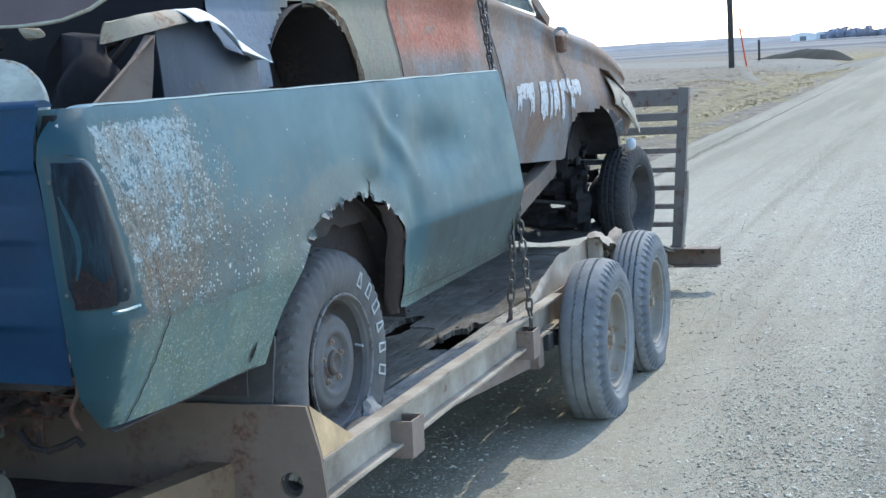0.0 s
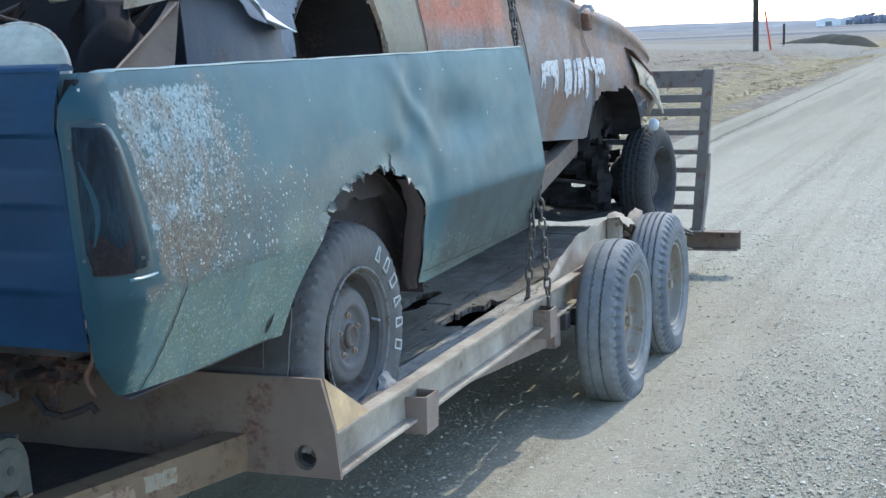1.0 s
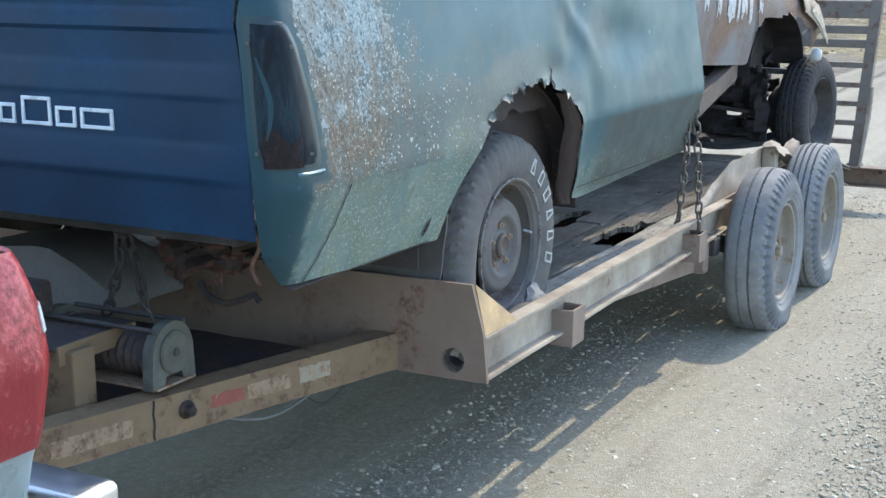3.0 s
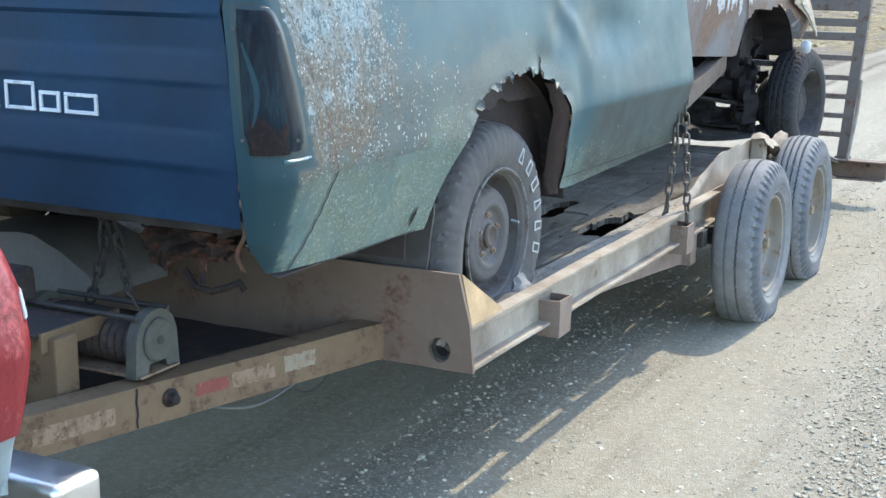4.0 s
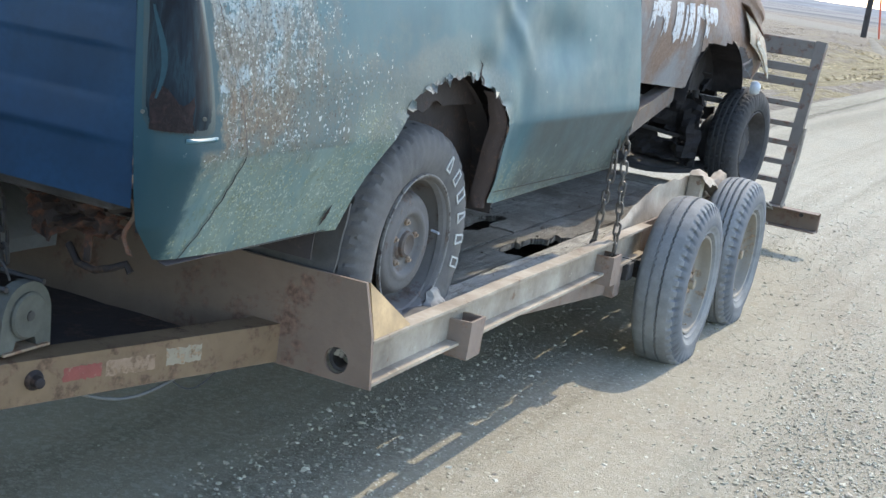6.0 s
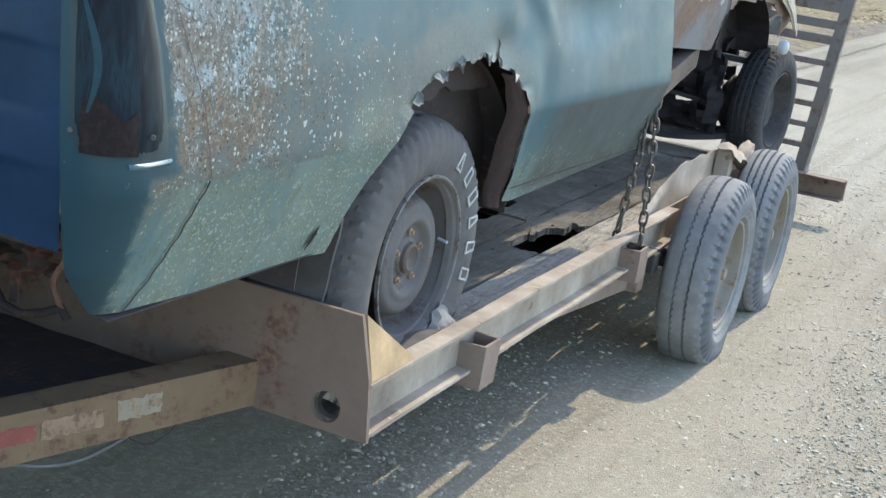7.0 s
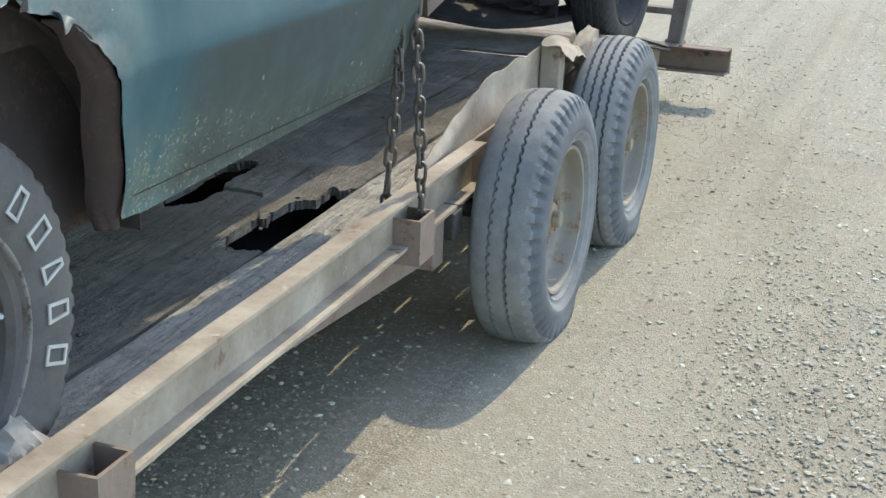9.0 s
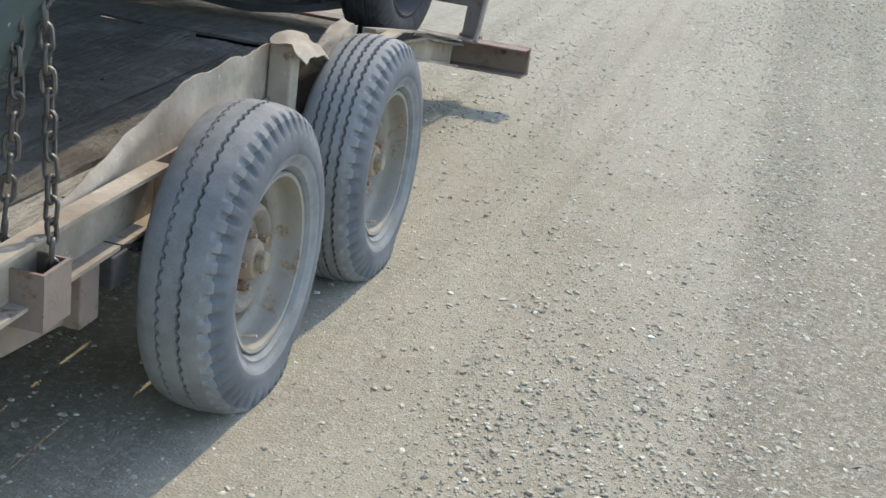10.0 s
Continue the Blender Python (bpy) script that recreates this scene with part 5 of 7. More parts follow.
# bent-out pale lips of torn metal round the top of the opening
for k, (a, wide, out) in enumerate(((2.22, 0.032, 0.012), (1.98, 0.040, 0.016), (1.74, 0.03, 0.010), (1.40, 0.03, 0.010), (1.02, 0.03, 0.012))):
    def lip_at(i, j, a=a, wide=wide, out=out, k=k):
        b = a + wide / 0.43 * (i / 6 - 0.5)
        rad = arch_r(b) + 0.010 - (0.022 + 0.008 * math.sin(i * 1.3 + k)) * (j / 4) * math.sin(math.pi * (i + 0.6) / 7.2)
        y, z = AC[0] + rad * math.cos(b), AC[1] + rad * math.sin(b)
        return (side_x(z) + dent(y, z) + 0.002 + out * (j / 4) ** 1.5, y, z)
    part("torn_lip", sheet(6, 4, lip_at, None, 0.0015), M_BED, box, "bare bent lip of torn sheet", smooth=50)
# a split above the opening
split = bmesh.new()
SPLIT_Y = 3.985
zz = [(1.222, 0.010), (1.236, 0.006), (1.248, 0.009), (1.262, 0.004), (1.276, 0.006), (1.290, 0.001)]
row = [[split.verts.new((side_x(z) + dent(SPLIT_Y + 0.012 * math.sin(q * 2.1), z) + 0.003, SPLIT_Y + 0.012 * math.sin(q * 2.1) + s * w, z)) for s in (-1, 1)] for q, (z, w) in enumerate(zz)]
for a, b in zip(row, row[1:]):
    split.faces.new((a[0], a[1], b[1], b[0]))
part("split", split, M_SEAM, box, "dark split in the dented metal")
# tail lamp: a smoked shell that wraps the corner
def lamp_patch(off, inset=0.0, cols=20, rows=26):
    def at(i, j):
        v = j / rows
        z = 1.146 + inset + (1.486 - 1.146 - 2 * inset) * v
        s0 = 0.016 + inset
        x1 = side_x(z)
        flat = (x1 - 0.075) - gap_x(z) - 0.007
        s1 = flat + 0.123 + lerp(v, (0, 0.050), (0.05, 0.058), (0.5, 0.046), (0.82, 0.022), (0.93, 0.004), (0.97, -0.012), (1.0, -0.045)) - inset
        s = s0 + (s1 - s0) * i / cols
        x, y, nx, ny = bed_xy(s, z)
        bulge = off * min(1.0, 6 * min(i / cols, 1 - i / cols) + 0.05) * min(1.0, 6 * min(v, 1 - v) + 0.05)
        return (x + nx * bulge, y + ny * bulge, z)
    return sheet(cols, rows, at)


lamp = part("tail_lamp", lamp_patch(0.006), M_LAMPRIM, box, "broken smoked tail lamp")
part("lamp_shell", lamp_patch(0.009, 0.006), M_LAMP, lamp, "dark glossy lamp shell", smooth=60)
lx = lambda s, z, o: (lambda q: (q[0] + q[2] * o, q[1] + q[3] * o, z))(bed_xy(s, z))
part("burnt_socket", sheet(8, 8, lambda i, j: lx(0.042 + 0.080 * i / 8 + 0.004 * noise.noise((i * .7, j * .7, 0)), 1.158 + (0.070 + 0.018 * math.sin(i * 0.8)) * j / 8, 0.0112)), M_LAMPRUST, lamp, "rusty burnt lamp socket")
# reflected blue streak, laid on the shell as a coloured strip
part("lamp_reflector", sheet(3, 14, lambda i, j: lx(0.052 + (0.004 + 0.007 * math.sin(math.pi * j / 14)) * (i / 3 - 0.5) + 0.012 * math.sin(j * 0.3), 1.22 + 0.18 * j / 14, 0.0115)), M_STREAK, lamp, "painted blue reflection streak on the lamp")
for ss, zz in ((0.028, 1.43), (0.028, 1.19), (0.152, 1.185), (0.118, 1.42)):
    part("lamp_screw", lathe([(0, 0.0045), (0.002, 0.004), (0.002, 0)], 10), M_WINCH, lamp).matrix_world = Matrix.Translation(lx(ss, zz, 0.010)) @ pose(0, 0, 0, 0, 0, -60)
# the bright lower lip of the lamp opening
part("lamp_lip", sheet(20, 4, lambda i, j: lx(0.112 + 0.098 * i / 20, 1.136 + 0.009 * j / 4, 0.001 + 0.008 * math.sin(math.pi * (j + 0.4) / 4.8) * math.sin(math.pi * (i + 0.5) / 21) ** 0.5)), M_GLOSS, box, "rounded lip under the tail lamp", smooth=60)
# panel seam down the rear quarter
seam_y = lambda z: lerp(z, (0.86, 2.66), (0.93, 2.715), (1.0, 2.755), (1.098, 2.791), (1.212, 2.774), (1.5, 2.664))
part("panel_seam", sheet(1, 40, lambda i, j: (side_x(0.872 + 0.224 * j / 40) + 0.0035, seam_y(0.872 + 0.224 * j / 40) + 0.0055 * i + 0.002 * math.sin(j * 0.9), 0.872 + 0.224 * j / 40)), M_SEAM, box, "dark open panel seam")
part("panel_seam", sheet(1, 50, lambda i, j: (side_x(1.10 + 0.39 * j / 50) + 0.0035, seam_y(1.10 + 0.39 * j / 50) + 0.0022 * i + 0.0015 * math.sin(j * 1.3), 1.10 + 0.39 * j / 50)), M_LINER, box, "rusty hairline seam")
part("rust_hole", sheet(6, 10, lambda i, j: (side_x(0.88 + 0.055 * j / 10) + 0.005, 3.232 + 0.016 * (i / 6 - 0.5) * (1 + 0.8 * noise.noise((j * .9, i, 0))) * math.sin(math.pi * (j + .6) / 11.2) + 0.022 * j / 10, 0.88 + 0.055 * j / 10)), M_LAMPRUST, box, "rusted-through gash near the wheel")

# tailgate
def gate_y(z, x=-2.0):
    """Pressed relief: three bands that lean back and shade differently, fading out at the ends."""
    d = lerp(z, (0.985, 0.016), (1.10, 0.008), (1.118, -0.008), (1.185, 0.006), (1.20, 0.012), (1.295, 0.006), (1.305, -0.002), (1.365, 0.006), (1.38, 0.012), (1.448, 0.006), (1.456, -0.012), (1.60, 0.004))
    flat = lerp(x, (-3.40, 0.0), (-3.34, 1.0), (-1.66, 1.0), (-1.60, 0.25), (-1.5, 0.0))
    crease = 0.004 * bell(z, 1.505, 0.004) if x < -1.68 else 0.0
    return YR + 0.016 + 0.55 * d * flat + crease


def gate_at(i, j):
    z = 0.985 + 0.605 * j / 110
    x1 = gap_x(z) - 0.007
    x = x1 - (x1 + 3.418) * i / 60
    return (x, gate_y(z, x) + 0.002 * noise.noise((x * 2, z * 2, 0)), z)


gate = part("tailgate", sheet(60, 110, gate_at), M_GATE, box, "dark blue pressed tailgate", smooth=35)
part("gate_gap", sheet(2, 40, lambda i, j: (gap_x(0.93 + 0.64 * j / 40) + 0.03 * (i / 2 - 0.5), YR + 0.055, 0.93 + 0.64 * j / 40), None, 0.01), M_SEAM, box)
part("gate_top", sweep([(0.03 * math.cos(math.pi * k / 8), 0.016 * math.sin(math.pi * k / 8)) for k in range(9)], [(-3.418, YR + 0.045, 1.588), (-1.570, YR + 0.045, 1.588)]), M_GATE, gate, smooth=60)
# badge: plain silver shapes of the lettering's size
for x0, x1, z0, z1 in ((-2.245, -2.148, 1.213, 1.283), (-2.133, -2.068, 1.213, 1.263), (-2.053, -1.951, 1.213, 1.263), (-2.323, -2.268, 1.213, 1.263), (-2.393, -2.338, 1.213, 1.263)):
    fr = bmesh.new()
    t = 0.009
    for a in ((x0, x1, z0, z0 + t), (x0, x1, z1 - t, z1), (x0, x0 + t, z0 + t, z1 - t), (x1 - t, x1, z0 + t, z1 - t)):
        block(a[0], a[1], gate_y(1.24) - 0.006, gate_y(1.24) + 0.006, a[2], a[3], 0.0015, 1, fr)
    part("badge", fr, M_SILVER, gate, "plain silver badge shape")
part("rear_sill", block(2 * XB + 1.66, -1.66, YR + 0.10, YR + 0.16, 0.945, 0.984, 0.008), M_DARK, box)
part("bumper_bracket", sheet(16, 10, lambda i, j: (-2.03 + 0.27 * i / 16 + 0.015 * noise.noise((i * .5, j * .6, 1)), 2.79 + 0.05 * noise.noise((i * .35, j * .5, 4)) + 0.03 * j / 10, 0.91 - (0.075 + 0.05 * bell(i, 2, 3)) * j / 10 + 0.012 * noise.noise((i * .8, j, 2))), None, 0.006), M_BRACKET, box, "crumpled rusty bumper bracket", smooth=40)
part("bent_hook", tube([(-1.90, 2.80, 0.80), (-1.86, 2.79, 0.765), (-1.81, 2.79, 0.758), (-1.76, 2.79, 0.775), (-1.73, 2.80, 0.79), (-1.715, 2.80, 0.772)], 0.009, 8), M_ARCH, box, "bent dark tie-down hook", smooth=50)
part("hanger_strap", block(-1.855, -1.835, 2.80, 2.806, 0.77, 0.905, 0.001), M_BRACKET, box)
part("rust_strap", sheet(2, 10, lambda i, j: (-1.605 + 0.006 * i + 0.012 * math.sin(j * 0.7), YR + 0.09, 0.985 - 0.12 * j / 10), None, 0.002), M_RUSTBODY, box, "thin hanging strip of rusty sheet")

part("fuel_tank", rough_up(sweep([(-a, b) for a, b in ((-2.98, 0.60), (-2.98, 0.75), (-2.66, 0.785), (-2.60, 0.782), (-2.50, 0.745), (-2.40, 0.69), (-2.375, 0.66), (-2.38, 0.62))], [(0, 3.30, 0), (0, 3.20, 0), (0, 3.02, 0), (0, 2.98, 0)]), 0.006, 6), M_TANK, box, "pale grey dusty tank under the box", smooth=40)
# chassis rails, rear axle and wheels of the pickup
for sx in (1, -1):
    x = XB + sx * 0.48
    part("chassis_rail", sweep(rect(-0.03, 0.03, -0.07, 0.07), [(x, 2.88, 0.88), (x, 3.3, 0.88), (x, 3.8, 0.93), (x, 4.4, 0.86), (x, 5.7, 0.84)]), M_DARK, box)
part("rear_axle", lathe([(-0.78, 0.0), (-0.78, 0.045), (-0.16, 0.05), (-0.10, 0.14), (0.10, 0.14), (0.16, 0.05), (0.78, 0.045), (0.78, 0)], 20, (XB, 3.80, 0.76)), M_DARK, box, smooth=40)


def truck_tyre(parent, c, mat, R=0.352, rr=0.205, W=0.115, flat_z=None, lugs=True):
    prof = []
    nb = 22
    for k in range(nb + 1):
        u = -1 + 2 * k / nb
        prof.append((u * (W - 0.022), R - 0.012 * u * u - 0.004 * abs(u) ** 8))
    side_p = [(W - 0.012, R - 0.028), (W - 0.004, R - 0.050), (W, R - 0.078), (W - 0.001, R - 0.10), (W - 0.008, R - 0.122), (W - 0.018, rr + 0.006), (W - 0.03, rr)]
    full = [(-a, b) for a, b in side_p[::-1]] + prof + side_p
    n0 = len(side_p)

    def shift(i, j, a):
        k = j - n0
        if 0 <= k <= nb and lugs:
            if (k % 5 == 0 and 2 < k < nb - 2) or ((i + (k // 5) * 3) % 8 < 2 and k % 5 in (1, 2)):
                return (0, -0.006)
            if (i + k // 2) % 5 < 2 and (k < 4 or k > nb - 4):
                return (0, -0.0045)
        if lugs and (k == nb + 1 or j == n0 - 1) and i % 5 < 2:
            return (-0.002 if k > 0 else 0.002, -0.0035)
        if lugs and k in (nb + 2, nb + 3, nb + 4) and (i * 7919) % 11 < 3:
            return (-0.0012, 0)
        return (0, 0)
    bm = lathe(full, 280, c, shift)
    if flat_z is not None:
        for v in bm.verts:      # the bead has come off the rim on the rear side and below
            rad = math.hypot(v.co.y - c[1], v.co.z - c[2])
            if v.co.x > c[0] + 0.05 and rad < rr + 0.055:
                w = 1 - max(0.0, rad - rr) / 0.055
                v.co.y -= 0.026 * w
                v.co.z -= 0.006 * w
                v.co.x += 0.010 * w * bell(v.co.y, c[1] - rr, 0.12)
        for v in bm.verts:
            low = flat_z - v.co.z
            if low > -0.06:
                q = max(0.0, low)
                out = 1 if v.co.x > c[0] else -1
                v.co.x += out * (0.22 * q + 0.10 * (low + 0.06) * (1 if abs(v.co.x - c[0]) > W * 0.6 else 0))
            sag = max(0.0, flat_z + 0.26 - v.co.z) / 0.26
            if v.co.y < c[1] - 0.10:
                v.co.y -= 0.09 * sag ** 2 * min(1.0, (c[1] - 0.10 - v.co.y) / 0.15)
            if low > -0.06:
                if v.co.z < flat_z + 0.012:
                    v.co.z = flat_z + 0.004 + 0.012 * noise.noise((v.co.y * 9, v.co.x * 9, 0)) + 0.012
    return part("tyre", bm, mat, parent, "", smooth=24)


def letter_bars(parent, c, r0, r1, a0, n, step, x):
    """Raised white bars where the sidewall carries lettering."""
    for k in range(n):
        a = radians(a0 - step * k)
        u, w = Vector((0, math.cos(a), math.sin(a))), Vector((0, math.sin(a), -math.cos(a)))
        o = Vector((x, c[1], c[2]))
        fr = bmesh.new()
        wid, t = 0.0165, 0.0055
        top = (0.45, 0.8, 1.0)[k % 3]     # some shapes narrow outwards
        outer = [(r0, -wid), (r1, -wid * top), (r1, wid * top), (r0, wid)]
        inner = [(r0 + t, -wid + t), (r1 - t, -wid * top + t), (r1 - t, wid * top - t), (r0 + t, wid - t)]
        lay = [[fr.verts.new(o + u * p + w * q - Vector((0.05 * abs(p - 0.274), 0, 0))) for p, q in ring] for ring in (outer, inner)]
        for q in range(4):
            fr.faces.new((lay[0][q], lay[0][(q + 1) % 4], lay[1][(q + 1) % 4], lay[1][q]))
        bmesh.ops.recalc_face_normals(fr, faces=fr.faces[:])
        bmesh.ops.solidify(fr, geom=fr.faces[:], thickness=0.003)
        part("sidewall_bar", fr, M_LETTER, parent, "raised white sidewall bars")


def truck_wheel(x, y, z, out):
    c = (x, y, z)
    t = thing("pickup_wheel", "flat pickup tyre off its grey steel wheel", "wheel", "pickup wheels", at=(x, y, DECK))
    tyre = truck_tyre(t, c, M_TYRE_D, flat_z=DECK)
    prof = [(0.088, 0.200), (0.100, 0.212), (0.106, 0.211), (0.107, 0.204), (0.098, 0.197), (0.090, 0.196), (0.086, 0.190), (0.055, 0.186), (0.030, 0.180), (0.022, 0.172), (0.026, 0.164), (0.046, 0.154), (0.064, 0.146), (0.074, 0.138), (0.078, 0.128), (0.077, 0.116), (0.080, 0.106), (0.083, 0.098), (0.080, 0.090), (0.070, 0.084), (0.064, 0.076), (0.064, 0.050), (0.070, 0.044), (0.071, 0.0)]
    rim_ob = part("rim", lathe(prof, 72, c), M_STEELRIM, t, "dull grey dished steel wheel", smooth=45)
    for k in range(5):
        a = 2 * math.pi * k / 5 + 0.3
        part("stud", lathe([(0, 0.011), (0.008, 0.010), (0.010, 0.006), (0.015, 0.005), (0.015, 0)], 8, (c[0] + 0.063, c[1] + 0.064 * math.cos(a), c[2] + 0.064 * math.sin(a))), M_HUB, rim_ob, "rusty wheel stud")
    part("hub_boss", lathe([(0.068, 0.040), (0.080, 0.038), (0.084, 0.030), (0.079, 0.024), (0.074, 0.0)], 24, c), M_DULLRUST, rim_ob, "rusty hub centre", smooth=40)
    part("rim_lip", lathe([(0.100, 0.2125), (0.109, 0.2125), (0.1105, 0.209), (0.108, 0.2055), (0.100, 0.206)], 72, c, close=True), M_RIMEDGE, rim_ob, "scuffed grey rim edge", smooth=60)
    part("valve", tube([(c[0] + 0.07, c[1] + 0.165, c[2] + 0.02), (c[0] + 0.10, c[1] + 0.155, c[2] + 0.018)], 0.004, 6), M_PALE, rim_ob)
    letter_bars(tyre, c, 0.243, 0.292, 60, 6, 15.5, c[0] + 0.1155)
    return t


tw = truck_wheel(-1.612, 3.808, 0.748, 1)
copy_thing(tw, pose(2 * XB + 1.612, 3.808, DECK, 0, 0, 180))
# rubber mud flap hanging close behind the tyre, its foot behind the front plate
part("mud_flap", sheet(20, 10, lambda i, j: (-1.525 - 0.46 * i / 20 - 0.03 * (1 - j / 10), 3.436 + 0.014 * noise.noise((i * .25, j * .3, 6)) - 0.012 * (1 - j / 10), 0.62 + 0.29 * j / 10), None, 0.008), M_TYRE_D, box, "dusty black mud flap", smooth=50)
# crumpled scrap of pale sheet wedged under the wheel
scrap = thing("metal_scrap", "crumpled pale metal scrap wedged beside the flat tyre", "scrap", at=(-1.49, 3.93, DECK))
part("sheet", sheet(10, 8, lambda i, j: (-1.50 + 0.05 * j / 8 + 0.012 * noise.noise((i * .8, j * .5, 0)), 3.90 + 0.10 * i / 10 + 0.02 * j / 8, DECK + 0.005 + 0.07 * (1 - j / 8) * math.sin(math.pi * (i + 1) / 12) + 0.008 * noise.noise((i * 0.9, j, 4))), None, 0.003), M_RIM, scrap, smooth=30)


# ---- old car with its tail in the pickup box ----
car = thing("old_car", "rusted old saloon car with its tail in the pickup box", "car", at=(XC - 0.05, 6.2, DECK))
XA = -2.50


def car_sec(y):
    """Half width, sill, belt and top heights of the body at y."""
    w = lerp(y, (3.2, 0.70), (3.6, 0.76), (4.3, 0.80), (5.8, 0.80), (6.9, 0.80), (7.3, 0.83), (7.9, 0.86), (8.2, 0.86), (8.55, 0.70))
    sill = lerp(y, (3.2, 1.46), (4.0, 1.30), (5.0, 1.22), (6.17, 1.14), (6.98, 1.09), (7.2, 1.12), (8.2, 1.12), (8.55, 1.18))
    belt = lerp(y, (3.2, 1.80), (3.6, 1.90), (4.6, 1.93), (5.8, 1.88), (6.6, 1.81), (6.95, 1.74), (7.6, 1.63), (8.1, 1.51), (8.35, 1.40), (8.55, 1.28))
    top = lerp(y, (3.2, 1.90), (3.6, 2.02), (4.4, 2.10), (5.0, 2.06), (6.0, 2.0), (6.95, 1.84), (7.7, 1.77), (8.2, 1.65), (8.55, 1.42))
    return w, sill, belt, top


def car_at(y, v, sx):
    w, sill, belt, top = car_sec(y)
    if v < 0.62:
        u = v / 0.62
        z = sill + (belt - sill) * u
        x = w * (0.955 + 0.045 * math.sin(math.pi * min(1, u * 1.15)) + 0.02 * bell(u, 0.45, 0.25)) + 0.004 * noise.noise((y * 2, z * 3, 0))
    else:
        u = (v - 0.62) / 0.38
        a = u * math.pi / 2
        x = w * 0.965 * math.cos(a) ** 0.55 if u < 1 else 0.0
        z = belt + (top - belt) * math.sin(a) ** 0.8
    return (XA + sx * x, y, z)


def car_keep(y, v):
    w, sill, belt, top = car_sec(y)
    z = sill + (belt - sill) * v / 0.62
    if v < 0.62:
        ragged = 0.02 * noise.noise((y * 9, z * 9, 2))
        if abs((y - 4.18) / 0.33) ** 2.3 + abs((z - 1.45) / 0.40) ** 2.3 < 1 + ragged * 4:
            return False
        if 7.02 < y < 8.16 and z < lerp(y, (7.0, 1.22), (7.12, 1.32), (7.6, 1.33), (7.95, 1.24), (8.16, 1.15)) + ragged:
            return False
    return True


for sx in (1, -1):
    nu, nv = 214, 50
    bm = sheet(nu, nv, lambda i, j: car_at(3.62 + 4.93 * i / nu, j / nv, sx), lambda i, j: car_keep(3.62 + 4.93 * (i + .5) / nu, (j + .5) / nv))
    part("body_side", bm, M_CAR, car, "rust-brown body side with rests of red and grey paint", smooth=40)
# dark liners behind the wheel openings, floor
for sx in (1, -1):
    part("wheel_liner", sheet(20, 5, lambda i, j: (XA + sx * (0.775 - 0.30 * j / 5), 4.18 + 0.37 * math.cos(math.pi * i / 20), 1.42 + 0.43 * math.sin(math.pi * i / 20)), None, 0.003), M_LINER, car)
    part("liner_wall", sheet(16, 4, lambda i, j: (XA + sx * 0.47, 4.18 + 0.38 * math.cos(math.pi * i / 16), 1.36 + 0.49 * math.sin(math.pi * i / 16) * j / 4), None, 0.003), M_LINER, car)
    part("front_liner", sheet(20, 5, lambda i, j: (XA + sx * (0.78 - 0.40 * j / 5), 7.62 + 0.56 * math.cos(math.pi * i / 20), 1.02 + 0.33 * math.sin(math.pi * i / 20)), None, 0.003), M_NEARBLACK, car)
    part("well_wall", sheet(16, 5, lambda i, j: (XA + sx * (0.60 + 0.02 * noise.noise((i * .5, j, 0))), 7.02 + 1.20 * i / 16, 1.03 + 0.02 * noise.noise((i * .9, 0, 1)) + 0.34 * j / 5), None, 0.004), M_NEARBLACK, car, "black inner fender wall")
    # frayed rim of the rear wheel opening
    part("arch_rim", sheet(19, 2, lambda i, j: (XA + sx * (0.80 + 0.012 * (j == 1) + 0.006 * noise.noise((i * .9, j, 1))), 4.18 + (0.325 + 0.012 * j + 0.012 * noise.noise((i * 1.7, j, 0))) * math.cos(math.pi * (i + 1) / 40), 1.45 + (0.39 + 0.012 * j + 0.012 * noise.noise((i * 1.7, j, 0))) * math.sin(math.pi * (i + 1) / 40)), None, 0.003), M_HUB, car, "flaking rusty rim of the wheel opening")
part("floor_pan", block(XA - 0.74, XA + 0.74, 4.55, 7.05, 1.19, 1.21, 0.003), M_DARK, car)
# door edge, rust seam, handle side
part("door_seam", sheet(1, 30, lambda i, j: (car_at(5.965 + 0.012 * i + 0.10 * (1 - j / 30) - 0.05, 0.6 * j / 30 + 0.02, 1)[0] + 0.007, 5.965 + 0.018 * i + 0.10 * (1 - j / 30) - 0.05, car_at(5.965, 0.6 * j / 30 + 0.02, 1)[2])), M_SEAM, car)
part("door_seam", sheet(1, 30, lambda i, j: (car_at(4.83, 0.6 * j / 30 + 0.02, 1)[0] + 0.004, 4.825 + 0.010 * i, car_at(4.83, 0.6 * j / 30 + 0.02, 1)[2])), M_SEAM, car)
part("cowl_seam", sheet(1, 30, lambda i, j: (car_at(7.06, 0.6 * j / 30 + 0.02, 1)[0] + 0.004, 7.04 + 0.014 * i - 0.10 * (j / 30) + 0.01 * math.sin(j), car_at(7.06, 0.6 * j / 30 + 0.02, 1)[2])), M_SEAM, car)
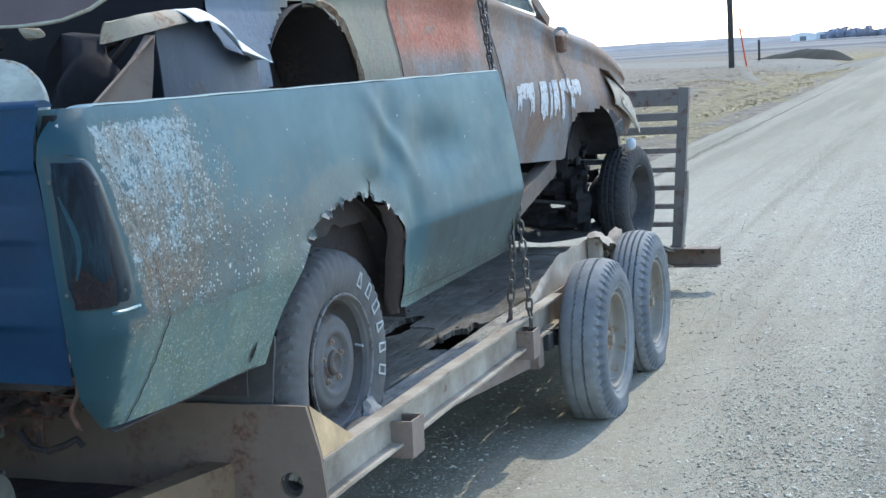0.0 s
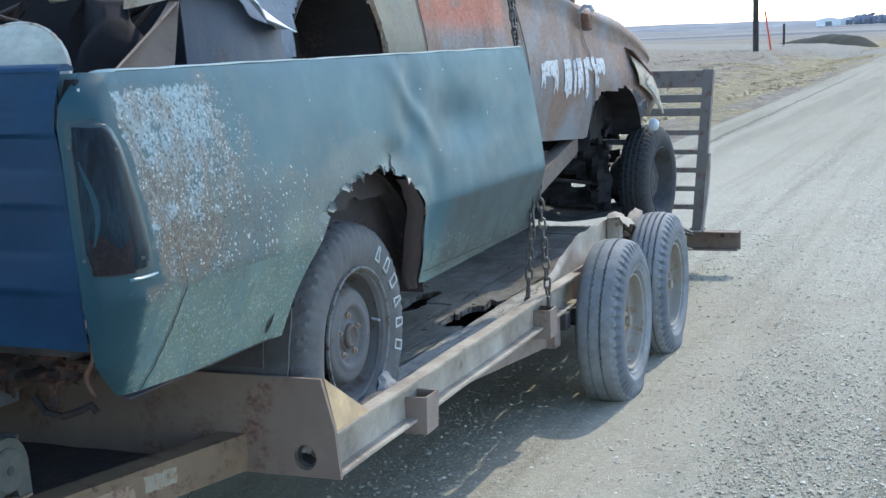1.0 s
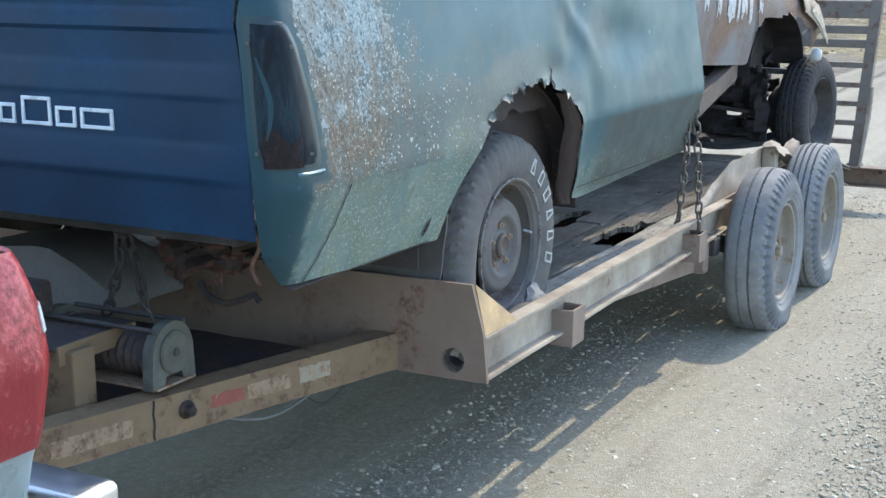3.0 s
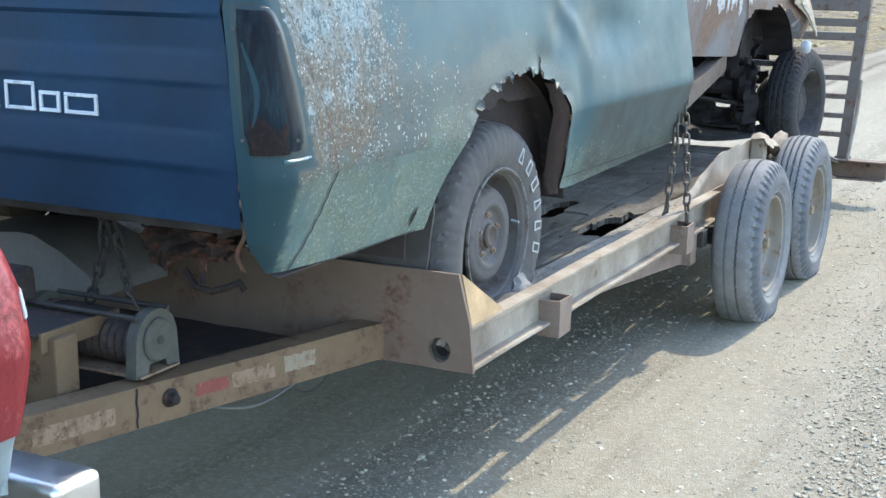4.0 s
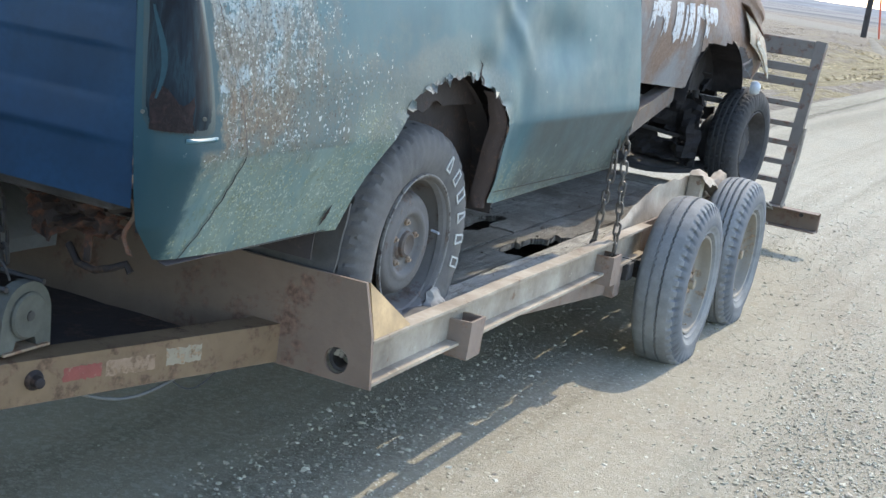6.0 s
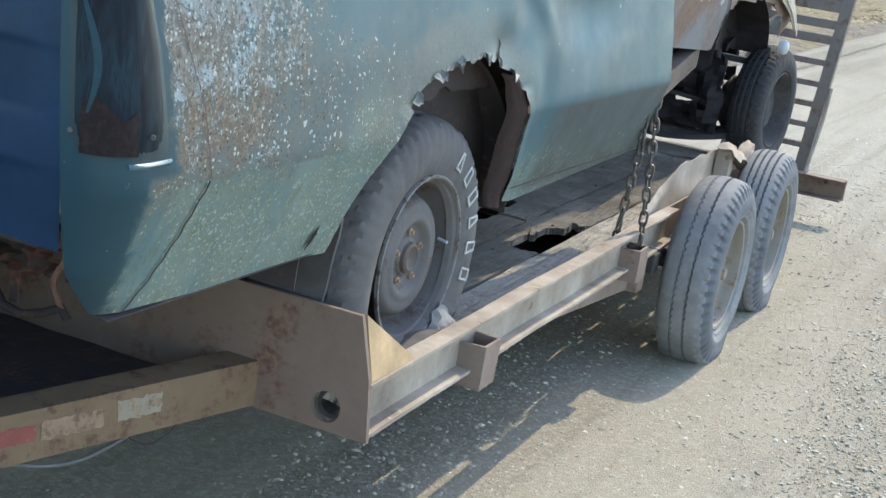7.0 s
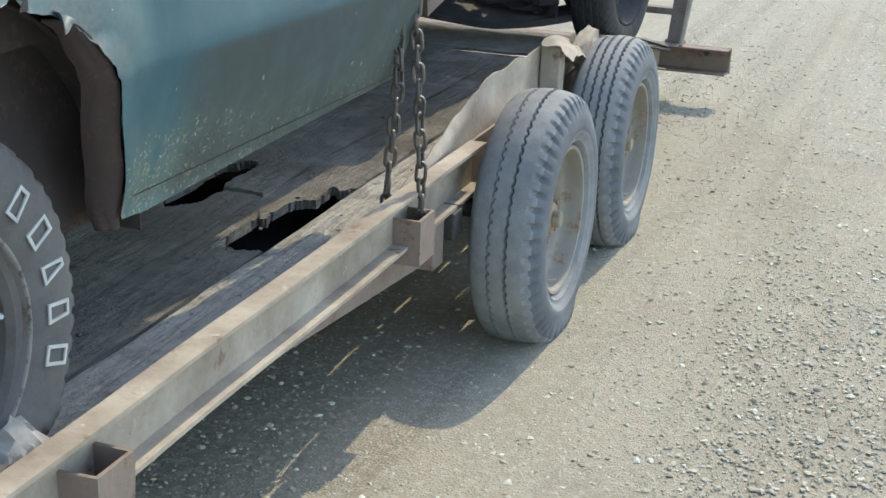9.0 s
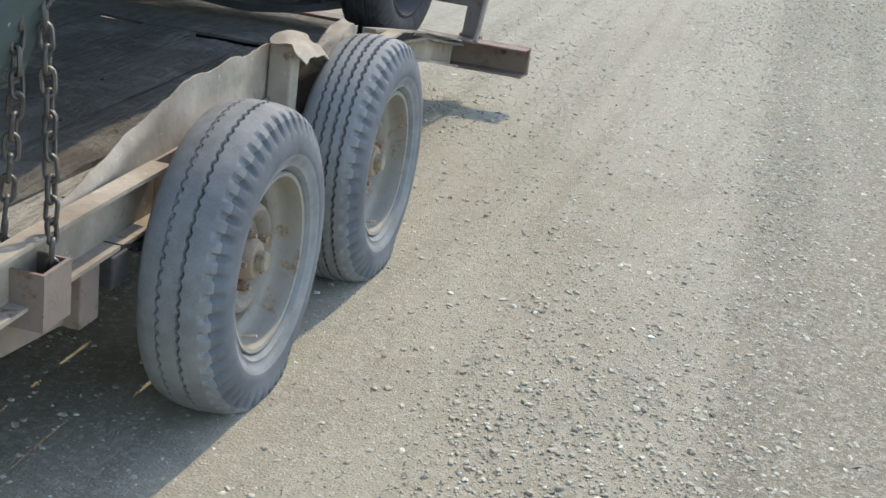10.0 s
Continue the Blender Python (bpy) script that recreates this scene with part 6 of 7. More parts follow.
# greenhouse: pillars, roof and the glass that is left
roof_z = lambda y: lerp(y, (4.3, 2.12), (4.7, 2.32), (5.3, 2.38), (6.1, 2.32), (6.45, 2.20))
part("roof", sheet(24, 16, lambda i, j: (XA + 0.66 * math.sin(math.pi * (j / 16 - 0.5)) * 0.98, 4.3 + 2.15 * i / 24, roof_z(4.3 + 2.15 * i / 24) - 0.10 * abs(2 * j / 16 - 1) ** 2.5), None, 0.012), M_CAR, car, smooth=60)
for sx in (1, -1):
    for (y0, z0), (y1, z1), wd in (((6.93, 1.80), (6.45, 2.16), 0.028), ((5.86, 1.93), (5.80, 2.25), 0.035), ((4.75, 1.98), (4.60, 2.20), 0.06)):
        part("pillar", sweep(rect(-wd, wd, -wd * .7, wd * .7), [(XA + sx * 0.74, y0, z0), (XA + sx * 0.66, y1, z1)], up=(1, 0, 0)), M_CAR, car)
    wf = [(XA + sx * 0.752, y, z) for y, z in ((5.96, 1.90), (6.70, 1.835), (6.62, 1.90), (6.42, 2.12), (5.98, 2.2), (5.96, 1.90))]
    part("window_frame", tube(wf, 0.009, 6, up=(1, 0, 0)), M_CHROME, car, "bright window frame")
    gl = bmesh.new()
    gl.faces.new([gl.verts.new(p) for p in wf[:-1]])
    bmesh.ops.solidify(gl, geom=gl.faces[:], thickness=0.004)
    part("window_pane", gl, M_GLASS, car).visible_shadow = False
# mirror on the cowl
mir = part("mirror_arm", tube([(XA + 0.79, 6.88, 1.735), (XA + 0.825, 6.86, 1.768), (XA + 0.865, 6.83, 1.762), (XA + 0.88, 6.82, 1.74)], 0.011, 8), M_PALE, car, "bent pale mirror arm")
part("mirror_head", rough_up(block(XA + 0.80, XA + 0.845, 6.87, 6.95, 1.64, 1.735, 0.014), 0.008, 12), M_RUSTBODY, mir)
# white paint marks on the door, plain drips
rp = random.Random(3)
for y0, y1, z0, z1 in ((6.17, 6.23, 1.40, 1.50), (6.23, 6.42, 1.44, 1.51), (6.36, 6.42, 1.37, 1.46), (6.52, 6.64, 1.34, 1.51), (6.68, 6.72, 1.33, 1.50), (6.74, 6.84, 1.35, 1.51), (6.88, 6.93, 1.31, 1.50), (6.93, 7.05, 1.44, 1.51), (7.02, 7.08, 1.36, 1.47), (7.08, 7.20, 1.43, 1.50)):
    def mark(i, j, y0=y0, y1=y1, z0=z0, z1=z1):
        y = y0 + (y1 - y0) * i / 6 + 0.006 * noise.noise((j, i, y0 * 7))
        z = z1 - (z1 - z0 + 0.05 * noise.noise((i * 0.9, y0 * 9, 0))) * j / 8
        w, sill, belt, top = car_sec(y)
        return (car_at(y, 0.62 * (z - sill) / (belt - sill), 1)[0] + 0.003, y, z)
    part("paint_mark", sheet(6, 8, mark), M_MARK, car, "dripped white paint strokes")
# torn front fender: outer skin that hangs down to a tip, with bare light metal
part("fender_skin", sheet(24, 12, lambda i, j: (XA + 0.845 + 0.055 * math.sin(math.pi * 0.5 * j / 12) + 0.015 * (i / 24), 7.68 + 0.47 * i / 24 + 0.012 * noise.noise((j * .6, 1, 0)), lerp(i / 24, (0, 1.50), (0.5, 1.45), (1, 1.36)) - (0.16 + 0.055 * (i / 24) ** 1.5 + 0.010 * noise.noise((i * 0.8, 0, 0))) * j / 12), None, 0.004), M_FENDER, car, "tan flaking front fender skin", smooth=50)
part("fender_edge", sheet(18, 3, lambda i, j: (XA + 0.905 + 0.012 * (i / 18) + 0.006 * noise.noise((i * .5, j, 0)), 7.80 + 0.355 * i / 18, lerp(i / 18, (0, 1.335), (0.5, 1.26), (1, 1.14)) + 0.035 * j / 3 * (1 + noise.noise((i * .7, j, 3)))), None, 0.004), M_WHTAPE, car, "bare pale fender edge")
part("fender_ledge", sheet(10, 6, lambda i, j: (XA + 0.72 + 0.15 * j / 6, 7.70 + 0.44 * i / 10 - 0.03 * j / 6, 1.56 - 0.15 * i / 10 - 0.035 * (j / 6) ** 2), None, 0.006), M_RUSTBODY, car, "ledge of the folded hood")
part("head_lamp", lathe([(-0.02, 0.0), (-0.02, 0.036), (0.005, 0.040), (0.025, 0.028), (0.03, 0.0)], 20, (XA + 0.885, 8.05, 1.085)), M_PALE, car, "loose pale lamp bowl", smooth=50)
# tail: black sheet in place of the open boot's shade, and raised lid
part("boot_wall", sheet(10, 6, lambda i, j: (XA - 0.70 + 1.40 * i / 10, 3.66 + 0.02 * noise.noise((i, j, 0)), 1.44 + 0.46 * j / 6), None, 0.004), M_SEAM, car, "black sheet standing for the shade in the open boot")
lid_z = lambda x: lerp(x, (-3.2, 1.82), (-2.3, 1.80), (-1.96, 1.786), (-1.87, 1.783), (-1.77, 1.788), (-1.67, 1.813), (-1.60, 1.85))
part("boot_lid", sheet(40, 14, lambda i, j: (-3.2 + 1.60 * i / 40 + 0.04 * j / 14, 2.95 + 0.10 * (j / 14) ** 1.5, lid_z(-3.2 + 1.60 * i / 40) + 0.30 * j / 14 + 0.010 * noise.noise((i * .25, j * .3, 0))), None, 0.012), M_LID, car, "raised maroon-grey boot lid", smooth=50)
part("lid_edge", tube([(-3.2 + 1.60 * i / 40, 2.945, lid_z(-3.2 + 1.60 * i / 40)) for i in range(41)], 0.007, 8), M_WHTAPE, car, "pale rolled lid edge", smooth=60)
part("lid_catch", rough_up(block(-1.905, -1.845, 2.95, 2.975, 1.752, 1.780, 0.008), 0.02, 22), M_FENDER, car, "bent pale lid catch")
# under the front: frame, axle, springs
for sx in (1, -1):
    x = XA + sx * 0.42
    part("frame_rail", sweep(rect(-0.035, 0.035, -0.05, 0.05), [(x, 4.6, 1.12), (x, 6.2, 1.04), (x, 7.2, 0.98), (x, 8.7, 0.92)]), M_DARK, car)
    part("radius_arm", sweep(rect(-0.035, 0.035, -0.045, 0.045), [(XA + sx * 0.78, 6.05, 0.93), (XA + sx * 0.72, 6.9, 1.06), (XA + sx * 0.60, 7.4, 1.08)]), M_DULLRUST, car, "grey-brown diagonal frame arm")
    part("control_arm", sweep(rect(-0.05, 0.05, -0.02, 0.02), [(XA + sx * 0.28, 8.15, 0.66), (XA + sx * 0.70, 8.2, 0.68)]), M_DARK, car)
    part("control_arm", sweep(rect(-0.04, 0.04, -0.015, 0.015), [(XA + sx * 0.35, 8.15, 0.98), (XA + sx * 0.70, 8.2, 0.97)]), M_DARK, car)
    part("coil_spring", tube([(XA + sx * 0.52 + 0.06 * math.cos(2 * math.pi * k / 12), 8.17 + 0.06 * math.sin(2 * math.pi * k / 12), 0.68 + 0.30 * k / 72) for k in range(73)], 0.011, 6), M_DARK, car, "bare coil spring", smooth=60)
part("cross_member", sweep(rect(-0.06, 0.06, -0.05, 0.05), [(XA - 0.5, 8.15, 0.66), (XA - 0.25, 8.15, 0.58), (XA + 0.25, 8.15, 0.58), (XA + 0.5, 8.15, 0.66)]), M_DARK, car)
for sx in (1, -1):
    part("brake_drum", lathe([(-0.10, 0.0), (-0.10, 0.10), (-0.06, 0.15), (0.02, 0.15), (0.02, 0.0)], 28, (XA + sx * 0.68, 8.25, 0.73)), M_DARK, car, smooth=40)
    part("lower_arm", rough_up(sheet(10, 8, lambda i, j: (XA + sx * (0.10 + 0.60 * i / 10), 7.75 + 0.55 * j / 8 * (1 - 0.5 * i / 10) + 0.25 * i / 10, 0.60 - 0.05 * math.sin(math.pi * i / 10) + 0.03 * math.sin(math.pi * j / 8)), None, 0.03), 0.01, 6), M_DARK, car)
    part("shock_absorber", tube([(XA + sx * 0.60, 8.05, 0.62), (XA + sx * 0.56, 8.02, 1.02)], 0.022, 10), M_DARK, car, smooth=40)
    part("steering_rod", tube([(XA + sx * 0.62, 7.95, 0.74), (XA, 7.9, 0.80)], 0.012, 8), M_DARK, car, smooth=40)
part("engine_sump", rough_up(block(XA - 0.2, XA + 0.2, 7.3, 8.2, 0.78, 1.15, 0.05, 3), 0.02, 5), M_DARK, car)


# ragged near-black sheets fill the space under the car's front
def clutter_keep(i, j):
    return noise.noise((i * 0.42, j * 0.5, 7)) > -0.16


part("radiator_frame", rough_up(sheet(34, 16, lambda i, j: (XA - 0.62 + 1.20 * i / 34, 8.42 + 0.05 * noise.noise((i * .5, j * .5, 0)), 0.60 + 0.56 * j / 16 - 0.05 * math.sin(math.pi * i / 34)), clutter_keep, 0.02), 0.02, 9), M_NEARBLACK, car, "broken black radiator frame")
part("splash_shield", rough_up(sheet(44, 20, lambda i, j: (XA - 0.66 + 1.30 * i / 44, 7.95 + 0.10 * noise.noise((i * .3, j * .4, 3)), 0.585 + 0.55 * j / 20 + 0.05 * math.sin(math.pi * i / 44)), lambda i, j: noise.noise((i * 0.27, j * 0.33, 11)) + 0.35 * noise.noise((i * 0.9, j * 0.9, 2)) > -0.24, 0.012), 0.012, 12), M_NEARBLACK, car, "torn black splash shield and hoses")
part("front_axle", sweep(rect(-0.035, 0.035, -0.03, 0.03), [(XA - 0.70, 8.22, 0.70), (XA - 0.45, 8.22, 0.62), (XA - 0.2, 8.2, 0.56), (XA + 0.2, 8.2, 0.56), (XA + 0.45, 8.22, 0.60), (XA + 0.70, 8.22, 0.70)]), M_NEARBLACK, car, "black dropped front axle")
part("exhaust_pipe", tube([(XA + 0.35, 5.2, 1.06), (XA + 0.40, 6.4, 0.98), (XA + 0.36, 7.4, 0.90), (XA + 0.30, 7.9, 0.92)], 0.026, 10), M_DULLRUST, car, "rusty exhaust pipe", smooth=50)
part("gearbox", rough_up(block(XA - 0.15, XA + 0.15, 6.5, 7.4, 0.84, 1.10, 0.06, 3), 0.03, 6), M_NEARBLACK, car, smooth=40)


def car_wheel(x, y, z, sx):
    t = thing("car_wheel", "black ribbed tyre on a dark slotted car wheel", "wheel", "old car wheels", at=(x, y, z - 0.33))
    truck_tyre(t, (x, y, z), M_TYRE_B, 0.335, 0.20, 0.094, None, True)
    prof = [(0.070, 0.196), (0.084, 0.206), (0.088, 0.20), (0.07, 0.188), (0.03, 0.18), (0.0, 0.165), (0.01, 0.13), (0.03, 0.10), (0.02, 0.07), (0.03, 0.05), (0.03, 0)]
    rm = part("rim", lathe(prof, 48, (x, y, z)), M_DARK, t, smooth=40)
    for k in range(8):
        a = 2 * math.pi * k / 8
        part("rim_slot", lathe([(0, 0.022), (0.004, 0.022), (0.004, 0)], 10, (x + 0.016, y + 0.115 * math.cos(a), z + 0.115 * math.sin(a))), M_HUB if k % 3 == 0 else M_SEAM, rm)
    return t


cw = car_wheel(-1.705, 8.27, 0.735, 1)
copy_thing(cw, pose(2 * XA + 1.705, 8.27, 0.405, 0, 0, 175))
cw.matrix_basis = cw.matrix_basis @ pose(0, 0, 0, 0, 0, -5)      # steered a little outwards

# ---- loose things in the pickup box ----
fd = thing("loose_fender", "loose blue-grey car fender with a pale flange, lying in the box", "car fender", at=(-1.95, 3.6, 1.0))
f_top = lambda y: lerp(y, (3.038, 1.778), (3.18, 1.800), (3.322, 1.814), (3.479, 1.821), (3.56, 1.795), (3.66, 1.735), (3.757, 1.671))
f_low = lambda y: lerp(y, (3.038, 1.748), (3.30, 1.775), (3.415, 1.784), (3.50, 1.764), (3.557, 1.735), (3.585, 1.700), (3.757, 1.664))
part("flange", sheet(26, 5, lambda i, j: (-1.715 + 0.075 * (j / 5), 3.35 + 0.407 * i / 26, f_top(3.35 + 0.407 * i / 26) * (1 - j / 5) + f_low(3.35 + 0.407 * i / 26) * j / 5 + 0.008 * math.sin(math.pi * j / 5)), None, 0.004), M_WHITE, fd, "bright pale flange", smooth=50)
part("flange_end", sheet(14, 5, lambda i, j: (-1.715 + 0.02 * (1 - i / 14) + (0.07 * (i / 14) - 0.02) * (j / 5), 3.02 + 0.330 * i / 14, f_top(3.02 + 0.330 * i / 14) * (1 - j / 5) + (f_low(3.02 + 0.330 * i / 14) - 0.022 * (1 - i / 14)) * j / 5 + 0.008 * math.sin(math.pi * j / 5)), None, 0.004), M_FENDER, fd, "tan flaking end of the flange", smooth=50)
part("skin", sheet(26, 10, lambda i, j: (-1.712 + 0.075 * math.sin(math.pi * 0.5 * (1 - j / 10)) * math.sin(math.pi * (0.15 + 0.7 * i / 26)) + 0.003 * noise.noise((i * .4, j * .5, 0)), 3.255 + 0.525 * i / 26 - 0.03 * (1 - j / 10), 1.30 + (f_low(3.255 + 0.497 * i / 26) + 0.008 - 1.30) * j / 10), None, 0.004), M_BLUEGREY, fd, smooth=50)
part("bolt_hole", lathe([(0, 0.024), (0.003, 0.024), (0.003, 0)], 16, (-1.6975, 3.335, 1.672)), M_SEAM, fd)
part("bracket", sheet(8, 12, lambda i, j: (-1.685 - 0.03 * math.sin(math.pi * i / 8), 3.205 - 0.50 * (1 - j / 12) + (0.012 + 0.42 * (1 - j / 12)) * i / 8, 1.46 + 0.285 * j / 12), None, 0.006), M_BROWN, fd, "slanting dusty triangular stay", smooth=40)
dome = thing("cream_fender", "rounded cream enamel fender shell leaning on the tailgate", "car fender", at=(-1.85, 2.75, 1.3))


def dome_at(i, j):
    a, q = 2 * math.pi * i / 40, j / 8
    x, z = 0.172 * q * math.cos(a), 0.152 * q * math.sin(a)
    return (-1.79 + x, 2.655 + 0.45 * z - 0.045 * (1 - q * q), 1.54 + z)


part("inner_lip", tube([(-1.825 + 0.075 * math.cos(math.pi * k / 16), 2.598, 1.555 + 0.062 * math.sin(math.pi * k / 16)) for k in range(17)], 0.012, 8, up=(0, 1, 0)), M_WHITE, dome, "white rolled inner lip", smooth=60)
part("shell", sheet(40, 8, dome_at, None, 0.005), M_CREAM, dome, smooth=60)
part("rolled_edge", tube([(-1.79 + 0.174 * math.cos(2 * math.pi * k / 40), 2.655 + 0.45 * 0.154 * math.sin(2 * math.pi * k / 40), 1.54 + 0.154 * math.sin(2 * math.pi * k / 40)) for k in range(41)], 0.006, 6, up=(0, 1, 0)), M_WHTAPE, dome, "chipped rolled edge", smooth=60)
jb = random.Random(8)
for k in range(22):
    x, y = jb.uniform(-3.1, -1.98), jb.uniform(2.80, 3.50)
    s = thing("scrap_part", "car part lying in the pickup box, coloured near black for shade", "scrap", "scrap in the box", at=(x, y, 1.0))
    h = jb.uniform(0.50, 0.74)
    cast = bmesh.new()
    bmesh.ops.create_icosphere(cast, subdivisions=3, radius=1.0)
    rx, ry = jb.uniform(.10, .22), jb.uniform(.10, .18)
    for v in cast.verts:
        v.co = Vector((x + rx * v.co.x, y + ry * v.co.y, max(1.0, 1.0 + h * (0.5 + 0.55 * v.co.z))))
    # near-black colour stands in for the darkness inside the box
    part("casting", rough_up(rough_up(cast, 0.09, 7), 0.05, 19), M_BOXSHADE, s, smooth=25)
    part("pipe", tube([(x, y, 1.0 + h * 0.8), (x + jb.uniform(-.2, .2), y + .06, 1.0 + h + 0.05), (x + jb.uniform(-.3, .3), y + .10, 1.0 + h - 0.05)], jb.uniform(0.008, 0.018), 8), M_LINER, s, smooth=50)


# ---- chains ----
def chain(name_label, knots, seed, mat=M_CHAIN):
    pts = [Vector(p) for p in knots]
    t = thing("chain", name_label, "chain", "tie-down chains", at=tuple(pts[0]))
    L, wire, pitch = 0.052, 0.0050, 0.0405
    a = L / 2 - 0.012
    loop = [(0.012 * math.cos(q), a + 0.012 * math.sin(q)) for q in [math.pi * k / 6 for k in range(7)]] + [(0.012 * math.cos(q), -a + 0.012 * math.sin(q)) for q in [math.pi + math.pi * k / 6 for k in range(7)]]
    bm = bmesh.new()
    rings = []
    n = len(loop)
    for k in range(n):
        p, q, r = loop[k - 1], loop[k], loop[(k + 1) % n]
        d = Vector((r[0] - p[0], 0, r[1] - p[1])).normalized()
        nn = Vector((d.z, 0, -d.x))
        rings.append([bm.verts.new(Vector((q[0], 0, q[1])) + nn * wire * math.cos(w) + Vector((0, 1, 0)) * wire * math.sin(w)) for w in [2 * math.pi * m / 6 for m in range(6)]])
    for k in range(n):
        for m in range(6):
            bm.faces.new((rings[k][m], rings[k][(m + 1) % 6], rings[(k + 1) % n][(m + 1) % 6], rings[(k + 1) % n][m]))
    bmesh.ops.recalc_face_normals(bm, faces=bm.faces[:])
    first = part("link", bm, mat, t, smooth=60)
    rnd = random.Random(seed)
    seglen = [(q - p).length for p, q in zip(pts, pts[1:])]
    total, s, k = sum(seglen), 0.0, 0
    while s < total:
        r, i = s, 0
        while r > seglen[i]:
            r -= seglen[i]
            i += 1
        d = (pts[i + 1] - pts[i]).normalized()
        pos = pts[i] + d * r
        ob = first if k == 0 else new("link", first.data)
        ob.parent = t
        turn = d.to_track_quat("Z", "Y").to_matrix().to_4x4()
        ob.matrix_parent_inverse = t.matrix_world.inverted()
        ob.matrix_basis = Matrix.Translation(pos) @ turn @ pose(0, 0, 0, rnd.uniform(-5, 5), rnd.uniform(-6, 6), (90 if k % 2 else 0) + 35 + rnd.uniform(-12, 12))
        s += pitch
        k += 1
    return t


chain("rust-grey steel tie-down chain hooked in a stake pocket", [(-1.428, 5.412, 0.50), (-1.428, 5.412, 0.56), (-1.446, 5.425, 0.80), (-1.468, 5.43, 1.06), (-1.56, 5.52, 1.45), (-1.665, 5.66, 1.93)], 1)
chain("rust-grey steel tie-down chain over the old car", [(-1.500, 5.365, 0.545), (-1.500, 5.365, 0.60), (-1.475, 5.362, 0.85), (-1.48, 5.37, 1.06), (-1.575, 5.55, 1.48), (-1.670, 5.72, 1.93)], 2)
chain("dark chain hanging from the pickup's frame in front of the plate", [(-2.13, 2.76, 0.93), (-2.14, 2.77, 0.84), (-2.20, 2.78, 0.70)], 5, M_DARK)
chain("dark chain hanging from the pickup's frame in front of the plate", [(-2.12, 2.76, 0.93), (-2.10, 2.78, 0.86), (-2.08, 2.79, 0.72)], 6, M_DARK)

# ---- tow truck's tail ----
tow = thing("tow_truck", "silver-blue tow pickup with a red tail lamp and chrome bumper", "pickup truck", at=(-2.5, 0.0, 0))
TX, TYE = -1.545, 1.86
sec = lambda z: lerp(z, (0.62, -0.035), (0.75, -0.01), (0.88, 0.0), (0.98, -0.015), (1.06, -0.04), (1.10, -0.065), (1.30, -0.08))
for sx in (1, -1):
    f = lambda x: -2.5 + sx * (x + 2.5)
    part("box_side", sheet(30, 12, lambda i, j: (f(TX + sec(0.62 + 0.68 * j / 12)), -1.0 + (TYE + 1.0) * i / 30, 0.62 + 0.68 * j / 12), lambda i, j: math.hypot(-1.0 + (TYE + 1.0) * (i + .5) / 30 - 0.55, 0.62 + 0.68 * (j + .5) / 12 - 0.5) > 0.42 and not (i > 24 and j < 9), 0.02), M_TOWPAINT, tow, smooth=50)
part("tailgate", block(-3.42, -1.60, TYE - 0.03, TYE, 0.68, 1.26, 0.015, 3), M_TOWPAINT, tow)
part("bed_floor", block(-3.42, -1.58, -1.0, TYE - 0.04, 0.70, 0.72, 0.003), M_DARK, tow)
cab_p = [(-1.02, 0.55), (-1.02, 1.30), (-1.16, 1.76), (-1.35, 1.84), (-2.20, 1.85), (-2.42, 1.76), (-3.05, 1.30), (-4.25, 1.16), (-4.35, 0.95), (-4.35, 0.55)]
part("cab", sweep([(-q, z) for q, z in cab_p], [(-3.42, 0, 0), (-3.34, 0, 0.0), (-1.66, 0, 0.0), (-1.58, 0, 0)], up=(0, 0, 1)), M_TOWPAINT, tow, "silver-blue cab and hood", smooth=30)
for sx in (1, -1):
    xw = -2.5 + sx * 0.923
    win = bmesh.new()
    win.faces.new([win.verts.new((xw, y, z)) for y, z in ((-1.20, 1.32), (-1.30, 1.70), (-2.22, 1.74), (-2.80, 1.34))])
    bmesh.ops.solidify(win, geom=win.faces[:], thickness=0.006)
    part("side_window", win, M_SEAM, tow, "dark side window")
    part("wheel", lathe([(-0.11, 0.2), (-0.12, 0.30), (-0.09, 0.355), (0.09, 0.355), (0.12, 0.30), (0.11, 0.2), (0.05, 0.17), (0.03, 0.0)], 40, (-2.5 + sx * 0.83, -3.45, 0.358)), M_TYRE_B, tow, smooth=40)
def tow_corner(i, j, n, z0, z1, out):
    """The rounded rear corner: i runs from the tail round and forward along the side."""
    z = z0 + (z1 - z0) * j / 18
    s = 0.62 * i / n
    a = min(1.0, s / 0.12) * math.pi / 2
    fwd = max(0.0, s - 0.12)
    return (TX - 0.075 + sec(z) + (0.075 + out) * math.sin(a), TYE + 0.02 + (0.075 + out) * math.cos(a) - fwd - 0.05 * ((z - 0.9) / 0.2) ** 2 * math.cos(a), z)


lamp2 = part("tail_lamp", sheet(40, 18, lambda i, j: tow_corner(i, j, 40, 0.715, 1.085, 0.006), None, 0.010), M_REDLENS, tow, "glossy red wrap-round tail lamp", smooth=60)
part("reverse_lens", sheet(8, 18, lambda i, j: tow_corner(i, j, 60, 0.93, 0.98, 0.009), None, 0.003), M_PALE, lamp2, "pale reversing lens")
part("corner", sheet(40, 18, lambda i, j: tow_corner(i, j, 40, 0.60, 0.713, 0.0), None, 0.01), M_TOWPAINT, tow, smooth=60)
part("bumper", block(-3.49, -1.505, TYE + 0.06, TYE + 0.19, 0.52, 0.607, 0.02, 4), M_CHROME, tow, "chrome step bumper", smooth=40)
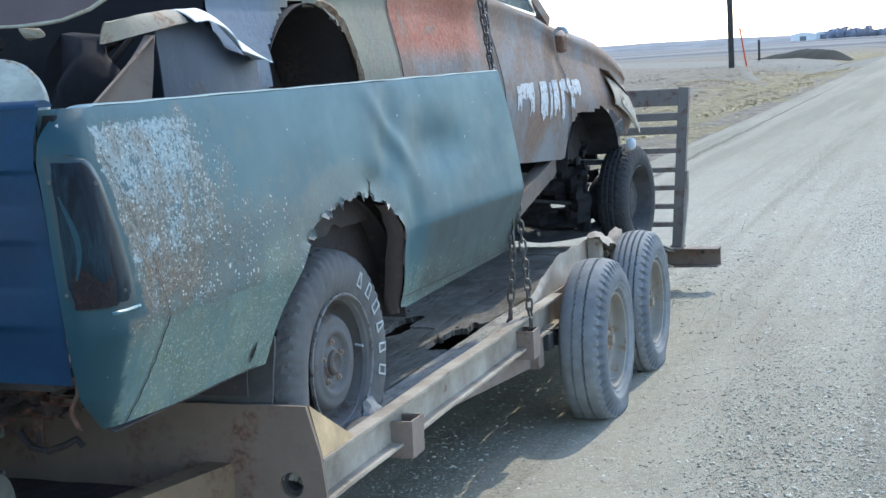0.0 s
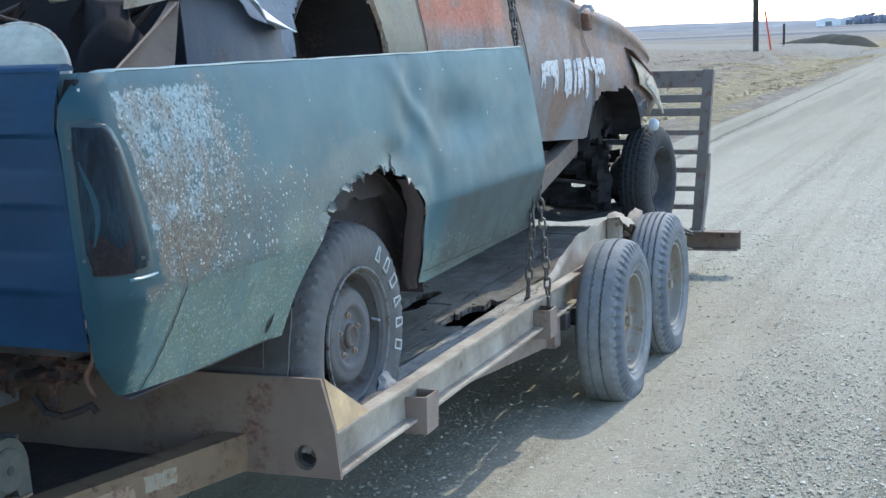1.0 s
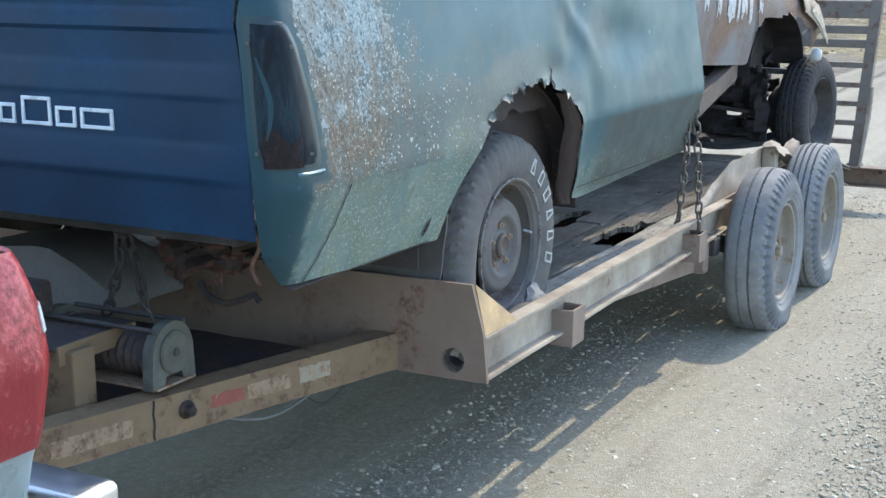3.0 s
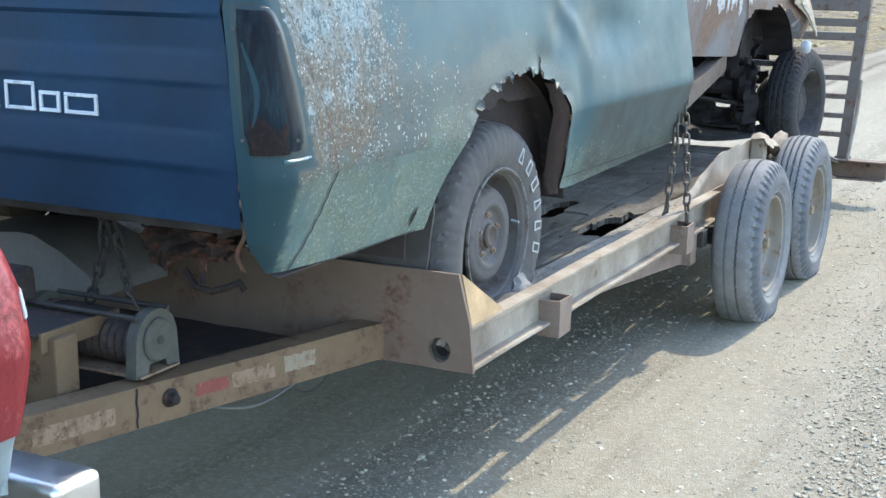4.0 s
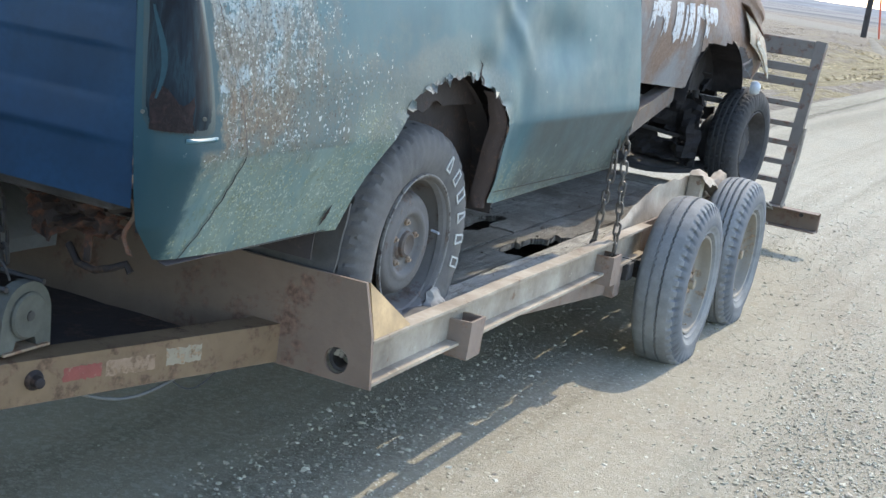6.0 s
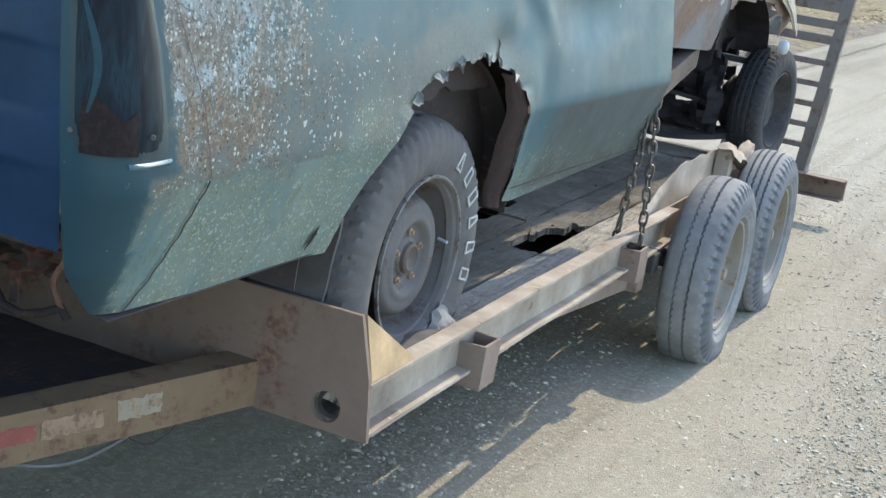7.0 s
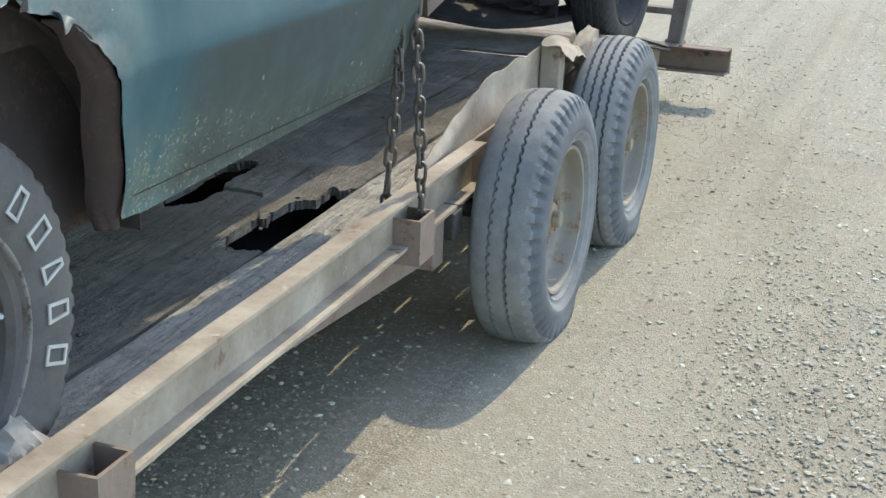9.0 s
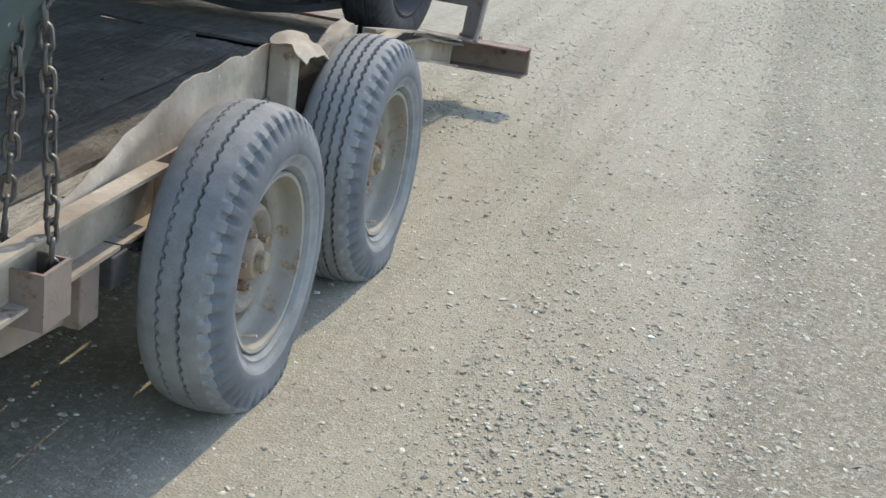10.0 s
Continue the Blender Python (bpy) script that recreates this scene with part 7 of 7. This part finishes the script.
for sx in (1, -1):
    t = lathe([(-0.11, 0.2), (-0.12, 0.30), (-0.09, 0.355), (0.09, 0.355), (0.12, 0.30), (0.11, 0.2), (0.05, 0.17), (0.03, 0.0)], 40, (-2.5 + sx * 0.80, 0.55, 0.358))
    part("wheel", t, M_TYRE_B, tow, smooth=40)

# ---- deck planks ----
rk = random.Random(11)


def plank(x0, x1, y0, y1, holes, seed):
    """One weathered plank with worn edges; holes are (y0, y1, x0, x1) rotted out."""
    torn = any(x0 < h[3] + 0.03 and x1 > h[2] - 0.03 for h in holes)
    n = max(6, int((y1 - y0) / (0.008 if torn else 0.03)))
    m = 28 if torn else 8
    off = rk.uniform(0, 50)

    def at(i, j):
        y = y0 + (y1 - y0) * i / n
        e = 0.006 * noise.noise((y * 6, off, j == 0)) * (j in (0, m))
        sag = 0.008 * noise.noise((y * 0.9, off, 2)) - 0.004 * (2 * j / m - 1) ** 2
        return (x0 + (x1 - x0) * j / m + e, y, DECK - 0.002 + sag + 0.004 * noise.noise((y * 7, 16.0 * j / m, off)) + seed)

    def keep(i, j):
        y, x = y0 + (y1 - y0) * (i + .5) / n, x0 + (x1 - x0) * (j + .5) / m
        for hy0, hy1, hx0, hx1 in holes:
            wob = 0.07 * noise.noise((x * 11, y * 5, 3)) + 0.03 * noise.noise((x * 26, y * 20, 5)) + 0.014 * noise.noise((x * 70, y * 45, 8))
            if x < -1.592 and hy0 + wob < y < hy1 + wob and hx0 + 0.4 * wob < x < hx1 + 0.4 * wob:
                return False
        return True
    # outer plank takes the paler material, with sunlight put into its colour
    return part("plank", sheet(n, m, at, keep, 0.024), M_SUNPLANK if x1 > -1.5 else M_WOOD, trailer, "pale outer plank with sunlight in its colour" if x1 > -1.5 else "", smooth=30)


HOLES = [(4.97, 5.20, -1.715, -1.55), (5.20, 5.36, -1.685, -1.55), (5.36, 5.52, -1.645, -1.55), (5.20, 5.56, -2.0, -1.90), (4.25, 4.37, -1.84, -1.76)]
xs, x = [(-1.592, -1.470)], -1.600
while x > -3.42:
    w = rk.uniform(0.165, 0.205)
    xs.append((x - w, x))
    x -= w + rk.uniform(0.002, 0.006)
for k, (a, b) in enumerate(xs):
    cut = 7.35 + rk.uniform(-0.03, 0.08)
    mid = rk.uniform(4.6, 6.2) if k % 3 == 2 else None
    lift = rk.uniform(-0.006, 0.006)
    if mid:
        plank(a, b, 3.42, mid - 0.006, HOLES, lift), plank(a, b, mid + 0.006, cut, HOLES, lift + 0.003)
    else:
        plank(a, b, 3.42, cut, HOLES, lift)
# earth-covered tail plates
part("tail_plate", rough_up(sheet(24, 30, lambda i, j: (-1.47 - 1.96 * j / 30, 7.44 + 1.70 * i / 24, lerp(7.44 + 1.70 * i / 24, (7.4, 0.525), (7.75, 0.50), (8.5, 0.41), (9.15, 0.27)) + 0.008 * noise.noise((i * .5, j * .4, 0))), None, 0.01), 0.0), M_WOOD, trailer, "mud-caked sloping tail deck", smooth=40)

# ---- loose gravel ----
def gravel(n, x0, x1, y0, y1, smin, smax, seed, name="gravel", mat=M_STONE, label="loose grey, tan and white road gravel", base=0.0, grit=False, fade=60.0):
    rg = np.random.RandomState(seed)
    p = (1 + 5 ** 0.5) / 2
    iv = np.array([(-1, p, 0), (1, p, 0), (-1, -p, 0), (1, -p, 0), (0, -1, p), (0, 1, p), (0, -1, -p), (0, 1, -p), (p, 0, -1), (p, 0, 1), (-p, 0, -1), (-p, 0, 1)]) / 1.9
    it = np.array([(0, 11, 5), (0, 5, 1), (0, 1, 7), (0, 7, 10), (0, 10, 11), (1, 5, 9), (5, 11, 4), (11, 10, 2), (10, 7, 6), (7, 1, 8), (3, 9, 4), (3, 4, 2), (3, 2, 6), (3, 6, 8), (3, 8, 9), (4, 9, 5), (2, 4, 11), (6, 2, 10), (8, 6, 7), (9, 8, 1)])
    if grit:
        iv = np.array([(1, 0, 0), (-1, 0, 0), (0, 1, 0), (0, -1, 0), (0, 0, 1), (0, 0, -1)]) * 1.1
        it = np.array([(0, 2, 4), (2, 1, 4), (1, 3, 4), (3, 0, 4), (2, 0, 5), (1, 2, 5), (3, 1, 5), (0, 3, 5)])
    nv = len(iv)
    c = np.stack([rg.uniform(x0, x1, n), y0 - fade * np.log(1 - rg.uniform(0, 1, n) * (1 - math.exp((y0 - y1) / fade))), np.zeros(n)], 1)
    lane = 0.5 + 0.5 * np.sin(c[:, 0] * 3.6 + 0.8 + 0.25 * np.sin(c[:, 1] * 0.7))
    # fewer stones inside the trailer's shadow edge, so its shade stays dark
    c = c[rg.uniform(0, 1, n) < (0.72 + 0.28 * lane) * np.clip((c[:, 0] + 0.97 + 0.12 * np.clip(c[:, 1] - 6, -3, 0)) / 0.30, 0.22, 1.0)]
    n = len(c)
    s = smin + (smax - smin) * rg.uniform(0, 1, n) ** 2.8
    sc = np.stack([s * rg.uniform(0.75, 1.2, n), s * rg.uniform(0.75, 1.2, n), s * rg.uniform(0.36, 0.66, n)], 1)
    a = rg.uniform(0, 6.283, n)
    v = iv[None] * sc[:, None] * (1 + 0.26 * rg.standard_normal((n, nv, 1)))
    ca, sa = np.cos(a)[:, None], np.sin(a)[:, None]
    v = np.stack([v[..., 0] * ca - v[..., 1] * sa, v[..., 0] * sa + v[..., 1] * ca, v[..., 2]], -1)
    c[:, 2] = base + s * 0.12
    v += c[:, None]
    f = it[None] + nv * np.arange(n)[:, None, None]
    me = bpy.data.meshes.new(name)
    me.from_pydata(v.reshape(-1, 3).tolist(), [], f.reshape(-1, 3).tolist())
    me.materials.append(mat)
    return tagged(new(name, me), label, name, kind="stuff")


def tufts(n, d0, d1, y0, y1, h0, h1, seed, name, mat, label):
    """Short crossed blades or clods scattered left of the road, d metres from its edge."""
    rg = random.Random(seed)
    vs, fs = [], []
    while len(fs) < n * 5:
        y = y0 + (y1 - y0) * rg.random() ** 1.3
        d = rg.uniform(d0, d1)
        x = road_left(y) - d
        if noise.noise((x * 0.5, y * 0.12, seed)) + 0.25 * noise.noise((x * 2, y * 0.6, 1)) < rg.uniform(-0.25, 0.25):
            continue
        z = ground_z(x, y) - 0.01
        for _ in range(5):
            a, h = rg.uniform(0, 6.283), rg.uniform(h0, h1)
            w = h * rg.uniform(0.12, 0.4)
            px, py = x + rg.uniform(-0.15, 0.15), y + rg.uniform(-0.15, 0.15)
            k = len(vs)
            vs += [(px - w * math.cos(a), py - w * math.sin(a), z), (px + w * math.cos(a), py + w * math.sin(a), z), (px + h * 1.6 * math.cos(a + 1), py + h * 1.6 * math.sin(a + 1), z + h * 0.45)]
            fs.append((k, k + 1, k + 2))
    me = bpy.data.meshes.new(name)
    me.from_pydata(vs, [], fs)
    me.materials.append(mat)
    return tagged(new(name, me), label, name, kind="stuff")


tufts(5000, 0.3, 7.0, 16, 80, 0.03, 0.12, 31, "dry_grass", M_GRASS, "short dry straw-coloured grass along the road")
tufts(2500, 2.0, 14.0, 22, 110, 0.04, 0.12, 32, "soil_clods", plain("grey_brown_clods", (0.24, 0.20, 0.16), 1.0, scale=1.5, vary=0.5), "grey-brown clods and stubble on the bare field")
gravel(66000, -2.0, 3.0, 3.2, 20.0, 0.0034, 0.0112, 4, fade=4.0)
gravel(190000, -2.0, 3.0, 3.4, 18.0, 0.0022, 0.0062, 5, grit=True, fade=3.6)
gravel(34000, -2.0, 4.5, 8.5, 30.0, 0.0045, 0.014, 6, grit=True, fade=12.0)
gravel(4500, -4.0, 0.2, 1.6, 6.0, 0.0025, 0.007, 7)
DIRT = plain("dark_dirt", (0.17, 0.15, 0.125), 0.95)
for dy0, dy1, dn_ in ((3.6, 5.0, 420), (5.0, 7.2, 520)):
    gravel(dn_, -2.3, -1.50, dy0, dy1, 0.0015, 0.008, 21, "debris", DIRT, "dark clods of dirt on the planks", DECK + 0.002)

for ob in (trailer, winch, cable, cable2):
    ob.matrix_basis = SLEW @ ob.matrix_basis
winch.matrix_basis = Matrix.Translation((0.0, 0.026, -0.009)) @ winch.matrix_basis
